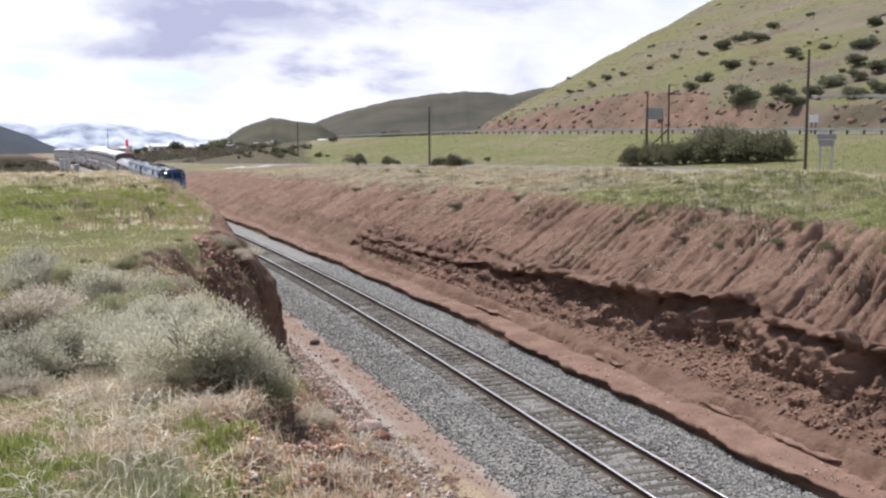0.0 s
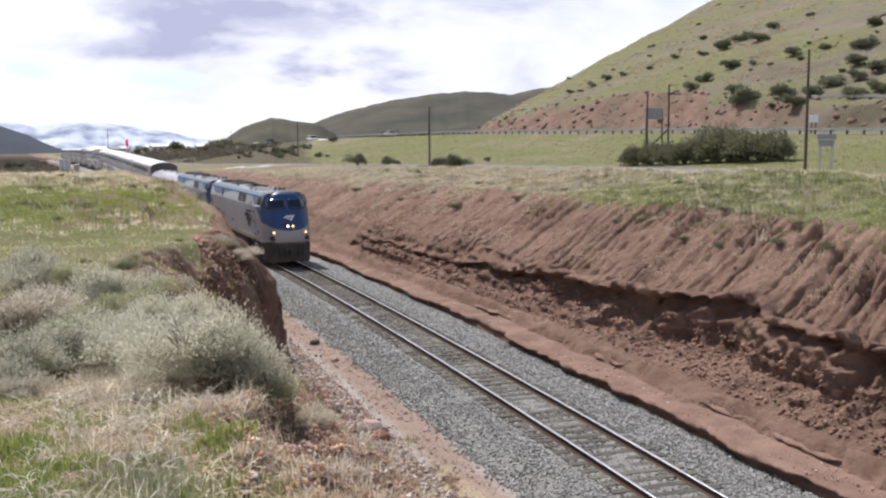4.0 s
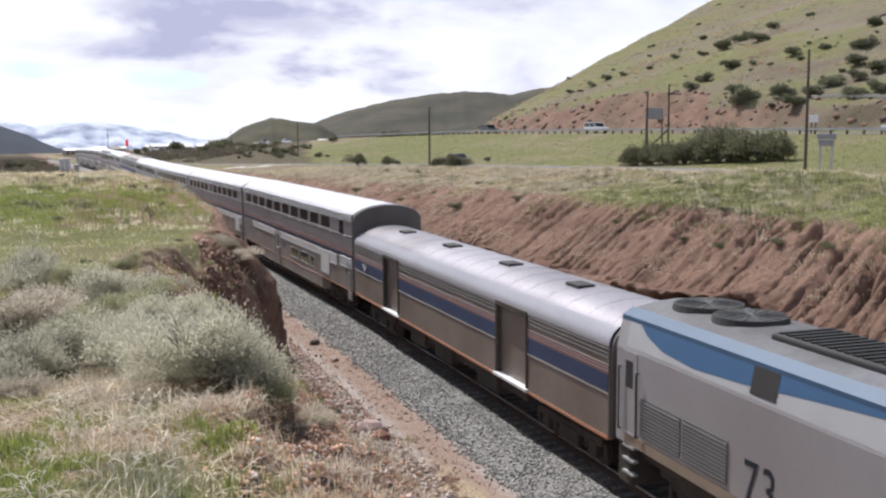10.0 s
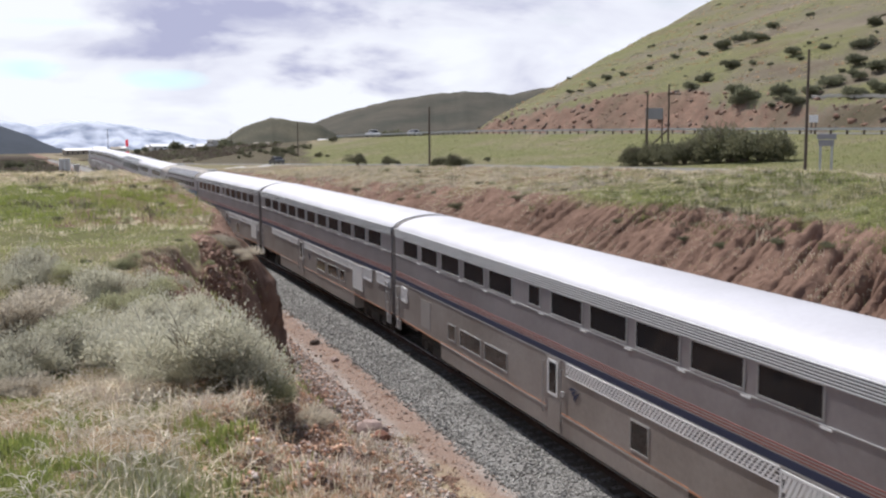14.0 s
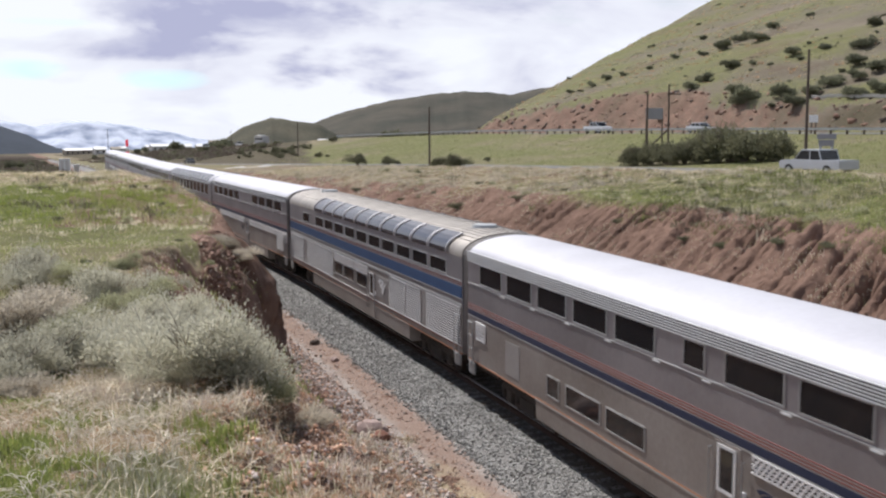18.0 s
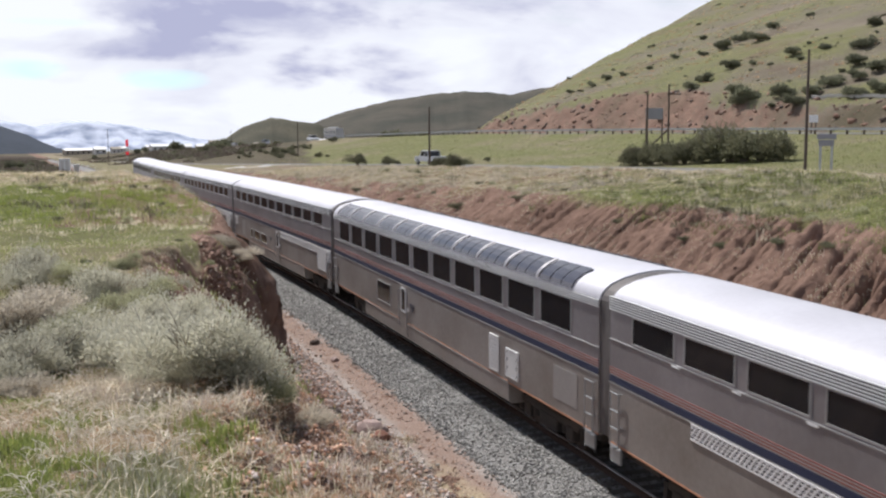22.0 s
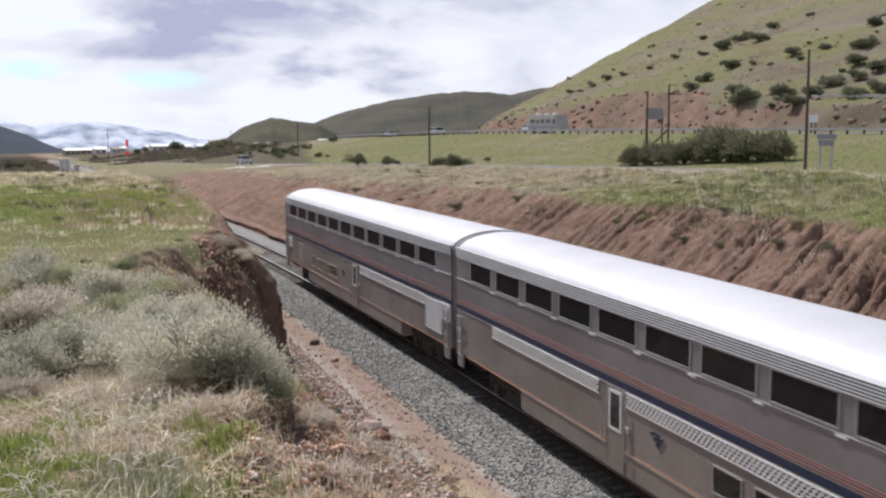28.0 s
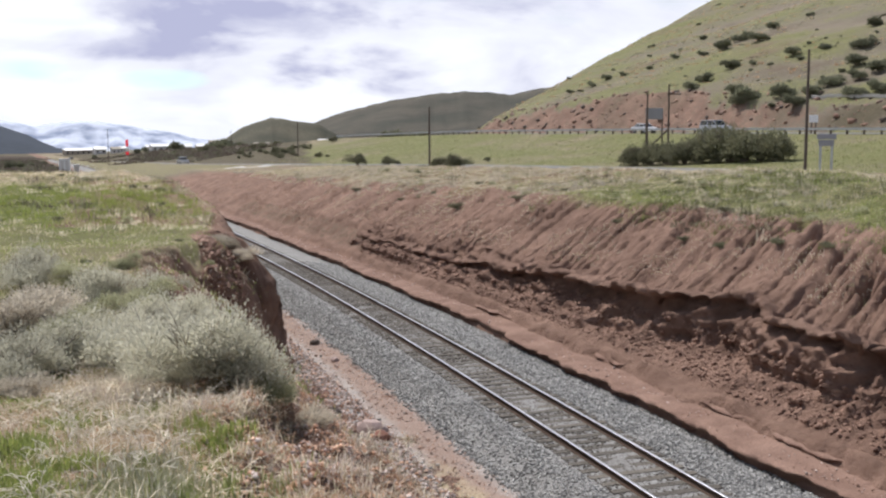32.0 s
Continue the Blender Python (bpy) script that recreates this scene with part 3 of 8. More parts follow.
# brown scrub, darkened in its colour for the cloud shade on the long hill
M_HILL_DARK = material("cloud_shaded_hill_scrub", (0.1, 0.09, 0.073), 0.95, grain=0.4, scale=0.09, second=(0.062, 0.062, 0.052), spec=0.05)
M_HILL_OLIVE = material("distant_hill_grass", (0.108, 0.099, 0.073), 0.95, grain=0.45, scale=0.12, second=(0.062, 0.062, 0.048), spec=0.05)
# distance haze is mixed into this hill's blue-grey
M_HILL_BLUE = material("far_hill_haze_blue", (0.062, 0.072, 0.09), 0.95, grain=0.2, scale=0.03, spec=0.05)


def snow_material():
    # bluish snow and rock tones include the haze of the distance
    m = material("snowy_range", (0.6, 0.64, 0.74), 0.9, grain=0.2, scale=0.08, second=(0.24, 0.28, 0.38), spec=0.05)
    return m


far_ridge("hill_far", [(3.53, -1.27), (5.02, -0.99), (6.55, 0.0), (8.07, 0.51), (9.59, 0.28), (10.51, 0.16), (12.03, -0.66)], 900, 260, M_HILL_OLIVE, 8, "olive scrub-covered hill in the distance")
far_ridge("hill_beyond", [(6.5, -1.4), (8.05, -0.47), (9.59, 0.07), (10.51, 0.22), (11.75, 0.7), (14.23, 1.33), (16.72, 1.71), (18.58, 1.85), (20.14, 1.81), (21.06, 1.65), (22.91, 2.0), (24.45, 2.16), (26.58, 1.83), (28.72, -0.31)], 1500, 600, M_HILL_DARK, 14, "long brown grassy hill with cloud shade in its colour")
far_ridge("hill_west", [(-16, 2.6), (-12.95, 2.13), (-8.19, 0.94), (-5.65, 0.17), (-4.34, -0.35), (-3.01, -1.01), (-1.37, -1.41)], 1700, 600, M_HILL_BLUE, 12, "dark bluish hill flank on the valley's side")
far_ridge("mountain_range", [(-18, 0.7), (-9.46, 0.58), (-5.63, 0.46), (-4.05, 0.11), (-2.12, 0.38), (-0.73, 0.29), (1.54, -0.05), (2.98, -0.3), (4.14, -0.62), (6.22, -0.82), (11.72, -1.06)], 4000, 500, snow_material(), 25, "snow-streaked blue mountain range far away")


# the shade over the valley banks is part of this brown
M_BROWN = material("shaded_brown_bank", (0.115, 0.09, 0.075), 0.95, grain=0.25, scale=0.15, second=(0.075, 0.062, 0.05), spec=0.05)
far_ridge("bank_east", [(3.6, -2.0), (5.2, -1.7), (7.0, -1.35), (9.0, -1.15), (10.8, -1.05), (11.6, -1.3), (13.2, -1.9)], 330, 60, M_BROWN, 2, "valley bank, its shade painted dark brown")
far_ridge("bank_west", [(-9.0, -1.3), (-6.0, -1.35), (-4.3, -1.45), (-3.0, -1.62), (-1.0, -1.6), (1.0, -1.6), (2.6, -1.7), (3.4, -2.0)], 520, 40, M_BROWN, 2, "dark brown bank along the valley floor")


# ---- the track ----
def strip(name, s0, s1, step, ring, mat, label, cat, rough=0.0, wander=0.0):
    """A long body along the track: ring of (offset, height), open below."""
    ss = np.arange(s0, s1 + 0.01, step)
    V = []
    for off, dz in ring:
        x, y, z = on_track(ss, off + wander * (fbm(ss * 0.3, ss * 0 + off * 0.2, 3) + 0.6 * fbm(ss * 1.5, ss * 0 + off * 0.6, 2)), dz)
        if rough:
            z = z + rough * fbm(x * 2.3, y * 2.3, 3)
        V.append(np.stack([x, y, z], -1))
    V = np.stack(V, 1)
    nr, nc = V.shape[:2]
    idx = np.arange(nr * nc).reshape(nr, nc)
    F = np.stack([idx[:-1, :-1], idx[:-1, 1:], idx[1:, 1:], idx[1:, :-1]], -1).reshape(-1, 4)
    return tagged(mesh_object(name, V.reshape(-1, 3), F, mat), label, cat, kind="structure")


strip("ballast", -40, 620, 0.5, [(-3.2, -0.85), (-2.95, -0.62), (-2.7, -0.53), (-2.15, -0.29), (-1.7, -0.215), (-0.9, -0.195), (0, -0.192), (0.9, -0.195), (1.7, -0.215), (2.3, -0.29), (3.0, -0.42), (3.5, -0.52), (3.7, -0.8)], M_BALLAST, "grey crushed-stone ballast under the railway track", "ballast", 0.03)


def foot_material():
    """Grey-pink gravel, bare pink dirt and trodden straw, mixed by the weights on the mesh with ragged borders."""
    m = material("trackside_dirt", (0.36, 0.315, 0.285), 0.95, grain=0.5, scale=7, bump=0.06, bump_scale=15, second=(0.31, 0.25, 0.22), spec=0.1)
    n, l = m.node_tree.nodes, m.node_tree.links
    b = n["Principled BSDF"]
    base = b.inputs["Base Color"].links[0].from_socket
    at = n.new("ShaderNodeAttribute"); at.attribute_name = "zone"
    sep = n.new("ShaderNodeSeparateColor"); l.new(at.outputs["Color"], sep.inputs[0])
    tc = n.new("ShaderNodeTexCoord")
    for k, scale, dark, light in ((0, 2.6, (0.235, 0.165, 0.135), (0.335, 0.25, 0.205)), (1, 1.7, (0.3, 0.225, 0.155), (0.44, 0.36, 0.245))):
        nz = n.new("ShaderNodeTexNoise"); nz.inputs["Scale"].default_value, nz.inputs["Detail"].default_value, nz.inputs["Roughness"].default_value = scale, 8, 0.7
        l.new(tc.outputs["Object"], nz.inputs["Vector"])
        tone = n.new("ShaderNodeValToRGB")
        e = tone.color_ramp.elements
        e[0].position, e[1].position, e[0].color, e[1].color = 0.32, 0.68, (*dark, 1), (*light, 1)
        fine = n.new("ShaderNodeTexNoise"); fine.inputs["Scale"].default_value, fine.inputs["Detail"].default_value = 14, 6
        l.new(tc.outputs["Object"], fine.inputs["Vector"]); l.new(fine.outputs["Fac"], tone.inputs[0])
        add = n.new("ShaderNodeMath"); add.operation = "ADD"
        l.new(sep.outputs[k], add.inputs[0]); l.new(nz.outputs["Fac"], add.inputs[1])
        mr = n.new("ShaderNodeMapRange"); mr.inputs["From Min"].default_value, mr.inputs["From Max"].default_value = 0.78, 1.22
        l.new(add.outputs[0], mr.inputs["Value"])
        mix = n.new("ShaderNodeMix"); mix.data_type = "RGBA"
        l.new(mr.outputs[0], mix.inputs["Factor"]); l.new(base, mix.inputs[6]); l.new(tone.outputs[0], mix.inputs[7])
        base = mix.outputs[2]
    l.new(base, b.inputs["Base Color"])
    return m


def foot_strip():
    """The uneven ground between the ballast and the foot of the near bank."""
    ss, oo = np.arange(8, 150, 0.2), np.arange(-7.0, -2.4, 0.2)
    O, S = np.meshgrid(oo, ss)
    x, y, z = on_track(S, O, -0.625)
    z = z + 0.06 * fbm(x * 0.8, y * 0.8, 3) + 0.05 * fbm(x * 2.6, y * 2.6, 3) + 0.02 * fbm(x * 7, y * 7, 2) + 0.16 * smooth(-5.6, -6.8, O) - 0.2 * smooth(-6.6, -7.0, O)
    wander = 0.35 * fbm(S * 0.16, S * 0 + 3, 3)
    dirt = 0.75 * np.exp(-((O + 3.65 + wander) / 0.62) ** 4) + 0.55 * smooth(-5.5, -6.1, O + wander)
    straw = 0.75 * smooth(27.5, 23.5, S + 1.5 * fbm(x * 0.5, y * 0.5, 2)) * smooth(-3.2, -4.0, O) + 0 * O
    nr, nc = O.shape
    idx = np.arange(nr * nc).reshape(nr, nc)
    F = np.stack([idx[:-1, :-1], idx[:-1, 1:], idx[1:, 1:], idx[1:, :-1]], -1).reshape(-1, 4)
    ob = tagged(mesh_object("trackside_dirt", np.stack([x, y, z], -1).reshape(-1, 3), F, foot_material(), smooth=True), "pink dirt and grey gravel along the ballast", "dirt", kind="structure")
    at = ob.data.color_attributes.new("zone", "FLOAT_COLOR", "POINT")
    at.data.foreach_set("color", np.stack([dirt, straw, 0 * dirt, 1 + 0 * dirt], -1).astype(np.float32).ravel())


foot_strip()
HEAD = [(-0.036, -0.012), (-0.03, 0.0), (0.03, 0.0), (0.036, -0.012)]
for name, c in (("rail", -0.755), ("rail", 0.755)):
    foot = [(c - 0.07, -0.185), (c - 0.07, -0.17), (c - 0.012, -0.15), (c - 0.012, -0.045), (c - 0.036, -0.035), (c - 0.036, -0.012)]
    foot2 = [(2 * c - o_, z_) for o_, z_ in foot[::-1]]
    rail = strip(name, -40, 620, 2.0, foot, M_RAIL, "steel rail with a shiny worn head and rusty sides", "rail")
    r2 = strip("rail_side", -40, 620, 2.0, foot2, M_RAIL, "", "")
    r3 = strip("rail_head", -40, 620, 2.0, [(c + a, b) for a, b in HEAD], M_RAILTOP, "", "")
    for r_ in (r2, r3):
        for key in ("kind", "category", "label"):
            if key in r_:
                del r_[key]
        r_.parent = rail
    r3["label"] = "bright worn rail head"


def make_ties():
    parent = tagged(new("track_ties"), "weathered timber railway ties in a row", "tie", kind="structure")
    bm = bmesh.new()
    box(bm, -1.3, 1.3, -0.115, 0.115, -0.36, -0.178, bev=0.012)
    me = bpy.data.meshes.new("tie")
    bm.to_mesh(me); bm.free()
    me.materials.append(M_TIE)
    rng = random.Random(3)
    for i in range(150):
        s = 8 + i * 0.52
        ob = new("tie", me)
        ob.parent = parent
        m = track_pose(s, 0.5)
        ob.matrix_basis = m @ pose(rng.uniform(-0.05, 0.05), rng.uniform(-0.03, 0.03), rng.uniform(-0.008, 0.008), 0, 0, rng.uniform(-1.2, 1.2))
    bm = bmesh.new()
    for i in range(150, 360):
        m = track_pose(8 + i * 0.52, 0.5)
        k = len(bm.verts)
        box(bm, -1.3, 1.3, -0.115, 0.115, -0.36, -0.178)
        bm.verts.ensure_lookup_table()
        for v in bm.verts[k:]:
            v.co = m @ v.co
    far = part("far_ties", bm, M_TIE, parent)
    far["kind"] = "stuff"


make_ties()


# ---- roads ----
def road(name, P, DIR, zf, a0, a1, half, mat, label, lift=0.05):
    al = np.arange(a0, a1 + 1, 4.0)
    V = []
    for q in (-half, -half * 0.5, 0, half * 0.5, half):
        V.append(np.stack([P[0] + al * DIR[0] + q * DIR[1], P[1] + al * DIR[1] - q * DIR[0], zf(al) + lift + 0 * al], -1))
    V = np.stack(V, 1)
    nr, nc = V.shape[:2]
    idx = np.arange(nr * nc).reshape(nr, nc)
    F = np.stack([idx[:-1, :-1], idx[:-1, 1:], idx[1:, 1:], idx[1:, :-1]], -1).reshape(-1, 4)
    return tagged(mesh_object(name, V.reshape(-1, 3), F, mat), label, "road", kind="structure")


road("road_highway", HW_P, HW_DIR, highway_z, -600, 620, 6.5, M_ASPHALT, "grey asphalt highway at the foot of the hill")
road("road_frontage", FR_P, FR_DIR, frontage_z, -500, 620, 3.4, M_ASPHALT, "narrow grey asphalt side road above the cutting")


def road_point(P, DIR, zf, al, q=0.0, lift=0.05):
    return Vector((P[0] + al * DIR[0] + q * DIR[1], P[1] + al * DIR[1] - q * DIR[0], float(zf(al)) + lift))


def zoned(name, V, zone, label, cat, soft=True):
    """A skin of earth from a grid of points, with one zone of the ground's material."""
    nr, nc = V.shape[:2]
    idx = np.arange(nr * nc).reshape(nr, nc)
    F = np.stack([idx[:-1, :-1], idx[:-1, 1:], idx[1:, 1:], idx[1:, :-1]], -1).reshape(-1, 4)
    ob = tagged(mesh_object(name, V.reshape(-1, 3), F, M_GROUND, smooth=soft), label, cat, kind="structure")
    at = ob.data.color_attributes.new("zone", "FLOAT_COLOR", "POINT")
    zone = np.broadcast_to(np.asarray(zone, np.float32), (nr, nc, 4))
    at.data.foreach_set("color", np.ascontiguousarray(zone).ravel())
    return ob


def resample(pts, n):
    """n points evenly spaced along each of many polylines at once; pts: (corner, line, 2)."""
    seg = np.linalg.norm(np.diff(pts, axis=0), axis=2)
    cum = np.concatenate([np.zeros((1, pts.shape[1])), np.cumsum(seg, 0)])
    out = np.zeros((n, pts.shape[1], 2))
    for j in range(pts.shape[1]):
        t = np.linspace(0, cum[-1, j], n)
        for c in (0, 1):
            out[:, j, c] = np.interp(t, cum[:, j], pts[:, j, c])
    return out


def strata():
    """The washed-out band of the far bank: talus, broken beds, a hollow and the crust that overhangs it."""
    ss = np.concatenate([np.arange(12.5, 46.0, 0.07), np.arange(46.0, 69.0, 0.14)])
    run = strata_run(ss)
    ol, zt, zb = (np.interp(ss, STRATA_Y, c) for c in (STRATA_O, STRATA_TOP, STRATA_LOW))
    ol = ol + 0.6 * fbm(ss * 0.55, ss * 0 + 1.5, 2) + 0.3 * fbm(ss * 1.9, ss * 0 + 7.5, 2)
    g = np.clip(np.exp(-((ss - 36.8) / 4.6) ** 4) + 0.9 * np.exp(-((ss - 29.4) / 1.1) ** 4) + 0.5 * np.exp(-((ss - 21.6) / 1.6) ** 4) + 0.45 * np.exp(-((ss - 44.5) / 3.0) ** 4) + 0.12, 0, 1)
    g = g * (0.35 + 0.65 * smooth(-0.55, -0.1, fbm(ss * 0.9 + 6, ss * 0 + 2.2, 2)))
    tz = line_z(ss)
    zt = tz + zt + 0.1 + 0.26 * fbm(ss * 0.9, ss * 0 + 9.3, 3) + 0.12 * fbm(ss * 3.5, ss * 0 + 1.3, 2)
    zb = tz + zb + 0.2 * fbm(ss * 0.9, ss * 0 + 3.3, 3)
    zb = zt - (zt - zb) * (0.25 + 0.95 * g)
    R = 0.08 + 0.95 * g
    tall = zt - zb

    def bank(o):
        return height(line_x(ss) + o, ss, True)[0]
    corners = [(4.6 + 0 * ss, tz - 0.35), (4.82 + 0 * ss, tz + 0.03), (5.1 + 0 * ss, tz + 0.17), (5.55 + 0.25 * fbm(ss * 0.4, ss * 0, 2), tz + 0.36), (5.75 + 0.35 * (ol - 7), tz + 0.6), (ol - 0.62, np.minimum(zb - 0.2, tz + 0.75)),
               (ol - 0.4, zb - 0.1 * tall), (ol - 0.28, zb), (ol + 0.35 * R, zb + 0.18 * tall), (ol + 0.8 * R, zb + 0.5 * tall), (ol + 0.95 * R, zb + 0.8 * tall), (ol + 0.3 * R, zt - 0.06), (ol - 0.2, zt - 0.06),
               (ol - 0.28, zt + 0.03), (ol - 0.08, zt + 0.14), (ol + 0.45, np.maximum(bank(ol + 0.5) + 0.1, zt + 0.24)), (ol + 0.9, bank(ol + 0.9) + 0.06), (ol + 1.25, bank(ol + 1.25) + 0.02), (ol + 1.7, bank(ol + 1.7) - 0.12)]
    P = resample(np.stack([np.stack(c, -1) for c in corners]), 64)
    o, z = P[..., 0], P[..., 1]
    S = ss[None] + 0 * o
    crust = (np.arange(64)[:, None] > 40) * smooth(ol[None] + 0.05, ol[None] + 0.5, o)
    z = z * (1 - crust) + crust * (height(line_x(ss)[None] + o, S, True)[0] + 0.06 - 0.2 * smooth(ol[None] + 1.3, ol[None] + 1.7, o))
    h = z - tz[None]
    fade = np.minimum(smooth(4.7, 5.6, o), 1 - smooth(ol[None] + 0.3, ol[None] + 0.9, o)) * (0.3 + 0.7 * smooth(13, 17, S))
    beds = np.abs((h * 2.6 + 0.5 * fbm(S * 0.25, h * 0 + 5, 2)) % 1.0 - 0.5) * 2
    chunk = fbm(S * 2.1, h * 3.2, 3)
    d = 0.15 * (smooth(0.2, 0.75, beds) - 0.5) + 0.24 * chunk + 0.15 * np.sign(fbm(S * 2.8 + 5, h * 6.0, 2)) * np.abs(fbm(S * 2.8 + 5, h * 6.0, 2)) ** 0.6 + 0.12 * fbm(S * 6, h * 10, 2) + 0.08 * fbm(S * 13, h * 17, 2)
    d = d * fade * (0.45 + 0.55 * smooth(0.25, 0.8, h)) + 0.07 * fbm(S * 5 + 3, o * 5, 3) * fade
    o, z = o - 0.85 * d, z + 0.3 * d
    x = line_x(ss)[None] + o
    V = np.stack([x, S, z], -1)
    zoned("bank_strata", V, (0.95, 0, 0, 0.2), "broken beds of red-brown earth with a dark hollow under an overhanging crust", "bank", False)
    return V


def bluff():
    """The steep rounded end of the near bank, above the foot of the cutting."""
    base = [(3.2, 35.4), (3.45, 34.2), (3.8, 33.1), (4.3, 32.4), (4.9, 32.15), (5.33, 32.45), (5.5, 33.2)] + [(float(line_x(y)) - 6.22 - 0.3 * k, y) for k, y in ((0.4, 34.6), (1, 37), (0, 41), (1.4, 46), (0.4, 52), (1.5, 60), (1, 70), (2, 82))]
    pts = np.array(base)
    cum = np.concatenate([[0], np.cumsum(np.hypot(*np.diff(pts, axis=0).T))])
    c = np.concatenate([np.arange(0, 10, 0.06), np.arange(10, 24, 0.13), np.arange(24, cum[-1], 0.25)])
    px, py = np.interp(c, cum, pts[:, 0]), np.interp(c, cum, pts[:, 1])
    ker = np.ones(9) / 9
    px, py = (np.concatenate([p[:4], np.convolve(p, ker, "valid"), p[-4:]]) for p in (px, py))
    inner = np.array([(2.3, 37.6), (2.4, 37.2), (2.5, 36.8), (2.65, 36.5), (2.8, 36.3), (2.95, 36.3), (3.0, 36.6)] + [(x - k, y + 0.55 * k) for (x, y), k in zip(base[7:], (2.6, 2.0, 1.4, 1.3, 1.3, 1.3, 1.3, 1.3))])
    inx, iny = np.interp(c, cum, inner[:, 0]), np.interp(c, cum, inner[:, 1])
    nx, ny = (px - inx) / 2.7, (py - iny) / 2.7
    low = line_z(py) - 0.8
    top = height(inx, iny)[0] + 0.02
    rise = [(0.0, 0.0), (0.08, 0.16), (0.17, 0.22), (0.34, 0.29), (0.5, 0.36), (0.62, 0.45), (0.71, 0.6), (0.79, 0.95), (0.88, 1.3), (0.95, 1.68), (0.99, 2.1), (0.985, 2.7)]
    P = resample(np.stack([np.stack([low * 0 + k, low + f_ * (top - low)], -1) for f_, k in rise]), 46)
    back, z = P[..., 0], P[..., 1]
    C = c[None] + 0 * z
    d = 0.30 * fbm(C * 0.55, z * 0.5, 2) + 0.2 * fbm(C * 1.6 + 3, z * 1.3, 3) + 0.10 * fbm(C * 4.5, z * 4.0, 3) + 0.05 * fbm(C * 11, z * 9, 2)
    d = d * smooth(-0.1, 0.5, z - low[None]) * (1 - smooth(2.0, 2.6, back))
    back = back - d
    V = np.stack([px[None] - nx[None] * back, py[None] - ny[None] * back, z + 0.35 * d * smooth(0.8, 1.6, back)], -1)
    zoned("earth_bluff", V, (0.95, 0, 0, 0.1), "steep crumbling bluff of red-brown earth beside the track", "bluff")
    return V


def lip(name, ring, y1, label, narrow, keep):
    """An undercut dirt step that runs along the track: ring of (offset, height) from its foot up."""
    ss = np.arange(10.0, y1, 0.09)
    big = 0.34 * fbm(ss * 0.3, ss * 0 + 4.0 + len(name), 3) + 0.16 * fbm(ss * 1.1, ss * 0 + 8.0, 2)
    rows = []
    for k, (o, dz) in enumerate(ring):
        wob = big * (1 if k < keep else 0.5) + 0.10 * fbm(ss * 2.4, ss * 0 + k * 0.3, 2) + 0.05 * fbm(ss * 7.0, ss * 0 + k * 0.5, 2)
        first = ring[0][0]
        x, y, z = on_track(ss, np.where(o > first - 0.2, first - 0.3 + (o - first + 0.3) * (1 - narrow * smooth(34, 58, ss)), o) + wob, dz + 0.07 * fbm(ss * 0.9, ss * 0 + k * 0.3, 3) + 0.03 * fbm(ss * 4.1, ss * 0 + k * 0.7, 2))
        rows.append(np.stack([x, y, z], -1))
    V = np.stack(rows, 1)
    nr, nc = V.shape[:2]
    idx = np.arange(nr * nc).reshape(nr, nc)
    F = np.stack([idx[:-1, :-1], idx[:-1, 1:], idx[1:, 1:], idx[1:, :-1]], -1).reshape(-1, 4)
    tagged(mesh_object(name, V.reshape(-1, 3), F, M_LIP), label, "dirt step", kind="structure")


M_LIP = material("pink_dirt", (0.265, 0.17, 0.132), 0.95, grain=0.45, scale=5, bump=0.06, bump_scale=12, second=(0.19, 0.117, 0.09), spec=0.1)
STRATA_V = strata()
BLUFF_V = bluff()
lip("dirt_lip", [(3.86, -0.8), (3.74, -0.5), (3.70, -0.36), (3.6, -0.27), (3.44, -0.21), (3.42, -0.16), (3.52, -0.115), (3.75, -0.10), (4.15, -0.09), (4.5, -0.085), (4.85, -0.1), (5.1, -0.2)], 120.0, "low crumbling step of pink dirt beside the ballast", 0.5, 7)
lip("upper_lip", [(5.0, -0.3), (4.95, -0.12), (4.84, -0.04), (4.76, -0.01), (4.75, 0.02), (4.84, 0.045), (5.15, 0.06), (5.6, 0.0)], 50.0, "second thin step of crumbling dirt under the bank", 0.3, 6)


# ---- the train ----
def joint_s(t):
    """Where the coupling behind the first tall coach is at t seconds, along the track."""
    if t < 7.0:
        return 110.84 + 13.95 * (7.0 - t)
    d = t - 13.0
    return 26.34 - 14.495 * d - 0.0631 * d * d + 0.00095 * d ** 3


TRAIN = []  # (thing, its place behind that coupling)
_shared = {}


def shared_part(name, key, build, mat, parent, label="", place=(0, 0, 0)):
    """A part whose mesh is made once and shared by all alike parts."""
    if key not in _shared:
        bm = bmesh.new()
        build(bm)
        me = bpy.data.meshes.new(name)
        bm.to_mesh(me); bm.free()
        for mm in (mat if isinstance(mat, (list, tuple)) else [mat]):
            me.materials.append(mm)
        _shared[key] = me
    ob = new(name, _shared[key])
    ob.parent = parent
    ob.location = place
    if label:
        ob["label"] = label
    return ob


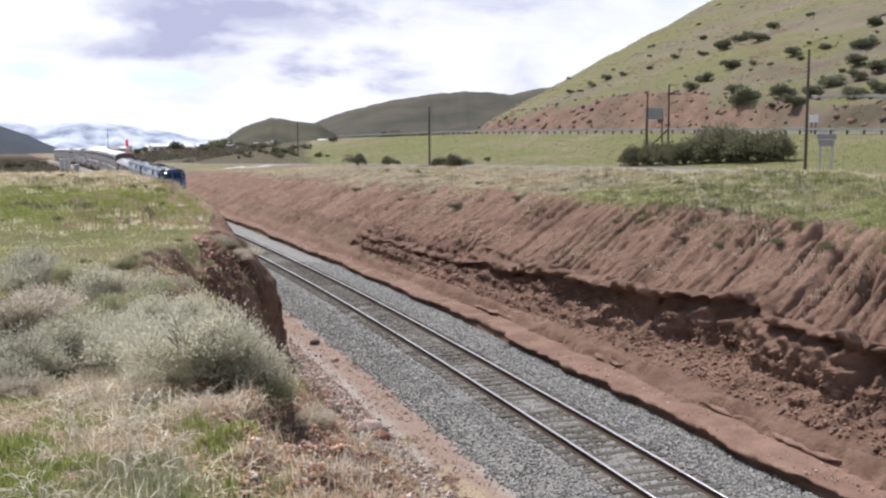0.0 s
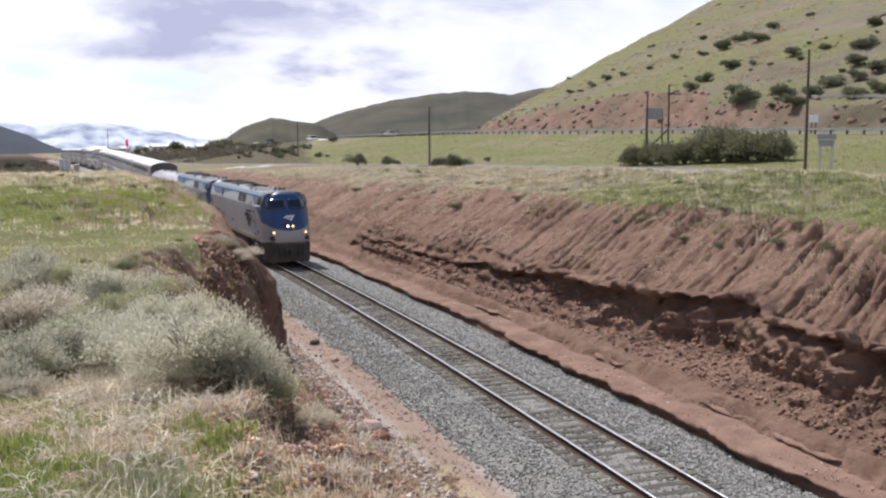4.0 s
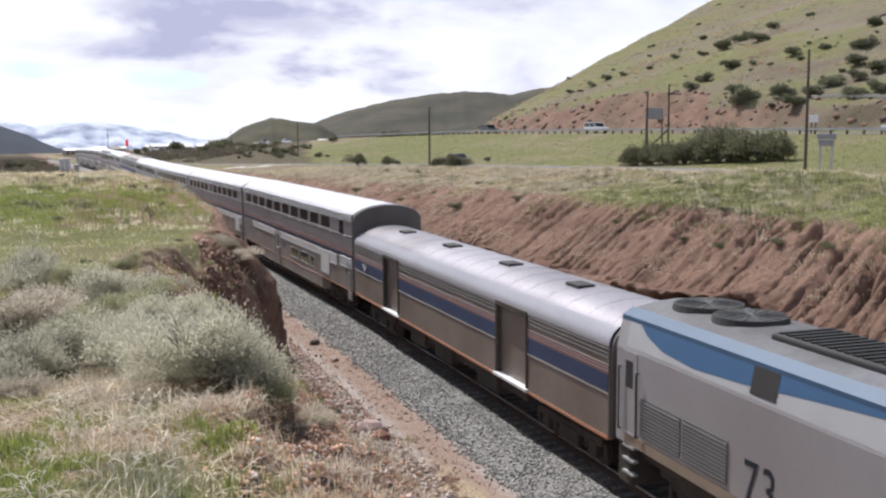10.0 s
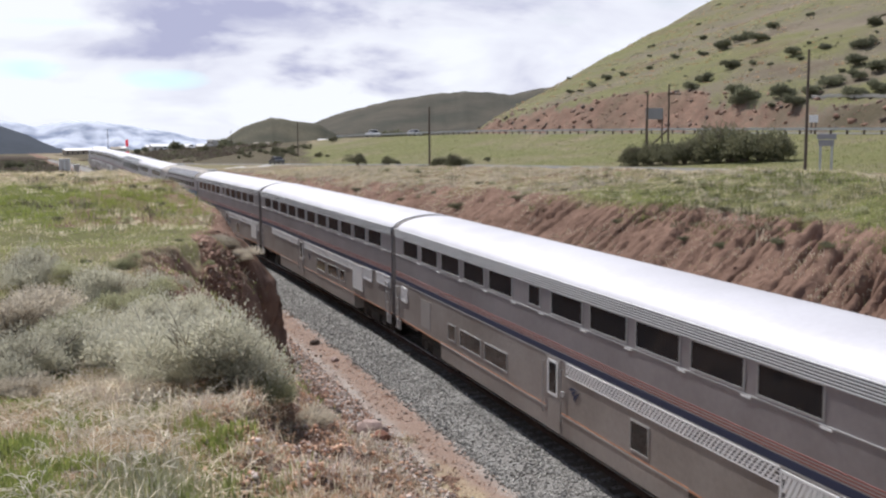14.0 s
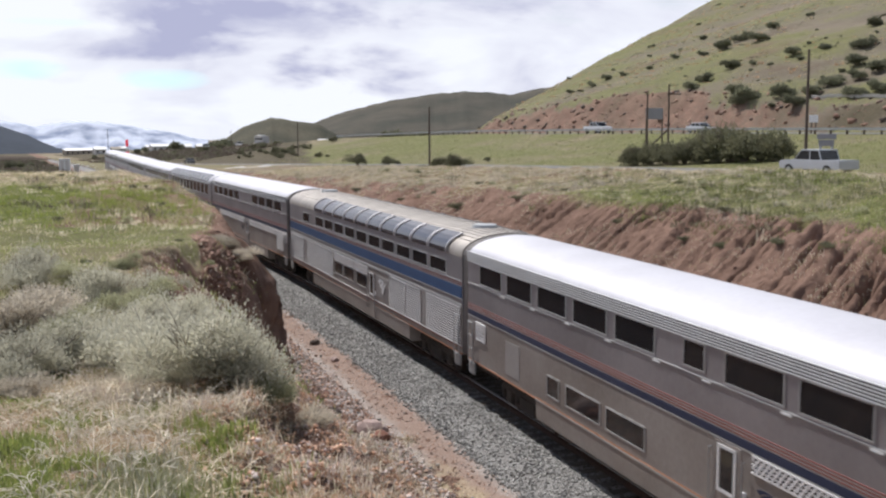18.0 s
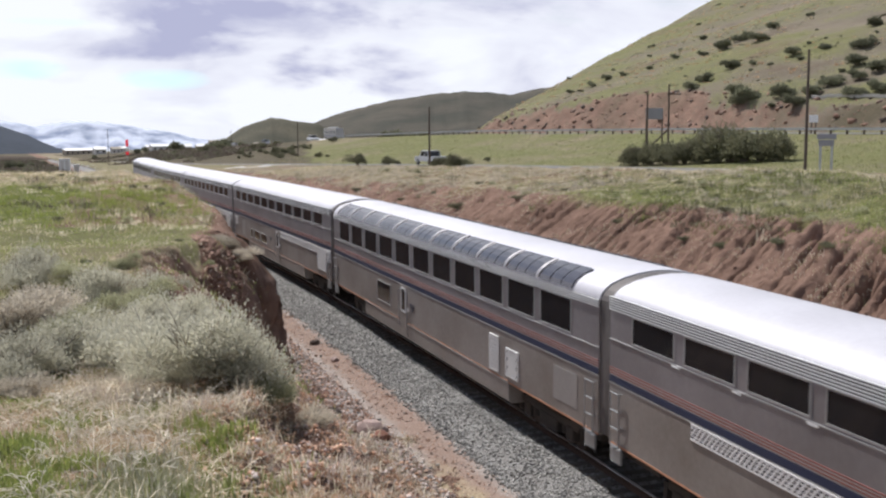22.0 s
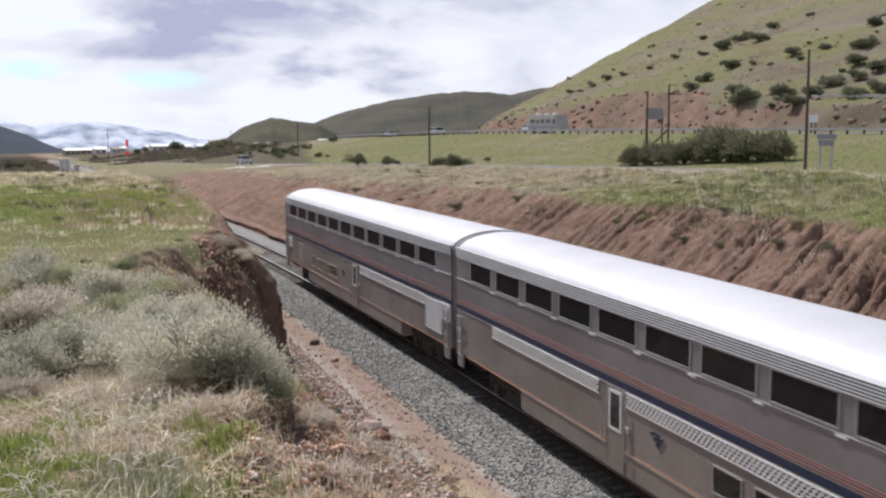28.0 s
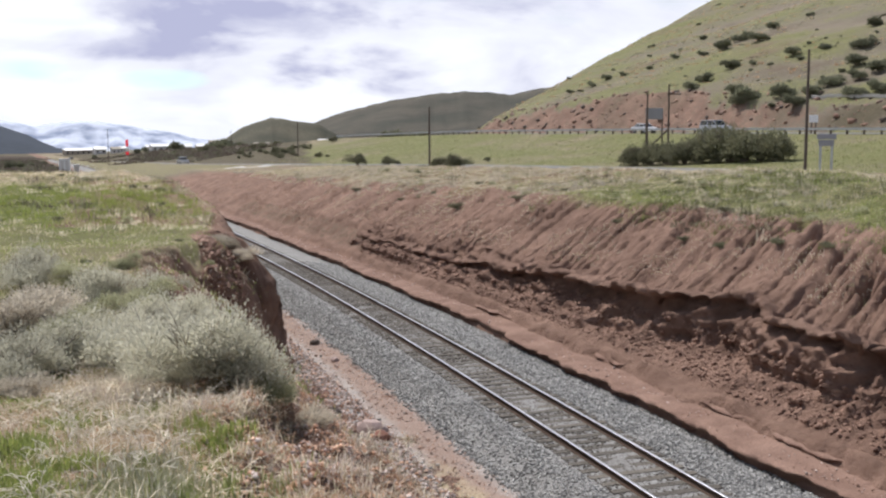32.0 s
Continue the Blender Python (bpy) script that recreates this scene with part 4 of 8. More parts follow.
def window(parent, sx, hw, y0, y1, z0, z1, fr=0.036, mat_frame=None, label=""):
    """A framed pane on a car's flank; sx is the side (-1 or 1)."""
    w, hgt = abs(y1 - y0), z1 - z0
    key = ("win", sx, round(w, 2), round(hgt, 2), fr)

    def ring(bm):
        t0, t1 = (-0.018, 0.02)
        a, b = (t0, t1) if sx > 0 else (-t1, -t0)
        box(bm, a, b, -w / 2 - fr, w / 2 + fr, hgt / 2, hgt / 2 + fr)
        box(bm, a, b, -w / 2 - fr, w / 2 + fr, -hgt / 2 - fr, -hgt / 2)
        box(bm, a, b, -w / 2 - fr, -w / 2, -hgt / 2, hgt / 2)
        box(bm, a, b, w / 2, w / 2 + fr, -hgt / 2, hgt / 2)

    def pane(bm):
        a, b = (-0.015, 0.008) if sx > 0 else (-0.008, 0.015)
        fs = box(bm, a, b, -w / 2 - 0.004, w / 2 + 0.004, -hgt / 2 - 0.004, hgt / 2 + 0.004)
    fo = shared_part("window", key + ("f",), ring, mat_frame or M_FRAME, parent, label, (sx * hw, (y0 + y1) / 2, (z0 + z1) / 2))
    shared_part("pane", key + ("p",), pane, M_GLASS, fo)
    return fo


def flutes(bm, sx, hw, y0, y1, zs, size=0.022, depth=0.016):
    """Lengthwise ribs of a fluted steel panel."""
    for z in zs:
        a = [bm.verts.new((sx * (hw - 0.004), y, z + dz)) for y in (y0, y1) for dz in (-size, size)]
        b = [bm.verts.new((sx * (hw + depth), y, z)) for y in (y0, y1)]
        for q in ((a[0], a[2], b[1], b[0]), (b[0], b[1], a[3], a[1])):
            bm.faces.new(q)


def wheelset(parent, y, r=0.457):
    def build(bm):
        for sx in (-1, 1):
            for i, (xa, xb, ra) in enumerate(((0.685, 0.72, r + 0.028), (0.72, 0.815, r), (0.815, 0.85, r * 0.45))):
                tube(bm, (sx * xa, 0, 0), (sx * xb, 0, 0), ra, n=20)
        tube(bm, (-0.7, 0, 0), (0.7, 0, 0), 0.08, n=8)
    return shared_part("wheelset", ("ws", r), build, M_WHEEL, parent, "", (0, y, r))


def truck(parent, y, base=2.6, r=0.457, heavy=False):
    def build(bm):
        for sx in (-1, 1):
            x = sx * 1.02
            box(bm, x - 0.09, x + 0.09, -base / 2 - 0.45, base / 2 + 0.45, r + 0.12, r + 0.34, bev=0.03)
            box(bm, x - 0.11, x + 0.11, -0.55, 0.55, r - 0.22, r + 0.2, bev=0.04)
            for e in (-1, 1):
                box(bm, x - 0.13, x + 0.13, e * base / 2 - 0.2, e * base / 2 + 0.2, r - 0.2, r + 0.2, bev=0.05)
                tube(bm, (x, e * base / 2 - e * 0.42, r - 0.1), (x, e * base / 2 - e * 0.42, r + 0.2), 0.1, n=8)
                box(bm, x - 0.06, x + 0.06, e * (base / 2 + 0.5), e * (base / 2 + 0.64), r - 0.15, r + 0.25)
        for i in range(5):
            tube(bm, (-1.05, -0.32 + 0.16 * i, r + 0.1), (1.05, -0.32 + 0.16 * i, r + 0.1), 0.06, n=6)
        box(bm, -0.9, 0.9, -0.3, 0.3, r, r + 0.4)
        if heavy:
            for sx in (-1, 1):
                box(bm, sx * 1.1 - 0.05, sx * 1.1 + 0.05, -base / 2 - 0.9, base / 2 + 0.9, r + 0.3, r + 0.5, bev=0.03)
    t = shared_part("truck", ("truck", base, r, heavy), build, M_UNDER, parent, "grimy two-axle truck", (0, y, 0))
    for e in (-1, 1):
        wheelset(t, e * base / 2, r)
    return t


M_FRAME = material("window_frame_aluminium", (0.5, 0.5, 0.5), 0.45, 0.6, grain=0.08)
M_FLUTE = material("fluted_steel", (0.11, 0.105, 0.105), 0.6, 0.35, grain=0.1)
M_WHEEL = material("worn_wheel_steel", (0.1, 0.085, 0.075), 0.6, 0.5, grain=0.2)
M_PANEL = material("dull_access_panel", (0.38, 0.36, 0.35), 0.5, 0.3, grain=0.12, scale=3)
M_SLATGREY = material("grey_slats", (0.24, 0.235, 0.235), 0.55, 0.2, grain=0.1)
# near-white base stands in for the sheen of the steel bars
M_LATTICE = material("sheen_pale_lattice", (0.8, 0.79, 0.79), 0.55, 0.1, grain=0.1)
M_REDLINE = material("red_pinstripe", (0.3, 0.14, 0.128), 0.55, 0.1, grain=0.12)
M_ORANGE_LINE = material("sill_stripe", (0.48, 0.24, 0.15), 0.55, 0.1, grain=0.15)
M_OLDBLUE = material("slate_blue_stripe", (0.045, 0.09, 0.19), 0.5, grain=0.12)
M_TAN = material("weathered_steel_roof", (0.4, 0.365, 0.33), 0.5, 0.3, grain=0.15, second=(0.31, 0.28, 0.255))
M_CLEAR = material("curved_roof_glass", (0.11, 0.105, 0.12), 0.14, 0.5, grain=0.1, spec=0.6)

EAVE = [(1.55, 4.22), (1.545, 4.36), (1.50, 4.47), (1.40, 4.58), (1.22, 4.70), (0.95, 4.80), (0.62, 4.875), (0.3, 4.915), (0.0, 4.93)]
HALF = 12.66


def hatch(bm, x, ya, yb, za, zb, step, wide, lean, mi=0):
    """Leaning bars that fill a panel, cut off at its sides."""
    c = ya - max(0, lean * (zb - za))
    while c < yb - min(0, lean * (zb - za)):
        z0, z1 = za, zb
        if abs(lean) > 1e-6:
            lim = sorted(((ya - c) / lean, (yb - wide - c) / lean))
            z0, z1 = max(za, za + lim[0]), min(zb, za + lim[1])
        if z1 - z0 > 0.02:
            v = [bm.verts.new((x - dx, c + lean * (z - za) + dy, z)) for z in (z0, z1) for dy in (0, wide) for dx in (0.028, 0.0)]
            for q in ((0, 4, 6, 2), (0, 1, 5, 4), (2, 6, 7, 3)):
                f_ = bm.faces.new([v[i] for i in q])
                f_.material_index = mi
        c += step


def louvre(parent, hw, y0, y1, z0, z1, mode, label):
    """A vent panel on the near flank; mode: slant (diagonal slats), lattice, or plain."""
    bm = bmesh.new()
    box(bm, -hw - 0.012, -hw + 0.02, y0, y1, z0, z1)
    ob = part("vent_panel", bm, {"plain": M_PANEL, "slant": M_SLATGREY}.get(mode, M_DARK), parent, label)
    if mode == "plain":
        return ob
    bm = bmesh.new()
    if mode == "slant":
        hatch(bm, -hw - 0.008, min(y0, y1) + 0.03, max(y0, y1) - 0.03, z0 + 0.03, z1 - 0.03, 0.13, 0.095, -0.55)
    else:
        for lean in (-0.55, 0.55):
            hatch(bm, -hw - 0.008, min(y0, y1), max(y0, y1), z0, z1, 0.13, 0.045, lean)
        for z in (z0, z1):
            box(bm, -hw - 0.036, -hw, y0, y1, z - 0.02, z + 0.02)
    for z in (z0, z1):
        box(bm, -hw - 0.04, -hw, min(y0, y1) - 0.02, max(y0, y1) + 0.02, z - 0.025, z + 0.025)
    for y in (y0, y1):
        box(bm, -hw - 0.04, -hw, y - 0.025, y + 0.025, z0, z1)
    part("slats", bm, M_WHITE if mode == "slant" else M_LATTICE, ob)
    return ob


def entry_door(parent, hw, yc, recess=True):
    bm = bmesh.new()
    box(bm, -hw - 0.02, -hw + 0.02, yc - 0.42, yc + 0.42, 0.62, 2.5, bev=0.01)
    d = part("door", bm, M_STEEL_LOW, parent, "steel side door with a narrow window")
    bm = bmesh.new()
    box(bm, -hw - 0.03, -hw, yc - 0.2, yc + 0.2, 1.6, 2.36, bev=0.012)
    part("door_window", bm, M_GLASS, d)
    bm = bmesh.new()
    for e in (-0.26, 0.26):
        box(bm, -hw - 0.036, -hw, yc + e - 0.035, yc + e + 0.035, 1.53, 2.43)
    for z in (1.53, 2.38):
        box(bm, -hw - 0.036, -hw, yc - 0.26, yc + 0.26, z, z + 0.06)
    part("door_frame", bm, M_WHITE, d)
    for e in (-0.52, 0.52):
        bm = bmesh.new()
        tube(bm, (-hw - 0.06, yc + e, 1.0), (-hw - 0.06, yc + e, 2.3), 0.016, n=5)
        for z in (1.0, 2.3):
            tube(bm, (-hw - 0.06, yc + e, z), (-hw, yc + e, z), 0.014, n=5)
        part("grab_rail", bm, M_GALV, d)
    bm = bmesh.new()
    box(bm, -hw - 0.05, -hw, yc - 0.62, yc - 0.5, 1.62, 1.76, bev=0.02)
    part("marker_light", bm, M_WHITE, d)
    return d


def grab_irons(parent, hw, y, z0, z1):
    bm = bmesh.new()
    for e in (-0.2, 0.2):
        tube(bm, (-hw - 0.07, y + e, z0), (-hw - 0.07, y + e, z1), 0.018, n=5)
    for i in range(4):
        z = z0 + (z1 - z0) * i / 3
        tube(bm, (-hw - 0.07, y - 0.2, z), (-hw - 0.07, y + 0.2, z), 0.018, n=5)
        tube(bm, (-hw - 0.07, y - 0.2, z), (-hw, y - 0.2, z), 0.014, n=5)
    part("grab_iron", bm, M_GALV, parent)
    bm = bmesh.new()
    box(bm, -hw - 0.04, -hw + 0.02, y - 0.26, y + 0.26, z0 - 0.42, z0 - 0.05, bev=0.05)
    part("step", bm, M_GALV, parent)


GRID = [11.60 - 2.113 * i for i in range(11)]


def coach(label, upper, lower, door, vents, skirt=(-7.4, 7.5), glazed=False, old=False):
    """A two-level passenger car. upper, lower: window spans along the car (rear is +)."""
    th = tagged(new("passenger_car"), label, "passenger car", "cars of the train")
    hw = 1.55
    steel = M_STEEL
    # flanks and floor
    bm = bmesh.new()
    ring = [(-hw, 2.62), (-hw, 4.22), (hw, 4.22), (hw, 2.62)]
    prism(bm, ring, -HALF, HALF)
    part("upper_body", bm, steel, th)
    bm = bmesh.new()
    prism(bm, [(-hw, 1.12), (-hw, 2.618), (hw, 2.618), (hw, 1.12)], -HALF, HALF)
    part("lower_body", bm, M_STEEL_LOW, th, "dusty stainless-steel lower side")
    bm = bmesh.new()
    prism(bm, [(-hw + 0.12, 0.52), (-hw + 0.012, 0.62), (-hw + 0.004, 1.117), (hw - 0.004, 1.117), (hw - 0.012, 0.62), (hw - 0.12, 0.52)], *skirt)
    part("skirt", bm, M_STEEL_LOW, th)
    # roof
    roof_ring = EAVE + [(-x, z) for x, z in EAVE[-2::-1]]
    bm = bmesh.new()
    prism(bm, [(x, z + 0.003) for x, z in roof_ring], -HALF, HALF, closed=False)
    for f_ in bm.faces:
        f_.smooth = True
    for e in (-1, 1):
        vs = [bm.verts.new((x, e * HALF, z + 0.003)) for x, z in roof_ring]
        bm.faces.new(vs if e > 0 else vs[::-1])
    roof = part("roof", bm, M_TAN if old else M_ROOF, th, "weathered ribbed steel roof" if old else "silver-white curved roof")
    if old:
        bm = bmesh.new()
        for i in range(-6, 7):
            x = i * 0.2
            z = np.interp(abs(x), [p[0] for p in EAVE[::-1]], [p[1] for p in EAVE[::-1]])
            box(bm, x - 0.02, x + 0.02, -HALF, HALF, z - 0.03, z + 0.022)
        part("roof_ribs", bm, M_TAN, roof)
        bm = bmesh.new()
        for y in (-10.6, 10.4):
            tube(bm, (0.1, y, 4.9), (0.1, y, 5.02), 0.45, 0.4, n=14)
        part("roof_vent", bm, M_GALV, roof)
    # fluted bands, stripes
    for sx in (-1, 1):
        if not old:
            # the fluted band under the eaves: groove shade painted dark, lit ridges painted white
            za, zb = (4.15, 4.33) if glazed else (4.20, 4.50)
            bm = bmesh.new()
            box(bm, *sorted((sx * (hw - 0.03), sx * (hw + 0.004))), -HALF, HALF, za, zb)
            band = part("eave_band", bm, M_FLUTE, th, "fluted eaves, the groove shade painted dark")
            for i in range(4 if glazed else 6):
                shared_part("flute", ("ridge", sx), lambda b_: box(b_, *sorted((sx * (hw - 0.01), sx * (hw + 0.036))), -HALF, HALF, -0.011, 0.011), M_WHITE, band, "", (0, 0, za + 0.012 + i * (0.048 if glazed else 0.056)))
        for z in ([3.46, 2.66, 2.71] if old else [3.2] if glazed else [3.53]):
            shared_part("flute", ("sillridge", sx), lambda b_: box(b_, *sorted((sx * (hw - 0.01), sx * (hw + 0.022))), -HALF, HALF, -0.012, 0.012), M_FRAME, th, "", (0, 0, z))
        if not old and not glazed:
            for y1, y0, wa, wb in upper:
                shared_part("sill_clip", ("clip", sx), lambda b_: box(b_, *sorted((sx * (hw - 0.005), sx * (hw + 0.03))), -0.14, 0.14, -0.022, 0.022), M_WHITE, th, "", (0, y0 - 0.1, 3.495))
    z0, z1 = (2.92, 3.28) if old else (2.56, 2.71)
    for sx in (-1, 1):
        bm = bmesh.new()
        box(bm, *sorted((sx * hw, sx * (hw + 0.012))), -HALF, HALF, z0, z1)
        part("blue_stripe", bm, M_OLDBLUE if old else M_BLUE, th)
        bm = bmesh.new()
        for z in ([3.35, 3.41] if old else [2.765, 2.825, 2.885]):
            box(bm, *sorted((sx * hw, sx * (hw + 0.010))), -HALF, HALF, z - 0.016, z + 0.016)
        part("red_stripe", bm, M_REDLINE, th)
        bm = bmesh.new()
        for z in ([3.32, 3.38] if old else [2.735, 2.795, 2.855]):
            box(bm, *sorted((sx * hw, sx * (hw + 0.007))), -HALF, HALF, z - 0.012, z + 0.012)
        box(bm, *sorted((sx * hw, sx * (hw + 0.016))), -HALF, HALF, z0 - 0.045, z0 - 0.012)
        part("white_line", bm, M_FRAME, th)
        bm = bmesh.new()
        box(bm, *sorted((sx * hw, sx * (hw + 0.014))), skirt[0], skirt[1], 1.12, 1.16)
        part("sill_stripe", bm, M_FRAME, th)
        bm = bmesh.new()
        box(bm, *sorted((sx * hw, sx * (hw + 0.010))), -HALF, skirt[0] - 0.02, 1.125, 1.17)
        box(bm, *sorted((sx * hw, sx * (hw + 0.010))), skirt[1] + 0.02, HALF, 1.125, 1.17)
        box(bm, *sorted((sx * hw, sx * (hw + 0.008))), skirt[0], skirt[1], 1.165, 1.20)
        part("orange_line", bm, M_ORANGE_LINE, th)
    if old:
        for sx in (-1, 1):
            bm = bmesh.new()
            box(bm, *sorted((sx * hw, sx * (hw + 0.03))), -HALF, HALF, 1.33, 1.375)
            part("red_rail", bm, M_REDLINE, th)
            bm = bmesh.new()
            box(bm, *sorted((sx * hw, sx * (hw + 0.035))), -HALF, HALF, 1.378, 1.4)
            part("white_rail", bm, M_FRAME, th)
    # windows
    for sx in (-1, 1):
        for y1, y0, za, zb in upper:
            window(th, sx, hw, y0, y1, za, zb)
        for y1, y0, za, zb in lower:
            window(th, sx, hw, y0, y1, za, zb)
    if glazed or old:
        spans = [(u[0], u[1]) for u in upper if u[0] - u[1] > 1.2]
        spans = [s_ for s_ in spans if s_[0] < 8] if old else spans
        prof = [p for p in EAVE if (4.3 if not old else 4.2) < p[1] < 4.87]
        for sx in (-1, 1):
            for ya, yb in spans:
                bm = bmesh.new()
                n = 3 if glazed else 1
                w = (ya - yb + 0.16) / n
                for j in range(n):
                    y_a, y_b = yb - 0.08 + j * w + 0.025, yb - 0.08 + (j + 1) * w - 0.025
                    a = [bm.verts.new((sx * (x + 0.02), y_a, z + 0.025)) for x, z in prof]
                    b = [bm.verts.new((sx * (x + 0.02), y_b, z + 0.025)) for x, z in prof]
                    for i in range(len(prof) - 1):
                        bm.faces.new((a[i], a[i + 1], b[i + 1], b[i]) if sx > 0 else (a[i], b[i], b[i + 1], a[i + 1]))
                pane = part("roof_glazing", bm, M_CLEAR, th, "curved tinted roof window")
                md = pane.modifiers.new("thick", "SOLIDIFY"); md.thickness = 0.018
                for y_ in ([yb - 0.16, ya + 0.02] if old else [ya + 0.1]):
                    bm = bmesh.new()
                    dy = 0.1 if old else 0.16
                    a = [bm.verts.new((sx * (x + 0.034), y_, z + 0.038)) for x, z in prof]
                    b = [bm.verts.new((sx * (x + 0.034), y_ + dy, z + 0.038)) for x, z in prof]
                    for i in range(len(prof) - 1):
                        bm.faces.new((a[i], a[i + 1], b[i + 1], b[i]) if sx > 0 else (a[i], b[i], b[i + 1], a[i + 1]))
                    rib = part("glazing_rib", bm, M_STEEL, pane)
                    md = rib.modifiers.new("thick", "SOLIDIFY"); md.thickness = 0.03
    # lower-level fittings on the flank
    if door is not None:
        entry_door(th, hw, door)
    for y1, y0, za, zb, mode in vents:
        if mode == "flutes":
            bm = bmesh.new()
            ya, yb = min(y0, y1), max(y0, y1)
            box(bm, -hw - 0.008, -hw + 0.02, ya, yb, za, zb)
            for z in (za, zb):
                box(bm, -hw - 0.03, -hw, ya, yb, z - 0.018, z + 0.018, mi=1)
            if zb - za < 0.8:
                hatch(bm, -hw, ya, yb, za, zb, 0.15, 0.075, -0.9, 1)
            n = 4 if zb - za < 0.8 else 15
            for k in range(1, n):
                z = za + (zb - za) * k / n
                box(bm, -hw - 0.022, -hw, ya, yb, z - 0.012 - 0.008 * (n > 4), z + 0.012 + 0.008 * (n > 4), mi=1)
            part("lattice_band", bm, [M_DARK, M_LATTICE], th, "pale slanted lattice over a dark vent band")
        else:
            louvre(th, hw, y0, y1, za, zb, mode, {"slant": "pale louvred panel", "lattice": "lattice vent grille", "plain": "pale metal access panel"}[mode])
    for e in (-1, 1):
        grab_irons(th, hw, e * 12.3, 1.15, 2.35)
    # ends: dark full-height diaphragms
    for e in (-1, 1):
        bm = bmesh.new()
        rr = [(x * 0.985, z - 0.03) for x, z in roof_ring]
        ring = rr + [(-1.52, 1.2), (1.52, 1.2)]
        prism(bm, ring, *sorted((e * HALF, e * (HALF + 0.275))))
        end = part("end_wall", bm, M_ENDGREY, th, "dark end wall with a rubber diaphragm")
        bm = bmesh.new()
        box(bm, -0.55, 0.55, *sorted((e * (HALF + 0.25), e * (HALF + 0.29))), 1.3, 3.6, bev=0.01)
        part("gangway", bm, M_BLACK, end)
        bm = bmesh.new()
        box(bm, -0.12, 0.12, *sorted((e * (HALF - 0.4), e * (HALF + 0.3))), 0.72, 1.0, bev=0.03)
        part("coupler", bm, M_UNDER, end)
        truck(th, e * 9.07)
    bm = bmesh.new()
    box(bm, -1.1, 1.1, -7.3, 7.3, 0.6, 1.1)
    for y in (-11.6, 11.6):
        box(bm, -1.3, 1.3, y - 0.8, y + 0.8, 0.85, 1.12)
    part("underframe", bm, M_UNDER, th)
    return th


def row(idx, z0=3.62, z1=4.16, w=1.68, ahead=0.0):
    return [(GRID[i] - ahead, GRID[i] - w - ahead, z0, z1) for i in idx]


LOW_A = [(6.75, 6.08, 1.45, 1.93), (5.62, 3.86, 1.45, 1.93), (3.52, 1.82, 1.45, 1.93)]
LOW_B = [(-0.9, -2.62, 1.45, 1.93), (-3.05, -4.82, 1.45, 1.93), (-5.2, -6.0, 1.45, 1.93)]
VENT_A = [(-1.95, -10.2, 2.2, 2.5, "flutes"), (-10.25, -11.75, 1.45, 2.46, "slant"), (-11.8, -12.55, 2.0, 2.5, "lattice"), (8.6, 9.6, 1.35, 2.3, "plain"), (11.2, 11.9, 1.9, 2.4, "lattice")]
VENT_A2 = VENT_A[:3] + [(1.2, -0.2, 1.3, 2.2, "plain"), (10.2, 9.2, 1.95, 2.4, "lattice"), (8.4, 7.2, 2.2, 2.5, "flutes")]
VENT_B = [(1.6, -7.3, 2.2, 2.5, "flutes"), (-7.4, -8.8, 1.45, 2.46, "slant"), (-8.95, -10.1, 2.05, 2.5, "lattice"), (-10.8, -12.5, 2.15, 2.55, "lattice"), (9.6, 2.9, 2.2, 2.5, "flutes")]
VENT_D = [(9.2, -0.4, 2.2, 2.5, "flutes"), (-1.95, -10.1, 2.2, 2.5, "flutes"), (-10.16, -11.65, 1.45, 2.46, "slant"), (-11.7, -12.55, 2.0, 2.5, "lattice")]
ALL = list(range(11))
SLEEP = row([0, 1, 2, 3, 4]) + [(0.33, -0.37, 3.66, 4.15)] + row([6, 7, 8, 9, 10])

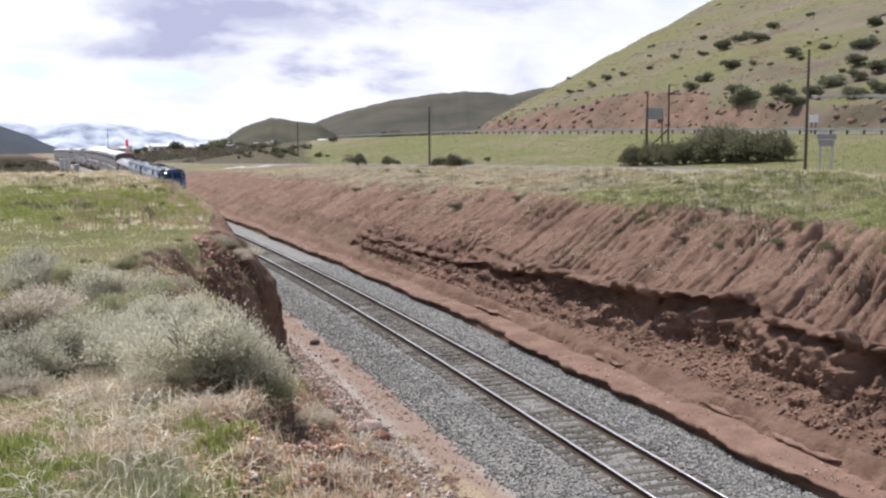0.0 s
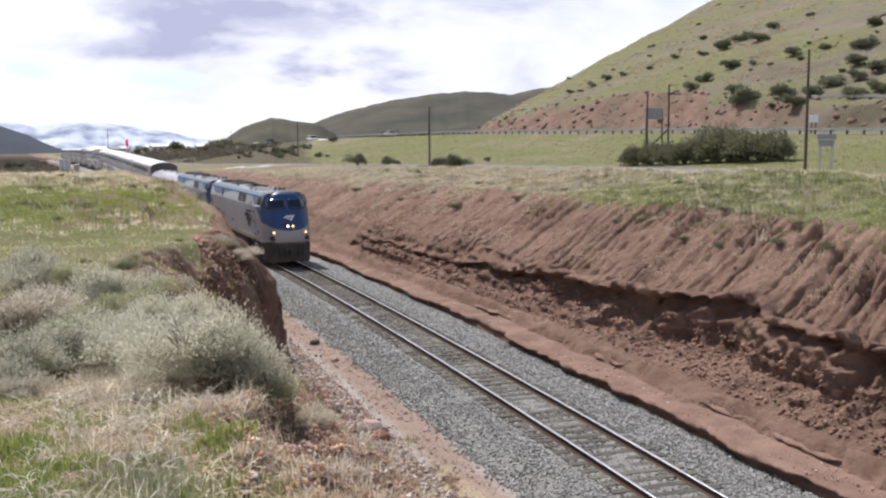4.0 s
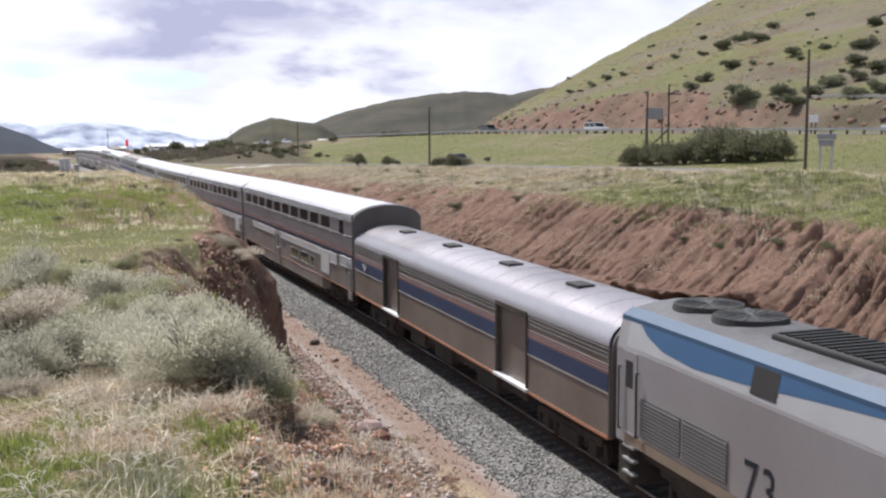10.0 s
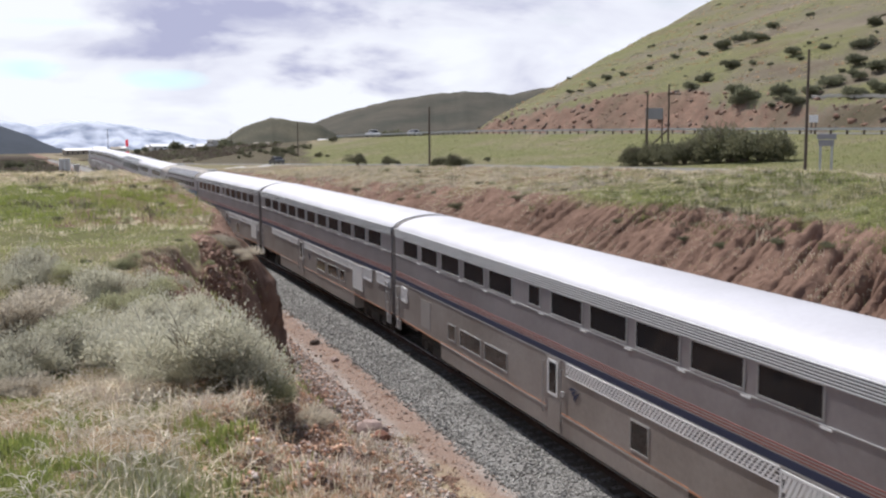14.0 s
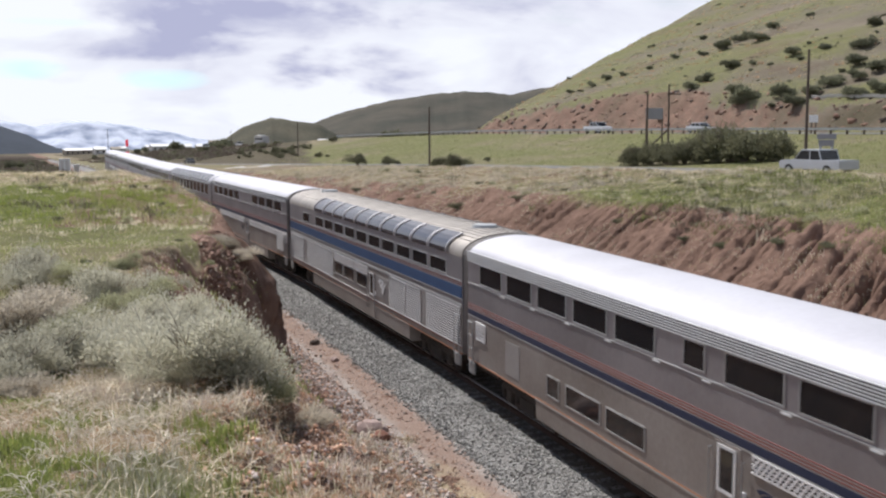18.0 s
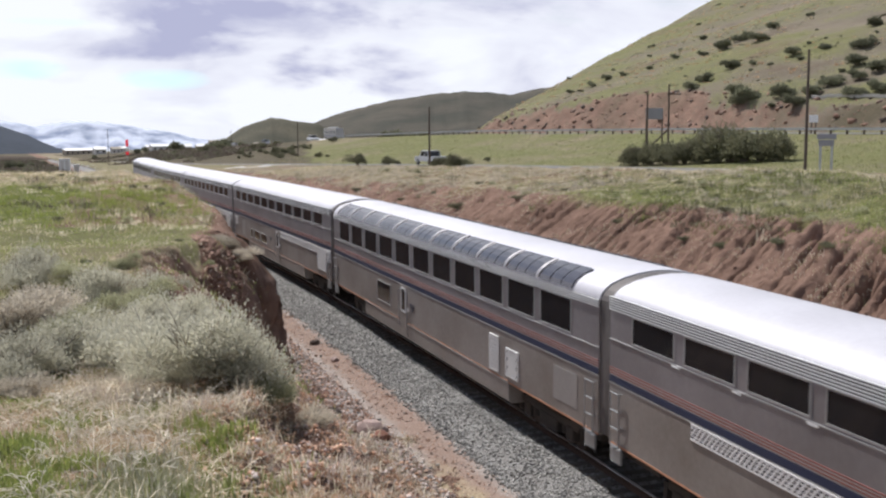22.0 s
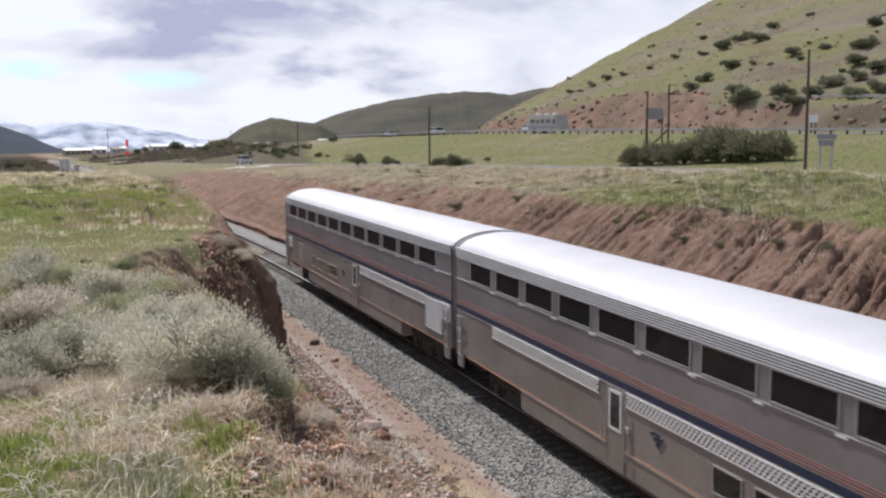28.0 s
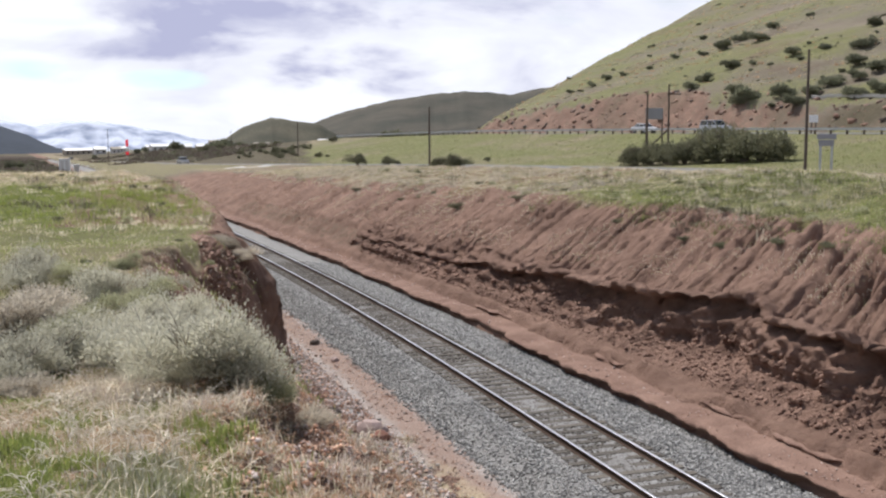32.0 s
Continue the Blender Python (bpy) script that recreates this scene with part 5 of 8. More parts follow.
cars = [
    coach("stainless two-level dormitory car with dusty lower side", row(ALL[:10]) + [(-10.6, -11.4, 3.55, 4.15)], LOW_B, 2.25, VENT_B),
    coach("stainless two-level sleeping car with a blue and red stripe", SLEEP, LOW_A + [(-5.13, -5.85, 1.33, 1.95)], -1.2, VENT_A),
    coach("stainless two-level coach, lower windows ahead of its door", row(ALL, ahead=0.2), LOW_B, 2.25, VENT_B),
    coach("stainless two-level sleeping car with a blue and red stripe", SLEEP, LOW_A + [(-5.13, -5.85, 1.33, 1.95)], -1.2, VENT_A),
    coach("older fluted steel parlour car with wide blue stripe and curved glazing", [(9.5, 8.15, 3.56, 3.97)] + [(6.8 - 1.838 * i, 5.28 - 1.838 * i, 3.56, 3.97) for i in range(10)], [(3.18, 1.82, 1.7, 2.2), (1.53, -0.06, 1.7, 2.2), (-0.46, -2.02, 1.7, 2.2)], -2.75,
          [(-3.35, -5.0, 1.6, 2.45, "plain"), (-5.1, -7.0, 1.42, 2.6, "flutes"), (-7.1, -8.75, 1.42, 2.6, "flutes"), (-8.85, -9.2, 1.5, 2.5, "plain"), (-9.3, -12.5, 1.42, 2.6, "flutes"), (-0.1, -2.2, 2.28, 2.6, "flutes"), (3.3, 0.0, 2.28, 2.6, "flutes"), (8.7, 3.5, 1.42, 2.6, "flutes"), (9.3, 8.8, 1.42, 2.5, "plain"), (12.4, 9.4, 1.42, 2.6, "flutes")], old=True),
    coach("stainless two-level dining car with two window groups", row([0, 1, 2, 3, 4]) + [(-3.06, -4.82, 3.64, 4.15), (-5.24, -7.0, 3.64, 4.15), (-7.42, -9.18, 3.64, 4.15), (-9.58, -11.36, 3.64, 4.15)], [], -1.2, VENT_D),
    coach("stainless lounge car with tall windows and curved roof glazing", row(ALL, 3.30, 4.10, 1.70), [(5.6, 3.86, 1.52, 2.26)], 2.2, [(-7.3, -8.1, 1.35, 2.1, "slant"), (-10.3, -11.6, 1.45, 2.3, "plain"), (-6.1, -6.7, 1.3, 2.3, "lattice")], glazed=True),
    coach("stainless two-level coach, lower windows behind its door", row(ALL), LOW_A, -1.2, VENT_A),
    coach("stainless two-level baggage coach with a blank lower side", row(ALL), [], -1.2, VENT_A2),
    coach("stainless two-level coach, lower windows ahead of its door", row(ALL, ahead=0.2), [(-1.75, -2.62, 1.45, 1.93)] + LOW_B[1:], 2.1, VENT_B),
    coach("stainless two-level coach at the end of the train", row(ALL), LOW_A, -1.2, VENT_A),
]
for i, c in enumerate(cars):
    TRAIN.append((c, -12.955 + 25.91 * i))


def swoosh(parent, hw, y0, z0, sy, sz, mat):
    """Three sweeping wedges that meet at a point, the line's emblem, as plain shapes."""
    bm = bmesh.new()
    for band in (((0, 0.83), (0.27, 0.99), (0.71, 0.97), (0.45, 0.85), (0.17, 0.67)), ((0.2, 0.53), (0.33, 0.7), (0.5, 0.83), (0.8, 0.95), (0.6, 0.75), (0.43, 0.38)), ((0.41, 0.23), (0.52, 0.48), (0.66, 0.67), (1, 0.9), (0.79, 0.54), (0.57, 0))):
        bm.faces.new([bm.verts.new((-hw - 0.012, y0 - y * sy, z0 + z * sz)) for y, z in band])
    ob = part("emblem", bm, mat, parent, "sweeping three-band emblem")
    md = ob.modifiers.new("thick", "SOLIDIFY"); md.thickness = 0.008
    return ob


for c, yy in zip(cars, (1.0, -2.1, 0.8, -2.1, None, 0.7, 1.5, 1.0, None, 0.6, 1.0)):
    if yy is not None:
        swoosh(c, 1.552, yy, 1.66, 0.62, 0.32, M_BLUE)
swoosh(cars[4], 1.575, -3.7, 1.75, 1.1, 0.6, M_WHITE)


def baggage_car():
    th = tagged(new("baggage_car"), "fluted stainless baggage car with blue and red bands and open doors", "baggage car", "cars of the train")
    hw, L = 1.52, 11.2
    prof = [(1.52, 3.30), (1.50, 3.45), (1.42, 3.60), (1.28, 3.74), (1.05, 3.88), (0.7, 4.0), (0.35, 4.06), (0, 4.08)]
    rr = prof + [(-x, z) for x, z in prof[-2::-1]]
    for y0, y1 in ((-L, -6.72), (-4.57, 4.9), (6.86, L)):
        bm = bmesh.new()
        prism(bm, [(-hw, 1.22), (-hw, 3.30), (hw, 3.30), (hw, 1.22)], y0, y1)
        side = part("side_panel", bm, M_BAG, th)
        for sx in (-1, 1):
            bm = bmesh.new()
            box(bm, *sorted((sx * hw, sx * (hw + 0.012))), y0 + 0.02, y1 - 0.02, 2.26, 2.66)
            part("blue_band", bm, M_BAGBLUE, side)
            for z in (2.71, 2.78, 2.85):
                bm = bmesh.new()
                box(bm, *sorted((sx * hw, sx * (hw + 0.010))), y0 + 0.02, y1 - 0.02, z - 0.018, z + 0.018)
                part("red_line", bm, M_REDLINE, side)
                bm = bmesh.new()
                box(bm, *sorted((sx * hw, sx * (hw + 0.008))), y0 + 0.02, y1 - 0.02, z + 0.02, z + 0.05)
                part("white_line", bm, M_FRAME, side)
            bm = bmesh.new()
            box(bm, *sorted((sx * hw, sx * (hw + 0.02))), y0 + 0.02, y1 - 0.02, 2.2, 2.235)
            part("belt_rail", bm, M_FRAME, side)
            for z in (3.05, 3.15, 3.25):
                bm = bmesh.new()
                flutes(bm, sx, hw, y0 + 0.02, y1 - 0.02, [z], 0.028, 0.02)
                part("flute", bm, M_FLUTE, side)
    for y0, y1 in ((4.92, 6.84), (-6.70, -4.59)):
        bm = bmesh.new()
        box(bm, -hw + 0.12, hw - 0.12, y0 - 0.015, y1 + 0.015, 1.24, 3.29)
        d = part("doorway", bm, M_BAG, th, "recessed steel sliding door")
        bm = bmesh.new()
        for yy in (y0, y1):
            box(bm, -hw - 0.03, -hw + 0.1, yy - 0.05, yy + 0.05, 1.24, 3.35)
        box(bm, -hw - 0.05, -hw + 0.1, y0, y1, 3.24, 3.36)
        part("door_frame", bm, M_UNDER, d)
        bm = bmesh.new()
        box(bm, -hw - 0.10, -hw + 0.12, y0 - 0.1, y1 + 0.1, 1.18, 1.27, bev=0.02)
        part("door_sill", bm, M_WHITE, d, "pale door sill")
    bm = bmesh.new()
    prism(bm, [(x, z + 0.003) for x, z in rr], -L, L, closed=False)
    for f_ in bm.faces:
        f_.smooth = True
    roof = part("roof", bm, M_TANROOF, th, "ribbed silver roof, scuffed and stained")
    def seam(b_):
        a = [[b_.verts.new((x, e, z + (0.012 if abs(e) < 0.03 else 0.0))) for x, z in rr] for e in (-0.035, -0.02, 0.02, 0.035)]
        for k in range(3):
            for i in range(len(rr) - 1):
                b_.faces.new((a[k][i], a[k + 1][i], a[k + 1][i + 1], a[k][i + 1]))
    for y in np.arange(-10.8, 10.9, 1.2):
        shared_part("roof_seam", ("seam",), seam, M_TANROOF, roof, "", (0, y, 0))
    for sx in (-1, 1):
        bm = bmesh.new()
        edge = [(sx * (x + 0.012), z + 0.008) for x, z in prof[:4]]
        a, b = ([bm.verts.new((x, y, z)) for x, z in edge] for y in (-L, L))
        for i in range(3):
            bm.faces.new((a[i], a[i + 1], b[i + 1], b[i])).smooth = True
        part("eave", bm, M_EAVE, roof, "bright smooth roof edge")
    for y in (-7.2, -2.6, 2.6, 7.8):
        bm = bmesh.new()
        box(bm, -0.45, 0.05, y - 0.4, y + 0.4, 4.0, 4.14, bev=0.03)
        part("roof_vent", bm, M_DARK, roof, "dark square roof vent")
    bm = bmesh.new()
    box(bm, -hw - 0.02, hw + 0.02, -L, L, 1.14, 1.215)
    part("sill", bm, M_ORANGE_LINE, th)
    bm = bmesh.new()
    box(bm, -1.2, 1.2, -6, 6, 0.7, 1.13)
    for y in (-3.4, 0.5, 3.2):
        box(bm, -1.35, 1.35, y - 0.8, y + 0.8, 0.5, 1.1, bev=0.03)
    part("underframe", bm, M_UNDER, th)
    for e in (-1, 1):
        bm = bmesh.new()
        prism(bm, [(x * 0.98, z - 0.03) for x, z in rr] + [(-1.48, 1.2), (1.48, 1.2)], *sorted((e * L, e * (L + 0.14))))
        part("end_wall", bm, M_ENDGREY, th, "grimy dark end wall")
        bm = bmesh.new()
        box(bm, -0.12, 0.12, *sorted((e * (L - 0.3), e * (L + 0.45))), 0.72, 1.0, bev=0.03)
        part("coupler", bm, M_UNDER, th)
        truck(th, e * 8.4)
    swoosh(th, 1.545, 9.9, 2.3, 0.7, 0.32, M_WHITE)
    return th


M_EAVE = material("polished_eave_steel", (0.42, 0.41, 0.44), 0.35, 0.4, grain=0.15, scale=3)
M_TANROOF = material("scuffed_silver_roof", (0.32, 0.303, 0.335), 0.42, 0.35, grain=0.24, scale=2, second=(0.2, 0.186, 0.2))
TRAIN.append((baggage_car(), -37.2))


def flat_panel(name, pts, side_x, mat, parent, label="", depth=0.006):
    """A painted area on a flank: a polygon of (y, z), where side_x gives the flank's x at a height; on both flanks."""
    for sx in (1, -1):
        bm = bmesh.new()
        a = [bm.verts.new((sx * (side_x(z) + depth), y, z)) for y, z in pts]
        b = [bm.verts.new((sx * (side_x(z) - 0.01), y, z)) for y, z in pts]
        bm.faces.new(a)
        for i in range(len(pts)):
            j = (i + 1) % len(pts)
            bm.faces.new((a[i], b[i], b[j], a[j]))
        bmesh.ops.recalc_face_normals(bm, faces=bm.faces[:])
        ob = part(name, bm, mat, parent, label)
    return ob


def lettering(text, size, parent, m, mat, name="numeral"):
    cu = bpy.data.curves.new(name, "FONT")
    cu.body, cu.size, cu.extrude = text, size, 0.004
    cu.align_x, cu.align_y = "CENTER", "CENTER"
    tmp = new("tmp_text", cu)
    dg = bpy.context.evaluated_depsgraph_get()
    me = bpy.data.meshes.new_from_object(tmp.evaluated_get(dg))
    bpy.data.objects.remove(tmp)
    me.materials.clear(); me.materials.append(mat)
    ob = new(name, me)
    ob.parent = parent
    ob.matrix_basis = m
    return ob


def locomotive(number, label):
    th = tagged(new("locomotive"), label, "locomotive", "locomotives of the train")
    W_, R = 1.5, 10.3
    shelf = 3.42

    def sx_(z):
        return np.interp(z, [0, shelf, 4.12, 4.3], [W_, W_, 1.36, 1.2])
    half = [(W_, 1.32), (W_, 2.1), (W_, shelf), (1.36, 4.12), (1.12, 4.27), (0.6, 4.37), (0.0, 4.40)]
    ring = half + [(-x, z) for x, z in half[-2::-1]]
    bm = bmesh.new()
    prism(bm, ring, -8.55, R)
    body = part("body", bm, M_SILVER, th, "silver-grey painted body shell")
    # nose: a raked face that rounds into the flanks; u runs across it, beyond 1 along the flank
    def nose(u, z):
        wide = float(np.interp(z, [0, shelf, 4.12, 4.27, 4.4], [W_, W_, 1.36, 1.14, 0.8]))
        front = float(np.interp(z, [1.3, 1.7, 2.12, 2.3, 2.75, 3.2, 3.65, 3.95, 4.13, 4.26, 4.34, 4.38], [-10.22, -10.3, -10.3, -10.25, -9.99, -9.73, -9.47, -9.28, -9.17, -9.06, -8.97, -8.9]))
        a_ = abs(u)
        y = front + (1.2 * min(a_, 1.0) ** 4.2)
        if a_ > 1:
            y = y + (a_ - 1) / 0.25 * max(0.0, -8.5 - y)
        x = math.copysign(min(a_, 1.0) ** 0.94 * wide, u)
        crown = 0.045 * (1 - min(a_, 1.0) ** 2) * max(0.0, min(1.0, (z - 3.9) / 0.4))
        return (x, min(y, -8.5), z + crown)
    us = [-1.25] + [i / 12 for i in range(-12, 13)] + [1.25]

    def blue_edge(u):
        return float(np.interp(abs(u), [0, 0.35, 0.7, 1.0, 1.25], [2.08, 2.13, 2.28, 2.58, 2.88]))
    for nm, low_, high_, rows_, mat, lab in (("nose_lower", lambda u: 1.32, blue_edge, 7, M_SILVER, "silver lower nose"), ("nose_upper", blue_edge, lambda u: 4.325, 22, M_LOCOBLUE, "deep blue sloping nose and windshield surround")):
        bm = bmesh.new()
        g = [[bm.verts.new(nose(u, low_(u) + (high_(u) - low_(u)) * k / rows_)) for u in us] for k in range(rows_ + 1)]
        for i in range(rows_):
            for j in range(len(us) - 1):
                bm.faces.new((g[i][j], g[i][j + 1], g[i + 1][j + 1], g[i + 1][j])).smooth = True
        if nm == "nose_lower":
            bm.faces.new(g[0][::-1])
        else:
            back_ = [bm.verts.new((v.co.x, -8.35, v.co.z + 0.015)) for v in g[-1]]
            for j in range(len(us) - 1):
                bm.faces.new((g[-1][j], g[-1][j + 1], back_[j + 1], back_[j])).smooth = True
        part(nm, bm, mat, th, lab)

    def on_nose(u, z, lift):
        p = nose(u, z)
        return (p[0] + math.copysign(lift * 0.5 * abs(u) ** 3, u), p[1] - lift, p[2] + lift * 0.5)
    for u0, u1 in ((-0.86, -0.05), (0.05, 0.86)):
        bm = bmesh.new()
        cols = np.linspace(u0, u1, 9)
        rws = [[bm.verts.new(on_nose(u, z, 0.012)) for u in cols] for z in np.linspace(3.36, 3.97, 6)]
        for lo, hi in zip(rws[:-1], rws[1:]):
            for i in range(len(cols) - 1):
                bm.faces.new((lo[i], lo[i + 1], hi[i + 1], hi[i])).smooth = True
        ws = part("windshield", bm, M_WSHIELD, th, "dark raked windshield pane")
        md = ws.modifiers.new("thick", "SOLIDIFY"); md.thickness = 0.02
        bm = bmesh.new()
        tube(bm, on_nose((u0 + u1) / 2, 3.24, 0.03), on_nose((u0 + u1) / 2 + 0.12, 3.75, 0.03), 0.012, n=4)
        part("wiper", bm, M_BLACK, ws)
    # lamps
    bm = bmesh.new()
    box(bm, -0.3, 0.3, -10.31, -10.1, 2.24, 2.50, bev=0.04)
    hb = part("headlight_box", bm, M_BLACK, th)
    for x in (-0.15, 0.15):
        bm = bmesh.new()
        tube(bm, (x, -10.345, 2.37), (x, -10.28, 2.37), 0.07, n=14)
        part("headlight", bm, M_LAMP if x < 0 else M_ORANGE, hb, "lit headlight")
    for x in (-0.98, 0.98):
        bm = bmesh.new()
        tube(bm, (x, -10.12, 1.98), (x, -9.8, 1.98), 0.14, n=12)
        dl = part("ditch_light_housing", bm, M_BLACK, th)
        bm = bmesh.new()
        tube(bm, (x, -10.17, 1.98), (x, -10.10, 1.98), 0.065, n=12)
        part("ditch_light", bm, M_ORANGE, dl, "lit amber ditch light")
        bm = bmesh.new()
        box(bm, x - 0.2, x + 0.2, -10.14, -9.7, 1.52, 1.76, bev=0.02)
        part("nose_grille", bm, M_DARK, th)
    # pilot, coupler, steps
    bm = bmesh.new()
    v = [bm.verts.new(p) for p in ((-1.45, -9.3, 1.31), (1.45, -9.3, 1.31), (1.2, -10.25, 1.31), (-1.2, -10.25, 1.31), (-1.4, -9.4, 0.22), (1.4, -9.4, 0.22), (1.1, -10.35, 0.22), (-1.1, -10.35, 0.22))]
    for q in ((0, 3, 2, 1), (4, 5, 6, 7), (0, 1, 5, 4), (1, 2, 6, 5), (2, 3, 7, 6), (3, 0, 4, 7)):
        bm.faces.new([v[i] for i in q])
    part("pilot", bm, M_UNDER, th, "dark snowplough pilot")
    bm = bmesh.new()
    box(bm, -0.16, 0.16, -10.75, -10.2, 0.72, 1.02, bev=0.05)
    part("coupler", bm, M_UNDER, th)
    for x in (-0.75, -0.45, 0.45, 0.75):
        bm = bmesh.new()
        tube(bm, (x, -10.36, 1.15), (x * 0.95, -10.45, 0.85), 0.03, n=6)
        tube(bm, (x * 0.95, -10.45, 0.85), (x * 0.9, -10.42, 0.55), 0.03, n=6)
        part("air_hose", bm, M_BLACK, th)
    # painted areas
    flat_panel("blue_cab_flank", [(-7.55, 3.40), (-8.5, 3.40), (-8.5, 2.88)], sx_, M_LOCOBLUE, th)
    flat_panel("blue_cab_side", [(-5.6, 4.10), (-8.5, 4.10), (-8.5, 3.44), (-7.5, 3.44), (-6.9, 3.62)], sx_, M_LOCOSKY, th)
    flat_panel("white_upper_band", [(9.9, 4.08), (9.9, 3.5), (-4.0, 3.46), (-4.0, 4.08)], sx_, M_PALE, th, "pale upper side band", 0.004)
    flat_panel("blue_wedge", [(9.5, 4.09), (9.1, 3.85), (8.4, 3.66), (7.2, 3.58), (5.6, 3.66), (3.6, 3.84), (1.2, 4.03), (1.2, 4.09)], sx_, M_LOCOSKY, th, "", 0.010)
    bm = bmesh.new()
    for sx in (-1, 1):
        a = [(sx * 1.385, 4.05), (sx * 1.375, 4.14), (sx * 1.13, 4.29)]
        vs = [bm.verts.new((x, y, z)) for y in (-8.5, 10.28) for x, z in a]
        for j in (0, 1):
            bm.faces.new((vs[j], vs[j + 3], vs[j + 4], vs[j + 1]) if sx > 0 else (vs[j], vs[j + 1], vs[j + 4], vs[j + 3]))
    ed = part("blue_roof_edge", bm, M_EDGEBLUE, th)
    md = ed.modifiers.new("thick", "SOLIDIFY"); md.thickness = 0.012
    for sx in (-1, 1):
        bm = bmesh.new()
        for i in range(12):
            y = -4.15 - i * 0.16
            z_lo = 3.48 + max(0, i - 6) * 0.05
            x0, x1 = sx_(z_lo), sx_(4.06)
            p = [(sx * (x0 + 0.01), y, z_lo), (sx * (x0 + 0.05), y - 0.06, z_lo), (sx * (x1 + 0.05), y - 0.06, 4.06), (sx * (x1 + 0.01), y, 4.06)]
            vs = [bm.verts.new(q) for q in p]
            bm.faces.new(vs)
            p2 = [(sx * (x0 + 0.05), y - 0.06, z_lo), (sx * (x0 + 0.01), y - 0.14, z_lo), (sx * (x1 + 0.01), y - 0.14, 4.06), (sx * (x1 + 0.05), y - 0.06, 4.06)]
            bm.faces.new([bm.verts.new(q) for q in p2])
        part("louvre_bank", bm, M_WHITE, th, "white slatted intake louvres")
    flat_panel("sill_band", [(9.9, 1.56), (9.9, 1.33), (-8.4, 1.33), (-8.4, 1.52)], sx_, M_SILL, th, "brown grime along the sill")
    # openings
    for y0, y1, z0, z1, mat, nm in ((-1.3, -2.33, 3.52, 4.08, M_DARK, "intake_grille"), (-2.5, -3.95, 3.52, 4.08, M_DARK, "intake_grille"), (5.35, 4.6, 3.56, 4.06, M_DARK, "vent_window"), (9.2, 7.6, 1.65, 2.5, M_GREYGRILLE, "side_grille"), (7.5, 5.95, 1.65, 2.5, M_GREYGRILLE, "side_grille")):
        g = flat_panel(nm, [(y0, z1), (y0, z0), (y1, z0), (y1, z1)], sx_, mat, th, "", 0.016)
        if nm == "side_grille":
            for sx in (-1, 1):
                bm = bmesh.new()
                for z in np.arange(z0 + 0.05, z1, 0.08):
                    box(bm, *sorted((sx * (W_ + 0.01), sx * (W_ + 0.03))), y1, y0, z - 0.02, z + 0.02)
                part("slats", bm, M_SLATGREY, g)["kind"] = "stuff"
    for y0, y1 in ((-7.72, -8.22), (-8.28, -8.78)):
        if y1 < -8.5:
            y1 = -8.6
        flat_panel("cab_window", [(y0, 4.04), (y0, 3.56), (y1, 3.56), (y1, 4.04)], sx_, M_GLASS, th, "dark cab side window", 0.02)
    flat_panel("window_sill", [(-7.6, 3.55), (-7.6, 3.49), (-8.7, 3.49), (-8.7, 3.55)], sx_, M_WHITE, th, "", 0.03)
    # crew door
    flat_panel("crew_door", [(-6.55, 3.42), (-6.55, 1.6), (-7.45, 1.6), (-7.45, 3.42)], sx_, M_SILVER, th, "silver crew door between handrails", 0.015)
    for sx in (-1, 1):
        for y in (-6.45, -7.55):
            bm = bmesh.new()
            tube(bm, (sx * (W_ + 0.09), y, 1.7), (sx * (W_ + 0.09), y, 3.5), 0.022, n=5)
            for z in (1.7, 3.5):
                tube(bm, (sx * W_, y, z), (sx * (W_ + 0.09), y, z), 0.018, n=5)
            part("handrail", bm, M_GALV, th)
        for z in (0.75, 1.05, 1.35, 1.65):
            bm = bmesh.new()
            box(bm, *sorted((sx * (W_ - 0.1), sx * (W_ + 0.03))), -7.3, -6.75, z, z + 0.06)
            part("step", bm, M_GALV if z < 1.3 else M_BLACK, th)
            bm = bmesh.new()
            box(bm, *sorted((sx * (W_ - 0.1), sx * (W_ + 0.03))), 9.45, 9.95, z - 0.1, z - 0.05)
            part("step", bm, M_GALV, th)
    for y, z in ((-6.75, 3.1), (-6.75, 2.5), (-8.0, 1.9), (0.9, 2.05)):
        bm = bmesh.new()
        box(bm, -W_ - 0.03, -W_, y - 0.1, y + 0.1, z - 0.09, z + 0.09, bev=0.01)
        part("latch", bm, M_BLACK, th)
    # rear door with its window and handrails
    flat_panel("rear_door", [(10.0, 3.4), (10.0, 1.6), (9.38, 1.6), (9.38, 3.4)], sx_, M_SILVER, th, "silver rear side door", 0.014)
    flat_panel("rear_door_window", [(9.86, 3.2), (9.86, 2.6), (9.54, 2.6), (9.54, 3.2)], sx_, M_DARK, th, "dark rounded door window", 0.02)
    for sx in (-1, 1):
        for y in (9.3, 10.08):
            bm = bmesh.new()
            tube(bm, (sx * (W_ + 0.07), y, 1.6), (sx * (W_ + 0.07), y, 3.0), 0.02, n=5)
            for z in (1.6, 3.0):
                tube(bm, (sx * W_, y, z), (sx * (W_ + 0.07), y, z), 0.016, n=5)
            part("handrail", bm, M_BLACK, th)
    # emblem, a plain bar for the name above it, and the number
    swoosh(th, W_ + 0.004, -3.62, 1.98, 2.72, 0.95, M_SLATE)
    for k in range(6):
        bm = bmesh.new()
        box(bm, -W_ - 0.008, -W_, -6.2 + k * 0.37, -6.2 + k * 0.37 + 0.26, 2.98, 3.11)
        part("name_bar", bm, M_SLATE, th, "dark bar where the name stands")
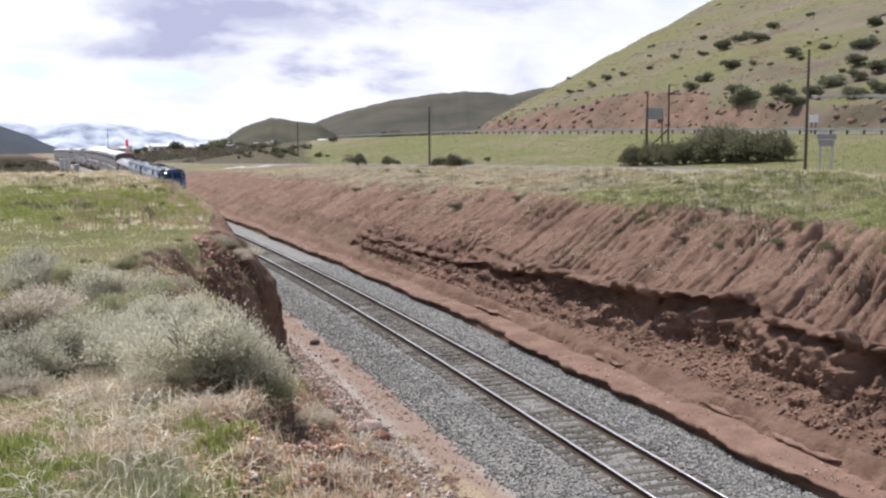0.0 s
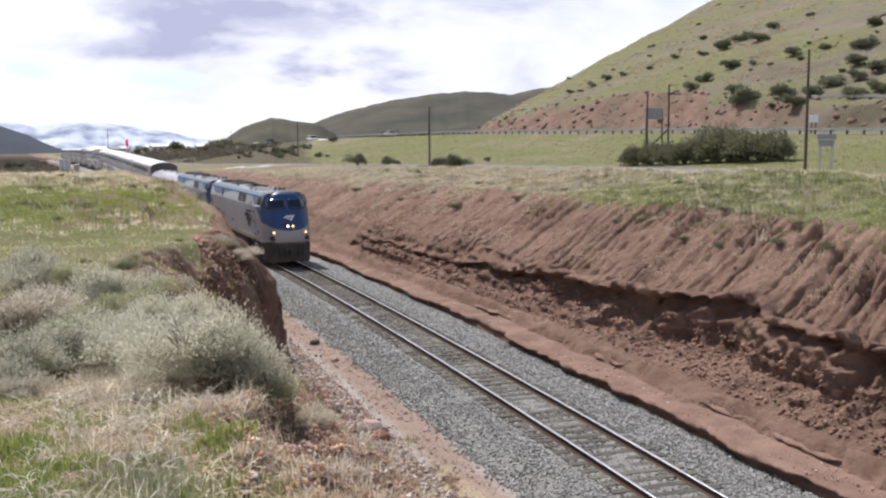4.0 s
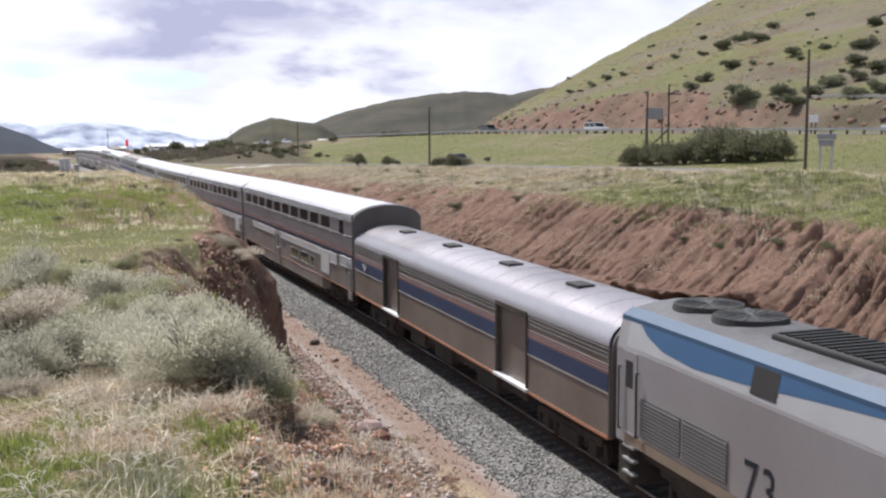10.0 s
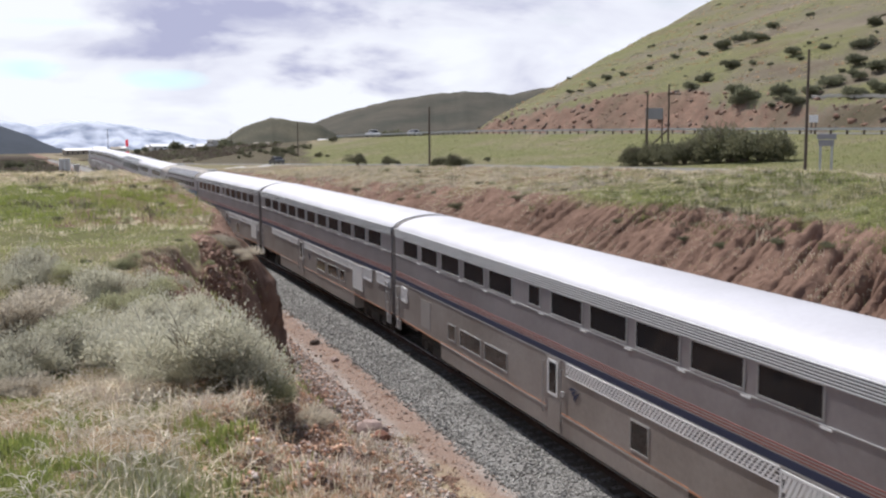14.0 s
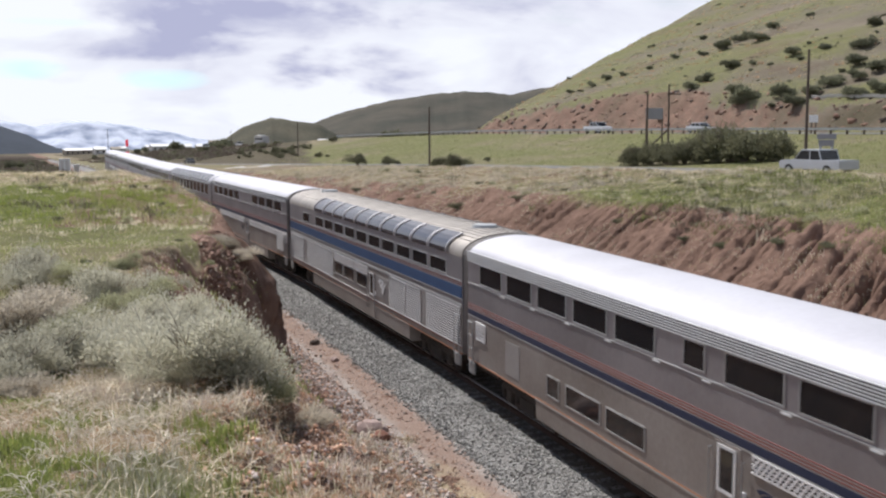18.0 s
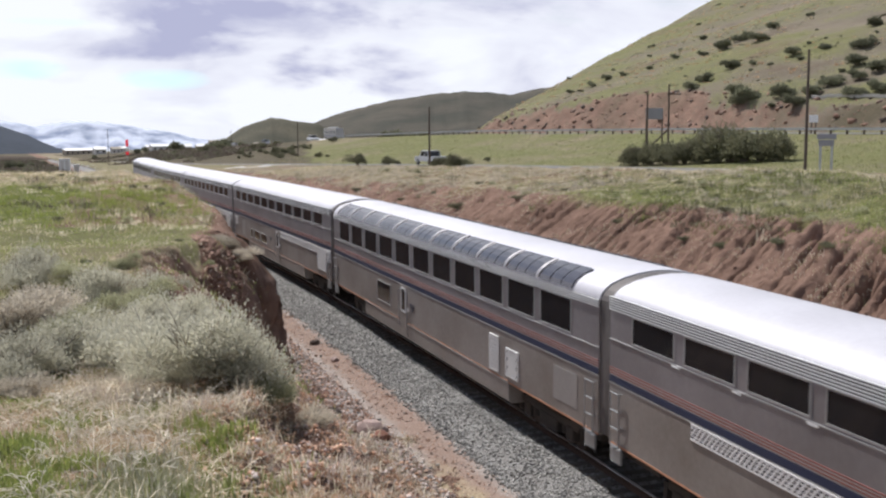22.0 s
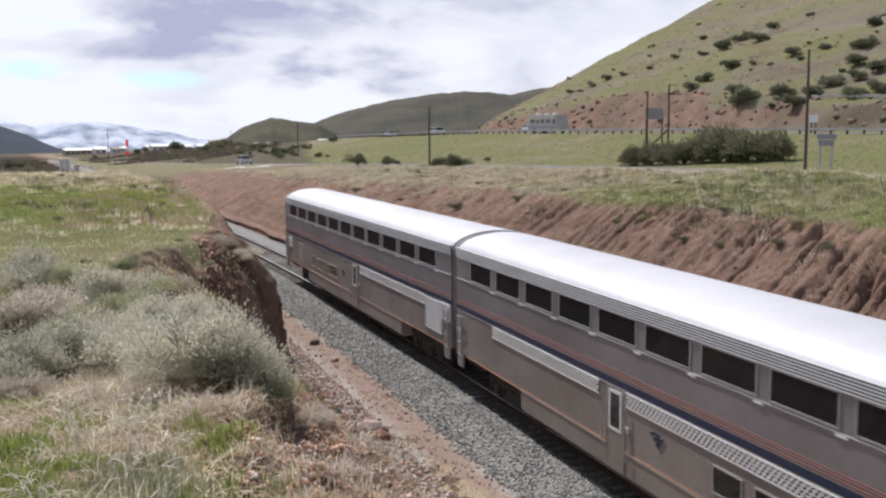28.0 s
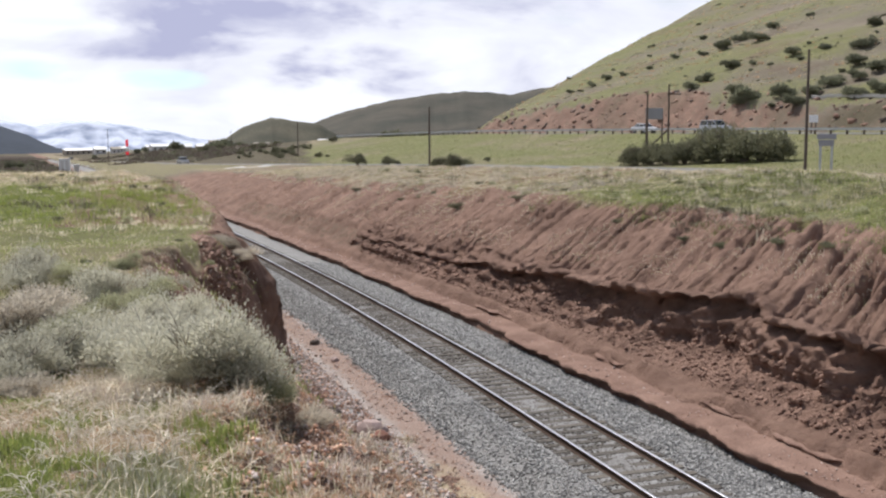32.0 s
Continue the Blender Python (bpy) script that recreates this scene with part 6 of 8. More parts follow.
    for k, digit in enumerate(number):
        lettering(digit, 1.18, th, pose(-W_ - 0.006, 4.95 - (k - (len(number) - 1) / 2) * 0.53, 1.9, 90, 0, -90) @ Matrix.Diagonal((0.78, 1, 1, 1)), M_SLATE)
    bm = bmesh.new()
    for k in range(3):
        a_, w = -0.22 + 0.11 * k, 0.085
        v = [bm.verts.new(on_nose(u, zz, 0.015)) for u, zz in ((a_, 2.83 - 0.07 * k), (a_ + w, 2.83 - 0.07 * k), (a_ + w + 0.1, 2.93), (0.24, 3.0), (a_ + 0.12, 2.98))]
        bm.faces.new(v)
    part("nose_emblem", bm, M_WHITE, th, "white emblem on the nose")
    # roof gear
    bm = bmesh.new()
    prism(bm, [(1.12, 4.275), (1.1, 4.29), (0.6, 4.39), (0, 4.42), (-0.6, 4.39), (-1.1, 4.29), (-1.12, 4.275)], -8.86, 10.2)
    part("roof_sheet", bm, M_GREYROOF, th, "sooty grey roof")
    bm = bmesh.new()
    for y in (7.5, 9.0):
        tube(bm, (0, y, 4.3), (0, y, 4.5), 0.8, 0.74, n=28)
    fan = part("roof_fan", bm, M_DARK, th, "black round radiator fans in the roof")
    bm = bmesh.new()
    for y in (7.5, 9.0):
        for k in range(8):
            c_, s_ = math.cos(k * math.pi / 8) * 0.7, math.sin(k * math.pi / 8) * 0.7
            tube(bm, (-c_, y - s_, 4.51), (c_, y + s_, 4.51), 0.014, n=4)
    part("fan_guard", bm, M_GREYGRILLE, fan)["kind"] = "stuff"
    for y0, y1, w, z1, mat, lab in ((2.9, 5.9, 0.68, 4.49, M_DARK, "black radiator hatch"), (-1.7, 0.5, 0.6, 4.46, M_DARK, "sooty raised roof hatch"), (-6.0, -3.2, 0.7, 4.435, M_GREYROOF, "grey roof hatch")):
        bm = bmesh.new()
        box(bm, -w, w, y0, y1, 4.3, z1, bev=0.05)
        rh = part("roof_hatch", bm, mat, th, lab)
        if mat is M_DARK:
            bm = bmesh.new()
            for y in np.arange(y0 + 0.15, y1 - 0.1, 0.22):
                box(bm, -w + 0.1, w - 0.1, y, y + 0.1, z1 - 0.01, z1 + 0.03)
            part("hatch_slats", bm, M_BLACK, rh)["kind"] = "stuff"
    for y in (-0.9, -0.3):
        bm = bmesh.new()
        tube(bm, (-0.1, y, 4.4), (-0.1, y, 4.6), 0.2, 0.18, n=10)
        part("exhaust_stack", bm, M_BLACK, th, "sooty exhaust stack")
    for x in (-0.28, 0.0, 0.26):
        bm = bmesh.new()
        tube(bm, (x, -7.25, 4.52), (x, -7.7, 4.53), 0.035, 0.09, n=8)
        tube(bm, (x, -7.3, 4.38), (x, -7.3, 4.52), 0.025, n=5)
        part("horn", bm, M_DARK, th)
    bm = bmesh.new()
    for y in (-2.9, -3.4, -4.6, 1.6):
        box(bm, -0.95, -0.87, y, y + 0.12, 4.26, 4.42)
        box(bm, 0.1, 0.17, y + 0.3, y + 0.4, 4.35, 4.5)
    part("roof_fittings", bm, M_BLACK, th)
    for y in (1.8, -2.7, -7.9):
        bm = bmesh.new()
        prism(bm, [(1.14, 4.262), (1.12, 4.30), (0.6, 4.402), (0, 4.432), (-0.6, 4.402), (-1.12, 4.30), (-1.14, 4.262)], y - 0.03, y + 0.03)
        part("roof_seam", bm, M_GREYGRILLE, th)
    # underside
    bm = bmesh.new()
    box(bm, -1.4, 1.4, -3.9, 3.6, 0.45, 1.31, bev=0.12)
    part("fuel_tank", bm, M_UNDER, th, "grimy fuel tank")
    bm = bmesh.new()
    box(bm, -1.2, 1.2, -9.3, 10.2, 1.0, 1.31)
    box(bm, -1.45, 1.45, 9.7, 10.28, 0.35, 1.3, bev=0.05)
    part("underframe", bm, M_UNDER, th)
    bm = bmesh.new()
    box(bm, -0.8, 0.8, 10.3, 10.42, 1.4, 3.5, bev=0.04)
    part("rear_gangway", bm, M_DARK, th)
    bm = bmesh.new()
    box(bm, -0.14, 0.14, 10.2, 10.55, 0.75, 1.0, bev=0.03)
    part("rear_coupler", bm, M_UNDER, th)
    for y in (-6.6, 6.6):
        truck(th, y, 2.9, 0.508, True)
    return th


M_EDGEBLUE = material("dusty_blue_roof_edge", (0.05, 0.1, 0.175), 0.5, grain=0.15)
M_WSHIELD = material("blue_tinted_windshield", (0.018, 0.028, 0.052), 0.1, 0.0, grain=0.1, spec=0.5)
M_SLATE = material("dark_slate_paint", (0.022, 0.026, 0.042), 0.5, grain=0.1)
M_PALE = material("pale_grey_band", (0.46, 0.465, 0.48), 0.45, 0.1, grain=0.08)
M_SILL = material("sill_grime", (0.33, 0.26, 0.2), 0.7, 0.1, grain=0.2)
M_GREYGRILLE = material("grey_grille_backing", (0.14, 0.14, 0.14), 0.7, grain=0.15)
TRAIN.append((locomotive("73", "silver and blue diesel locomotive with a raked blue nose"), -59.1))
TRAIN.append((locomotive("147", "leading silver and blue diesel locomotive, headlights lit"), -80.2))


# ---- plants and stones as arrays ----
def heights(x, y):
    return height(np.asarray(x, float), np.asarray(y, float))[0]


def seen(az, el, far=700.0):
    """The spot on the ground at a bearing and elevation (degrees) from the bank's top."""
    d = np.concatenate([np.arange(4, 60, 0.1), np.arange(60, far, 0.5)])
    a, e = radians(az), radians(el)
    x, y, z = d * math.sin(a), d * math.cos(a), EYE[2] + d * math.tan(e)
    g = heights(x, y)
    k = np.argmax(g >= z)
    if g[k] < z[k]:
        k = len(d) - 1
    return Vector((x[k], y[k], g[k])), d[k]


def blades(name, x, y, hgt, count, width, lean, mats, seed, label, cat, spread=0.08, pick=None, flat=0.1):
    """Tufts of grass: each tuft a few bent blades. One object of kind stuff."""
    rng = np.random.RandomState(seed)
    z = heights(x, y)
    n = len(x) * count
    px, py, pz, ph = (np.repeat(v, count) for v in (x, y, z, hgt))
    px = px + rng.normal(0, spread, n); py = py + rng.normal(0, spread, n)
    ph = ph * rng.uniform(0.5, 1.15, n)
    a = rng.uniform(0, 2 * np.pi, n)
    ln = rng.uniform(flat, 1, n) * lean
    dx, dy = np.cos(a) * ln * ph, np.sin(a) * ln * ph
    wx, wy = -np.sin(a) * width * 0.5, np.cos(a) * width * 0.5
    up = ph * np.sqrt(np.maximum(0.05, 1 - np.minimum(ln, 0.95) ** 2))
    V = np.zeros((n, 5, 3))
    V[:, 0] = np.stack([px - wx, py - wy, pz - 0.03], -1)
    V[:, 1] = np.stack([px + wx, py + wy, pz - 0.03], -1)
    V[:, 2] = np.stack([px + dx * 0.4 - wx * 0.8, py + dy * 0.4 - wy * 0.8, pz + up * 0.62], -1)
    V[:, 3] = np.stack([px + dx * 0.4 + wx * 0.8, py + dy * 0.4 + wy * 0.8, pz + up * 0.62], -1)
    V[:, 4] = np.stack([px + dx, py + dy, pz + up], -1)
    b = np.arange(n)[:, None] * 5
    F = np.concatenate([b + np.array([[0, 1, 3]]), b + np.array([[0, 3, 2]]), b + np.array([[2, 3, 4]])], 1).reshape(-1, 3)
    mi = np.repeat(rng.randint(0, len(mats), len(x)) if pick is None else pick, count * 3)
    ob = mesh_object(name, V.reshape(-1, 3), F, mats, mat_index=mi)
    return tagged(ob, label, cat, kind="stuff")


OCT = np.array([[1, 0, 0], [-1, 0, 0], [0, 1, 0], [0, -1, 0], [0, 0, 1], [0, 0, -1]], float)
OCTF = np.array([[0, 2, 4], [2, 1, 4], [1, 3, 4], [3, 0, 4], [2, 0, 5], [1, 2, 5], [3, 1, 5], [0, 3, 5]])


def stones(name, x, y, z, size, mats, seed, label, cat, squash=0.7):
    rng = np.random.RandomState(seed)
    n = len(x)
    V = OCT[None] * rng.uniform(0.6, 1.35, (n, 6, 1)) * size[:, None, None] + rng.normal(0, 0.16, (n, 6, 3)) * size[:, None, None]
    a = rng.uniform(0, 2 * np.pi, n)
    c, s = np.cos(a)[:, None], np.sin(a)[:, None]
    t = rng.uniform(-0.7, 0.7, n)
    ct, st = np.cos(t)[:, None], np.sin(t)[:, None]
    Y, Z = V[:, :, 1] * ct - V[:, :, 2] * st, (V[:, :, 1] * st + V[:, :, 2] * ct) * squash
    X = V[:, :, 0]
    V = np.stack([X * c - Y * s + x[:, None], X * s + Y * c + y[:, None], Z + z[:, None]], -1)
    F = (np.arange(n)[:, None, None] * 6 + OCTF[None]).reshape(-1, 3)
    ob = mesh_object(name, V.reshape(-1, 3), F, mats, mat_index=np.repeat(rng.randint(0, len(mats), n), 8))
    return tagged(ob, label, cat, kind="stuff")


M_STRAW = leaf_material("dry_straw", (0.56, 0.475, 0.345), (0.86, 0.775, 0.62), thin=0.45)
M_TURF = leaf_material("spring_turf", (0.2, 0.24, 0.075), (0.36, 0.385, 0.15), thin=0.45)
M_MEADOW = leaf_material("meadow_blades", (0.13, 0.155, 0.05), (0.25, 0.265, 0.11), thin=0.4)
M_LUSH = leaf_material("lush_green", (0.19, 0.24, 0.065), (0.33, 0.35, 0.11), thin=0.4)
M_OLIVE = leaf_material("olive_grass", (0.33, 0.305, 0.175), (0.52, 0.465, 0.29), thin=0.4)
M_RUST = leaf_material("rusty_grass", (0.42, 0.26, 0.155), (0.6, 0.42, 0.27), thin=0.3)
M_SAGE = leaf_material("sage_leaf", (0.44, 0.425, 0.335), (0.61, 0.585, 0.475), thin=0.52)
M_SAGE_GREEN = leaf_material("green_sage_leaf", (0.3, 0.305, 0.185), (0.54, 0.525, 0.35), thin=0.48)
M_SAGE_DRY = leaf_material("dry_sage_leaf", (0.42, 0.37, 0.3), (0.66, 0.6, 0.5), thin=0.42)
M_TWIG = material("grey_twig_bark", (0.24, 0.2, 0.165), 0.9, grain=0.2)
M_JUNIPER = leaf_material("juniper_leaf", (0.14, 0.148, 0.098), (0.26, 0.26, 0.175), thin=0.25)
M_SHRUB = leaf_material("shrub_leaf", (0.125, 0.13, 0.08), (0.25, 0.24, 0.155), thin=0.25)
M_CLOD = leaf_material("red_clods", (0.13, 0.074, 0.055), (0.31, 0.195, 0.145))
M_PEBBLE = leaf_material("pink_gravel", (0.26, 0.2, 0.178), (0.64, 0.54, 0.49))
M_SOIL = leaf_material("orange_soil_crumbs", (0.38, 0.21, 0.14), (0.68, 0.45, 0.32))
M_PINKROCK = material("pale_pink_stone", (0.4, 0.3, 0.27), 0.9, grain=0.2, scale=10, bump=0.02)
M_REDROCK = material("red_sandstone", (0.2, 0.085, 0.06), 0.9, grain=0.3, scale=9, bump=0.02, second=(0.26, 0.13, 0.09))


M_UMBER = leaf_material("umber_brush", (0.125, 0.1, 0.082), (0.22, 0.178, 0.148), thin=0.2)
M_DUSTY = leaf_material("dusty_pink_litter", (0.46, 0.37, 0.31), (0.7, 0.6, 0.52), thin=0.3)
M_BLEACHED = leaf_material("bleached_twigs", (0.62, 0.54, 0.42), (0.88, 0.82, 0.7))


def grass_all():
    rng = np.random.RandomState(11)

    def fan(n, d0, d1, a0, a1, p=1.2):
        d = d0 + (d1 - d0) * rng.rand(n) ** p
        az = np.radians(rng.uniform(a0, a1, n))
        return d * np.sin(az), d * np.cos(az)
    # foreground: matted straw, low green patches, rusty weeds on bare soil
    x, y = fan(26000, 4.2, 17, -9, 13)
    o = x - line_x(y)
    patch = fbm(x * 0.9 + 3, y * 0.9, 3)
    edge = o + 0.6 * fbm(x * 0.9, y * 0.9 + 5, 2)
    keep = (patch > -0.25) & ((edge < -11.3) | (rng.rand(len(x)) < 0.04))
    blades("dry_grass", x[keep], y[keep], 0.02 + 0.07 * rng.rand(keep.sum()) ** 1.5, 6, 0.006, 2.6, [M_STRAW, M_RUST, M_OLIVE, M_RUST, M_DUSTY], 1, "matted pale dry grass on the near bank", "grass", 0.07, flat=0.35)
    keep = (patch < -0.02) & (edge < -11.6) & (rng.rand(len(x)) < 0.5)
    blades("green_grass", x[keep], y[keep], 0.02 + 0.045 * rng.rand(keep.sum()), 9, 0.008, 1.6, [M_TURF, M_OLIVE, M_TURF, M_LUSH], 2, "short green spring grass on the near bank", "grass", 0.06)
    x, y = fan(7000, 4.5, 15, 0.5, 20)
    keep = fbm(x * 1.6, y * 1.6, 2) > 0.05
    blades("rusty_grass", x[keep], y[keep], 0.03 + 0.07 * rng.rand(keep.sum()), 5, 0.007, 1.7, [M_RUST, M_STRAW, M_RUST, M_DUSTY], 3, "rust-coloured dry weeds on red soil", "grass", 0.06)

    def patches(name, label, spots, hgt, width, lean, mats, seed):
        """Leafy low patches: spots of (bearing, elevation, radius, tufts)."""
        xs, ys = [], []
        for az, el, r, k in spots:
            p, _ = seen(az, el)
            xs.append(p.x + rng.normal(0, r, k)); ys.append(p.y + rng.normal(0, r * 1.3, k))
        xs, ys = np.concatenate(xs), np.concatenate(ys)
        blades(name, xs, ys, hgt * (0.4 + 0.8 * rng.rand(len(xs))), 10, width, lean, mats, seed, label, "grass", 0.04)
    patches("lush_grass", "lush bright green grass clump", [(-5.6, -16.6, 0.14, 150), (-6.2, -18.2, 0.16, 170), (-5.0, -18.9, 0.12, 90), (-3.2, -15.6, 0.1, 50), (4.9, -16.8, 0.11, 90), (3.6, -16.4, 0.07, 40), (-2.9, -17.6, 0.08, 50)], 0.1, 0.009, 1.1, [M_LUSH, M_TURF, M_LUSH], 4)
    patches("green_clump", "grey-green herb clump on the bank", [(-0.2, -19.2, 0.13, 130), (1.4, -19.6, 0.13, 130), (0.5, -18.3, 0.1, 70), (2.6, -20.0, 0.1, 70), (-3.4, -19.8, 0.1, 60)], 0.12, 0.009, 1.0, [M_SAGE_GREEN, M_TURF, M_SAGE, M_OLIVE], 14)
    patches("straw_clump", "bleached straw clump between the bushes", [(-1.6, -12.4, 0.16, 90), (-0.4, -13.4, 0.2, 110), (0.6, -14.4, 0.16, 90), (-2.2, -14.2, 0.14, 60), (6.0, -15.2, 0.12, 50), (2.9, -15.4, 0.16, 80), (8.2, -16.0, 0.15, 60), (14.5, -18.6, 0.25, 70), (16.5, -19.0, 0.25, 80), (12.4, -17.6, 0.3, 90), (13.6, -19.4, 0.3, 110), (15.4, -17.4, 0.25, 80), (11.2, -19.6, 0.25, 60)], 0.15, 0.007, 2.0, [M_STRAW, M_STRAW, M_DUSTY], 16)
    x, y = fan(900, 4.8, 10.5, -6, 6.0)
    keep = fbm(x * 1.3 + 8, y * 1.3, 2) > -0.1
    blades("straw_stalks", x[keep], y[keep], 0.08 + 0.14 * rng.rand(keep.sum()) ** 1.5, 3, 0.007, 3.5, [M_STRAW], 5, "long fallen stalks of bleached straw", "grass", 0.15, flat=0.5)
    x, y = fan(900, 20.5, 29, 13.5, 20)
    keep = (fbm(x * 0.9, y * 0.9, 2) > 0) & (x - line_x(y) < -4.1)
    blades("floor_straw", x[keep], y[keep], 0.06 + 0.14 * rng.rand(keep.sum()), 8, 0.012, 1.6, [M_STRAW, M_OLIVE], 15, "straw tufts among gravel beside the track", "grass", 0.1)
    # the near bank farther on
    n = 26000
    y = 15 + 70 * rng.rand(n) ** 1.2
    x = line_x(y) - 7.3 - 22 * rng.rand(n) ** 1.1
    lush = np.exp(-((y - 47) / 9) ** 2) * (x < line_x(y) - 9.5 + 1.5 * fbm(x * 0.3, y * 0.3))
    dry = smooth(58, 66, y)
    pick = np.where(rng.rand(n) < lush, 0, np.where(rng.rand(n) < 0.35 + 0.45 * dry, 1, 2))
    blades("bank_grass", x, y, 0.05 + 0.15 * rng.rand(n) * (0.6 + 0.4 * lush), 5, 0.014, 1.2, [M_LUSH, M_STRAW, M_TURF], 6, "grass and dry weeds along the near bank", "grass", 0.16, pick=pick)
    # the brow of the far bank
    n = 34000
    y = 12 + 125 * rng.rand(n) ** 1.1
    o = 11.2 + 13.5 * rng.rand(n)
    x = line_x(y) + o
    nz = fbm(x * 0.25, y * 0.25, 3)
    keep = nz + (o - 12.4) * 0.22 > -0.05
    x, y, o, nz = x[keep], y[keep], o[keep], nz[keep]
    g = rng.rand(len(x)) < np.clip(0.95 - 0.026 * (y - 28) + 0.9 * nz, 0.08, 0.85) * (o < 21.5)
    pick = np.where(g, np.where(nz > 0, 0, 2), np.where(rng.rand(len(x)) < 0.6, 1, 2))
    blades("brow_grass", x, y, 0.06 + 0.17 * rng.rand(len(x)) * (1 + 0.8 * nz), 5, 0.02, 1.2, [M_TURF, M_STRAW, M_OLIVE], 7, "patchy green and straw grass above the cutting", "grass", 0.2, pick=pick)
    # bunch grass in clumps along the brow
    n = 5200
    y = 14 + 105 * rng.rand(n); o = 10.8 + 10.5 * rng.rand(n) ** 0.9
    x = line_x(y) + o
    nz = fbm(x * 0.3 + 20, y * 0.3, 3)
    keep = nz > -0.22
    x, y, o, nz = x[keep], y[keep], o[keep], nz[keep]
    g = rng.rand(len(x)) < np.clip(1.0 - 0.022 * (y - 24), 0.1, 0.85)
    pick = np.where(g, np.where(rng.rand(len(x)) < 0.6, 0, 2), np.where(rng.rand(len(x)) < 0.65, 1, 3))
    blades("bunch_grass", x, y, 0.14 + 0.32 * rng.rand(len(x)) ** 2, 22, 0.022, 1.1, [M_MEADOW, M_STRAW, M_SHRUB, M_SAGE_DRY], 17, "clumps of bunch grass above the cutting", "grass", 0.16, pick=pick)
    # clumps on the near bank's far part
    n = 2600
    y = 36 + 64 * rng.rand(n); x = line_x(y) - 8 - 16 * rng.rand(n)
    pick = np.where(rng.rand(n) < np.exp(-((y - 47) / 9) ** 2), 0, 1 + (rng.rand(n) < 0.5))
    blades("bank_clumps", x, y, 0.14 + 0.25 * rng.rand(n) ** 2, 24, 0.02, 1.1, [M_LUSH, M_STRAW, M_OLIVE], 18, "tall grass clumps on the near bank", "grass", 0.15, pick=pick)
    n = 900
    y = 40 + 26 * rng.rand(n); x = line_x(y) - 7.4 - 13 * rng.rand(n)
    keep = fbm(x * 0.35 + 6, y * 0.35, 2) > 0.12
    blades("dark_weeds", x[keep], y[keep], 0.12 + 0.3 * rng.rand(keep.sum()) ** 2, 20, 0.03, 1.2, [M_SHRUB, M_SAGE_GREEN, M_UMBER], 24, "dark weeds among the bank's green grass", "weeds", 0.22)
    # sparse weeds on the face of the cutting
    n = 9000
    y = 14 + 80 * rng.rand(n); o = 7.3 + 5.4 * rng.rand(n) ** 0.8
    x = line_x(y) + o
    keep = fbm(x * 0.5 + 9, y * 0.5, 2) > 0.08
    blades("face_weeds", x[keep], y[keep], 0.06 + 0.12 * rng.rand(keep.sum()), 5, 0.016, 1.3, [M_STRAW, M_OLIVE, M_SAGE_DRY], 8, "sparse dry weeds on the red slope", "weeds", 0.12)
    # low scrub over the hill
    n = 9000
    al = rng.uniform(-160, 330, n); q = 20 + 150 * rng.rand(n)
    x, y = HW_P[0] + al * HW_DIR[0] + q * HW_DIR[1], HW_P[1] + al * HW_DIR[1] - q * HW_DIR[0]
    keep = fbm(x * 0.05 + 4, y * 0.05, 3) > -0.15
    blades("hill_scrub", x[keep], y[keep], 0.2 + 0.35 * rng.rand(keep.sum()) ** 2, 12, 0.14, 1.0, [M_SHRUB, M_OLIVE, M_RUST, M_OLIVE], 19, "low scrub and grass clumps over the hillside", "scrub", 0.35)
    # dark brush over the valley floor
    x, y = fan(12000, 205, 520, -11, 8.5, 1.0)
    keep = (fbm(x * 0.03 + 2, y * 0.03, 3) > -0.12) & ((x < line_x(y) - 9) | (y > 300)) & (np.abs(across(FR_P, FR_DIR, x, y)[0]) > 6) & (np.abs(x - line_x(y)) > 7)
    blades("valley_brush", x[keep], y[keep], 0.25 + 0.8 * rng.rand(keep.sum()) ** 2, 9, 0.4, 1.0, [M_UMBER, M_UMBER, M_SHRUB], 23, "dark brown brush over the valley floor", "scrub", 0.8)
    # the meadow
    n = 14000
    al = rng.uniform(-60, 150, n); q = 5.5 + 60 * rng.rand(n)
    x, y = FR_P[0] + al * FR_DIR[0] + q * FR_DIR[1], FR_P[1] + al * FR_DIR[1] - q * FR_DIR[0]
    keep = across(HW_P, HW_DIR, x, y)[0] < -9
    blades("meadow_grass", x[keep], y[keep], 0.08 + 0.16 * rng.rand(keep.sum()), 4, 0.06, 1.2, [M_MEADOW, M_OLIVE, M_MEADOW], 9, "green spring meadow between two roads", "grass", 0.6)


grass_all()


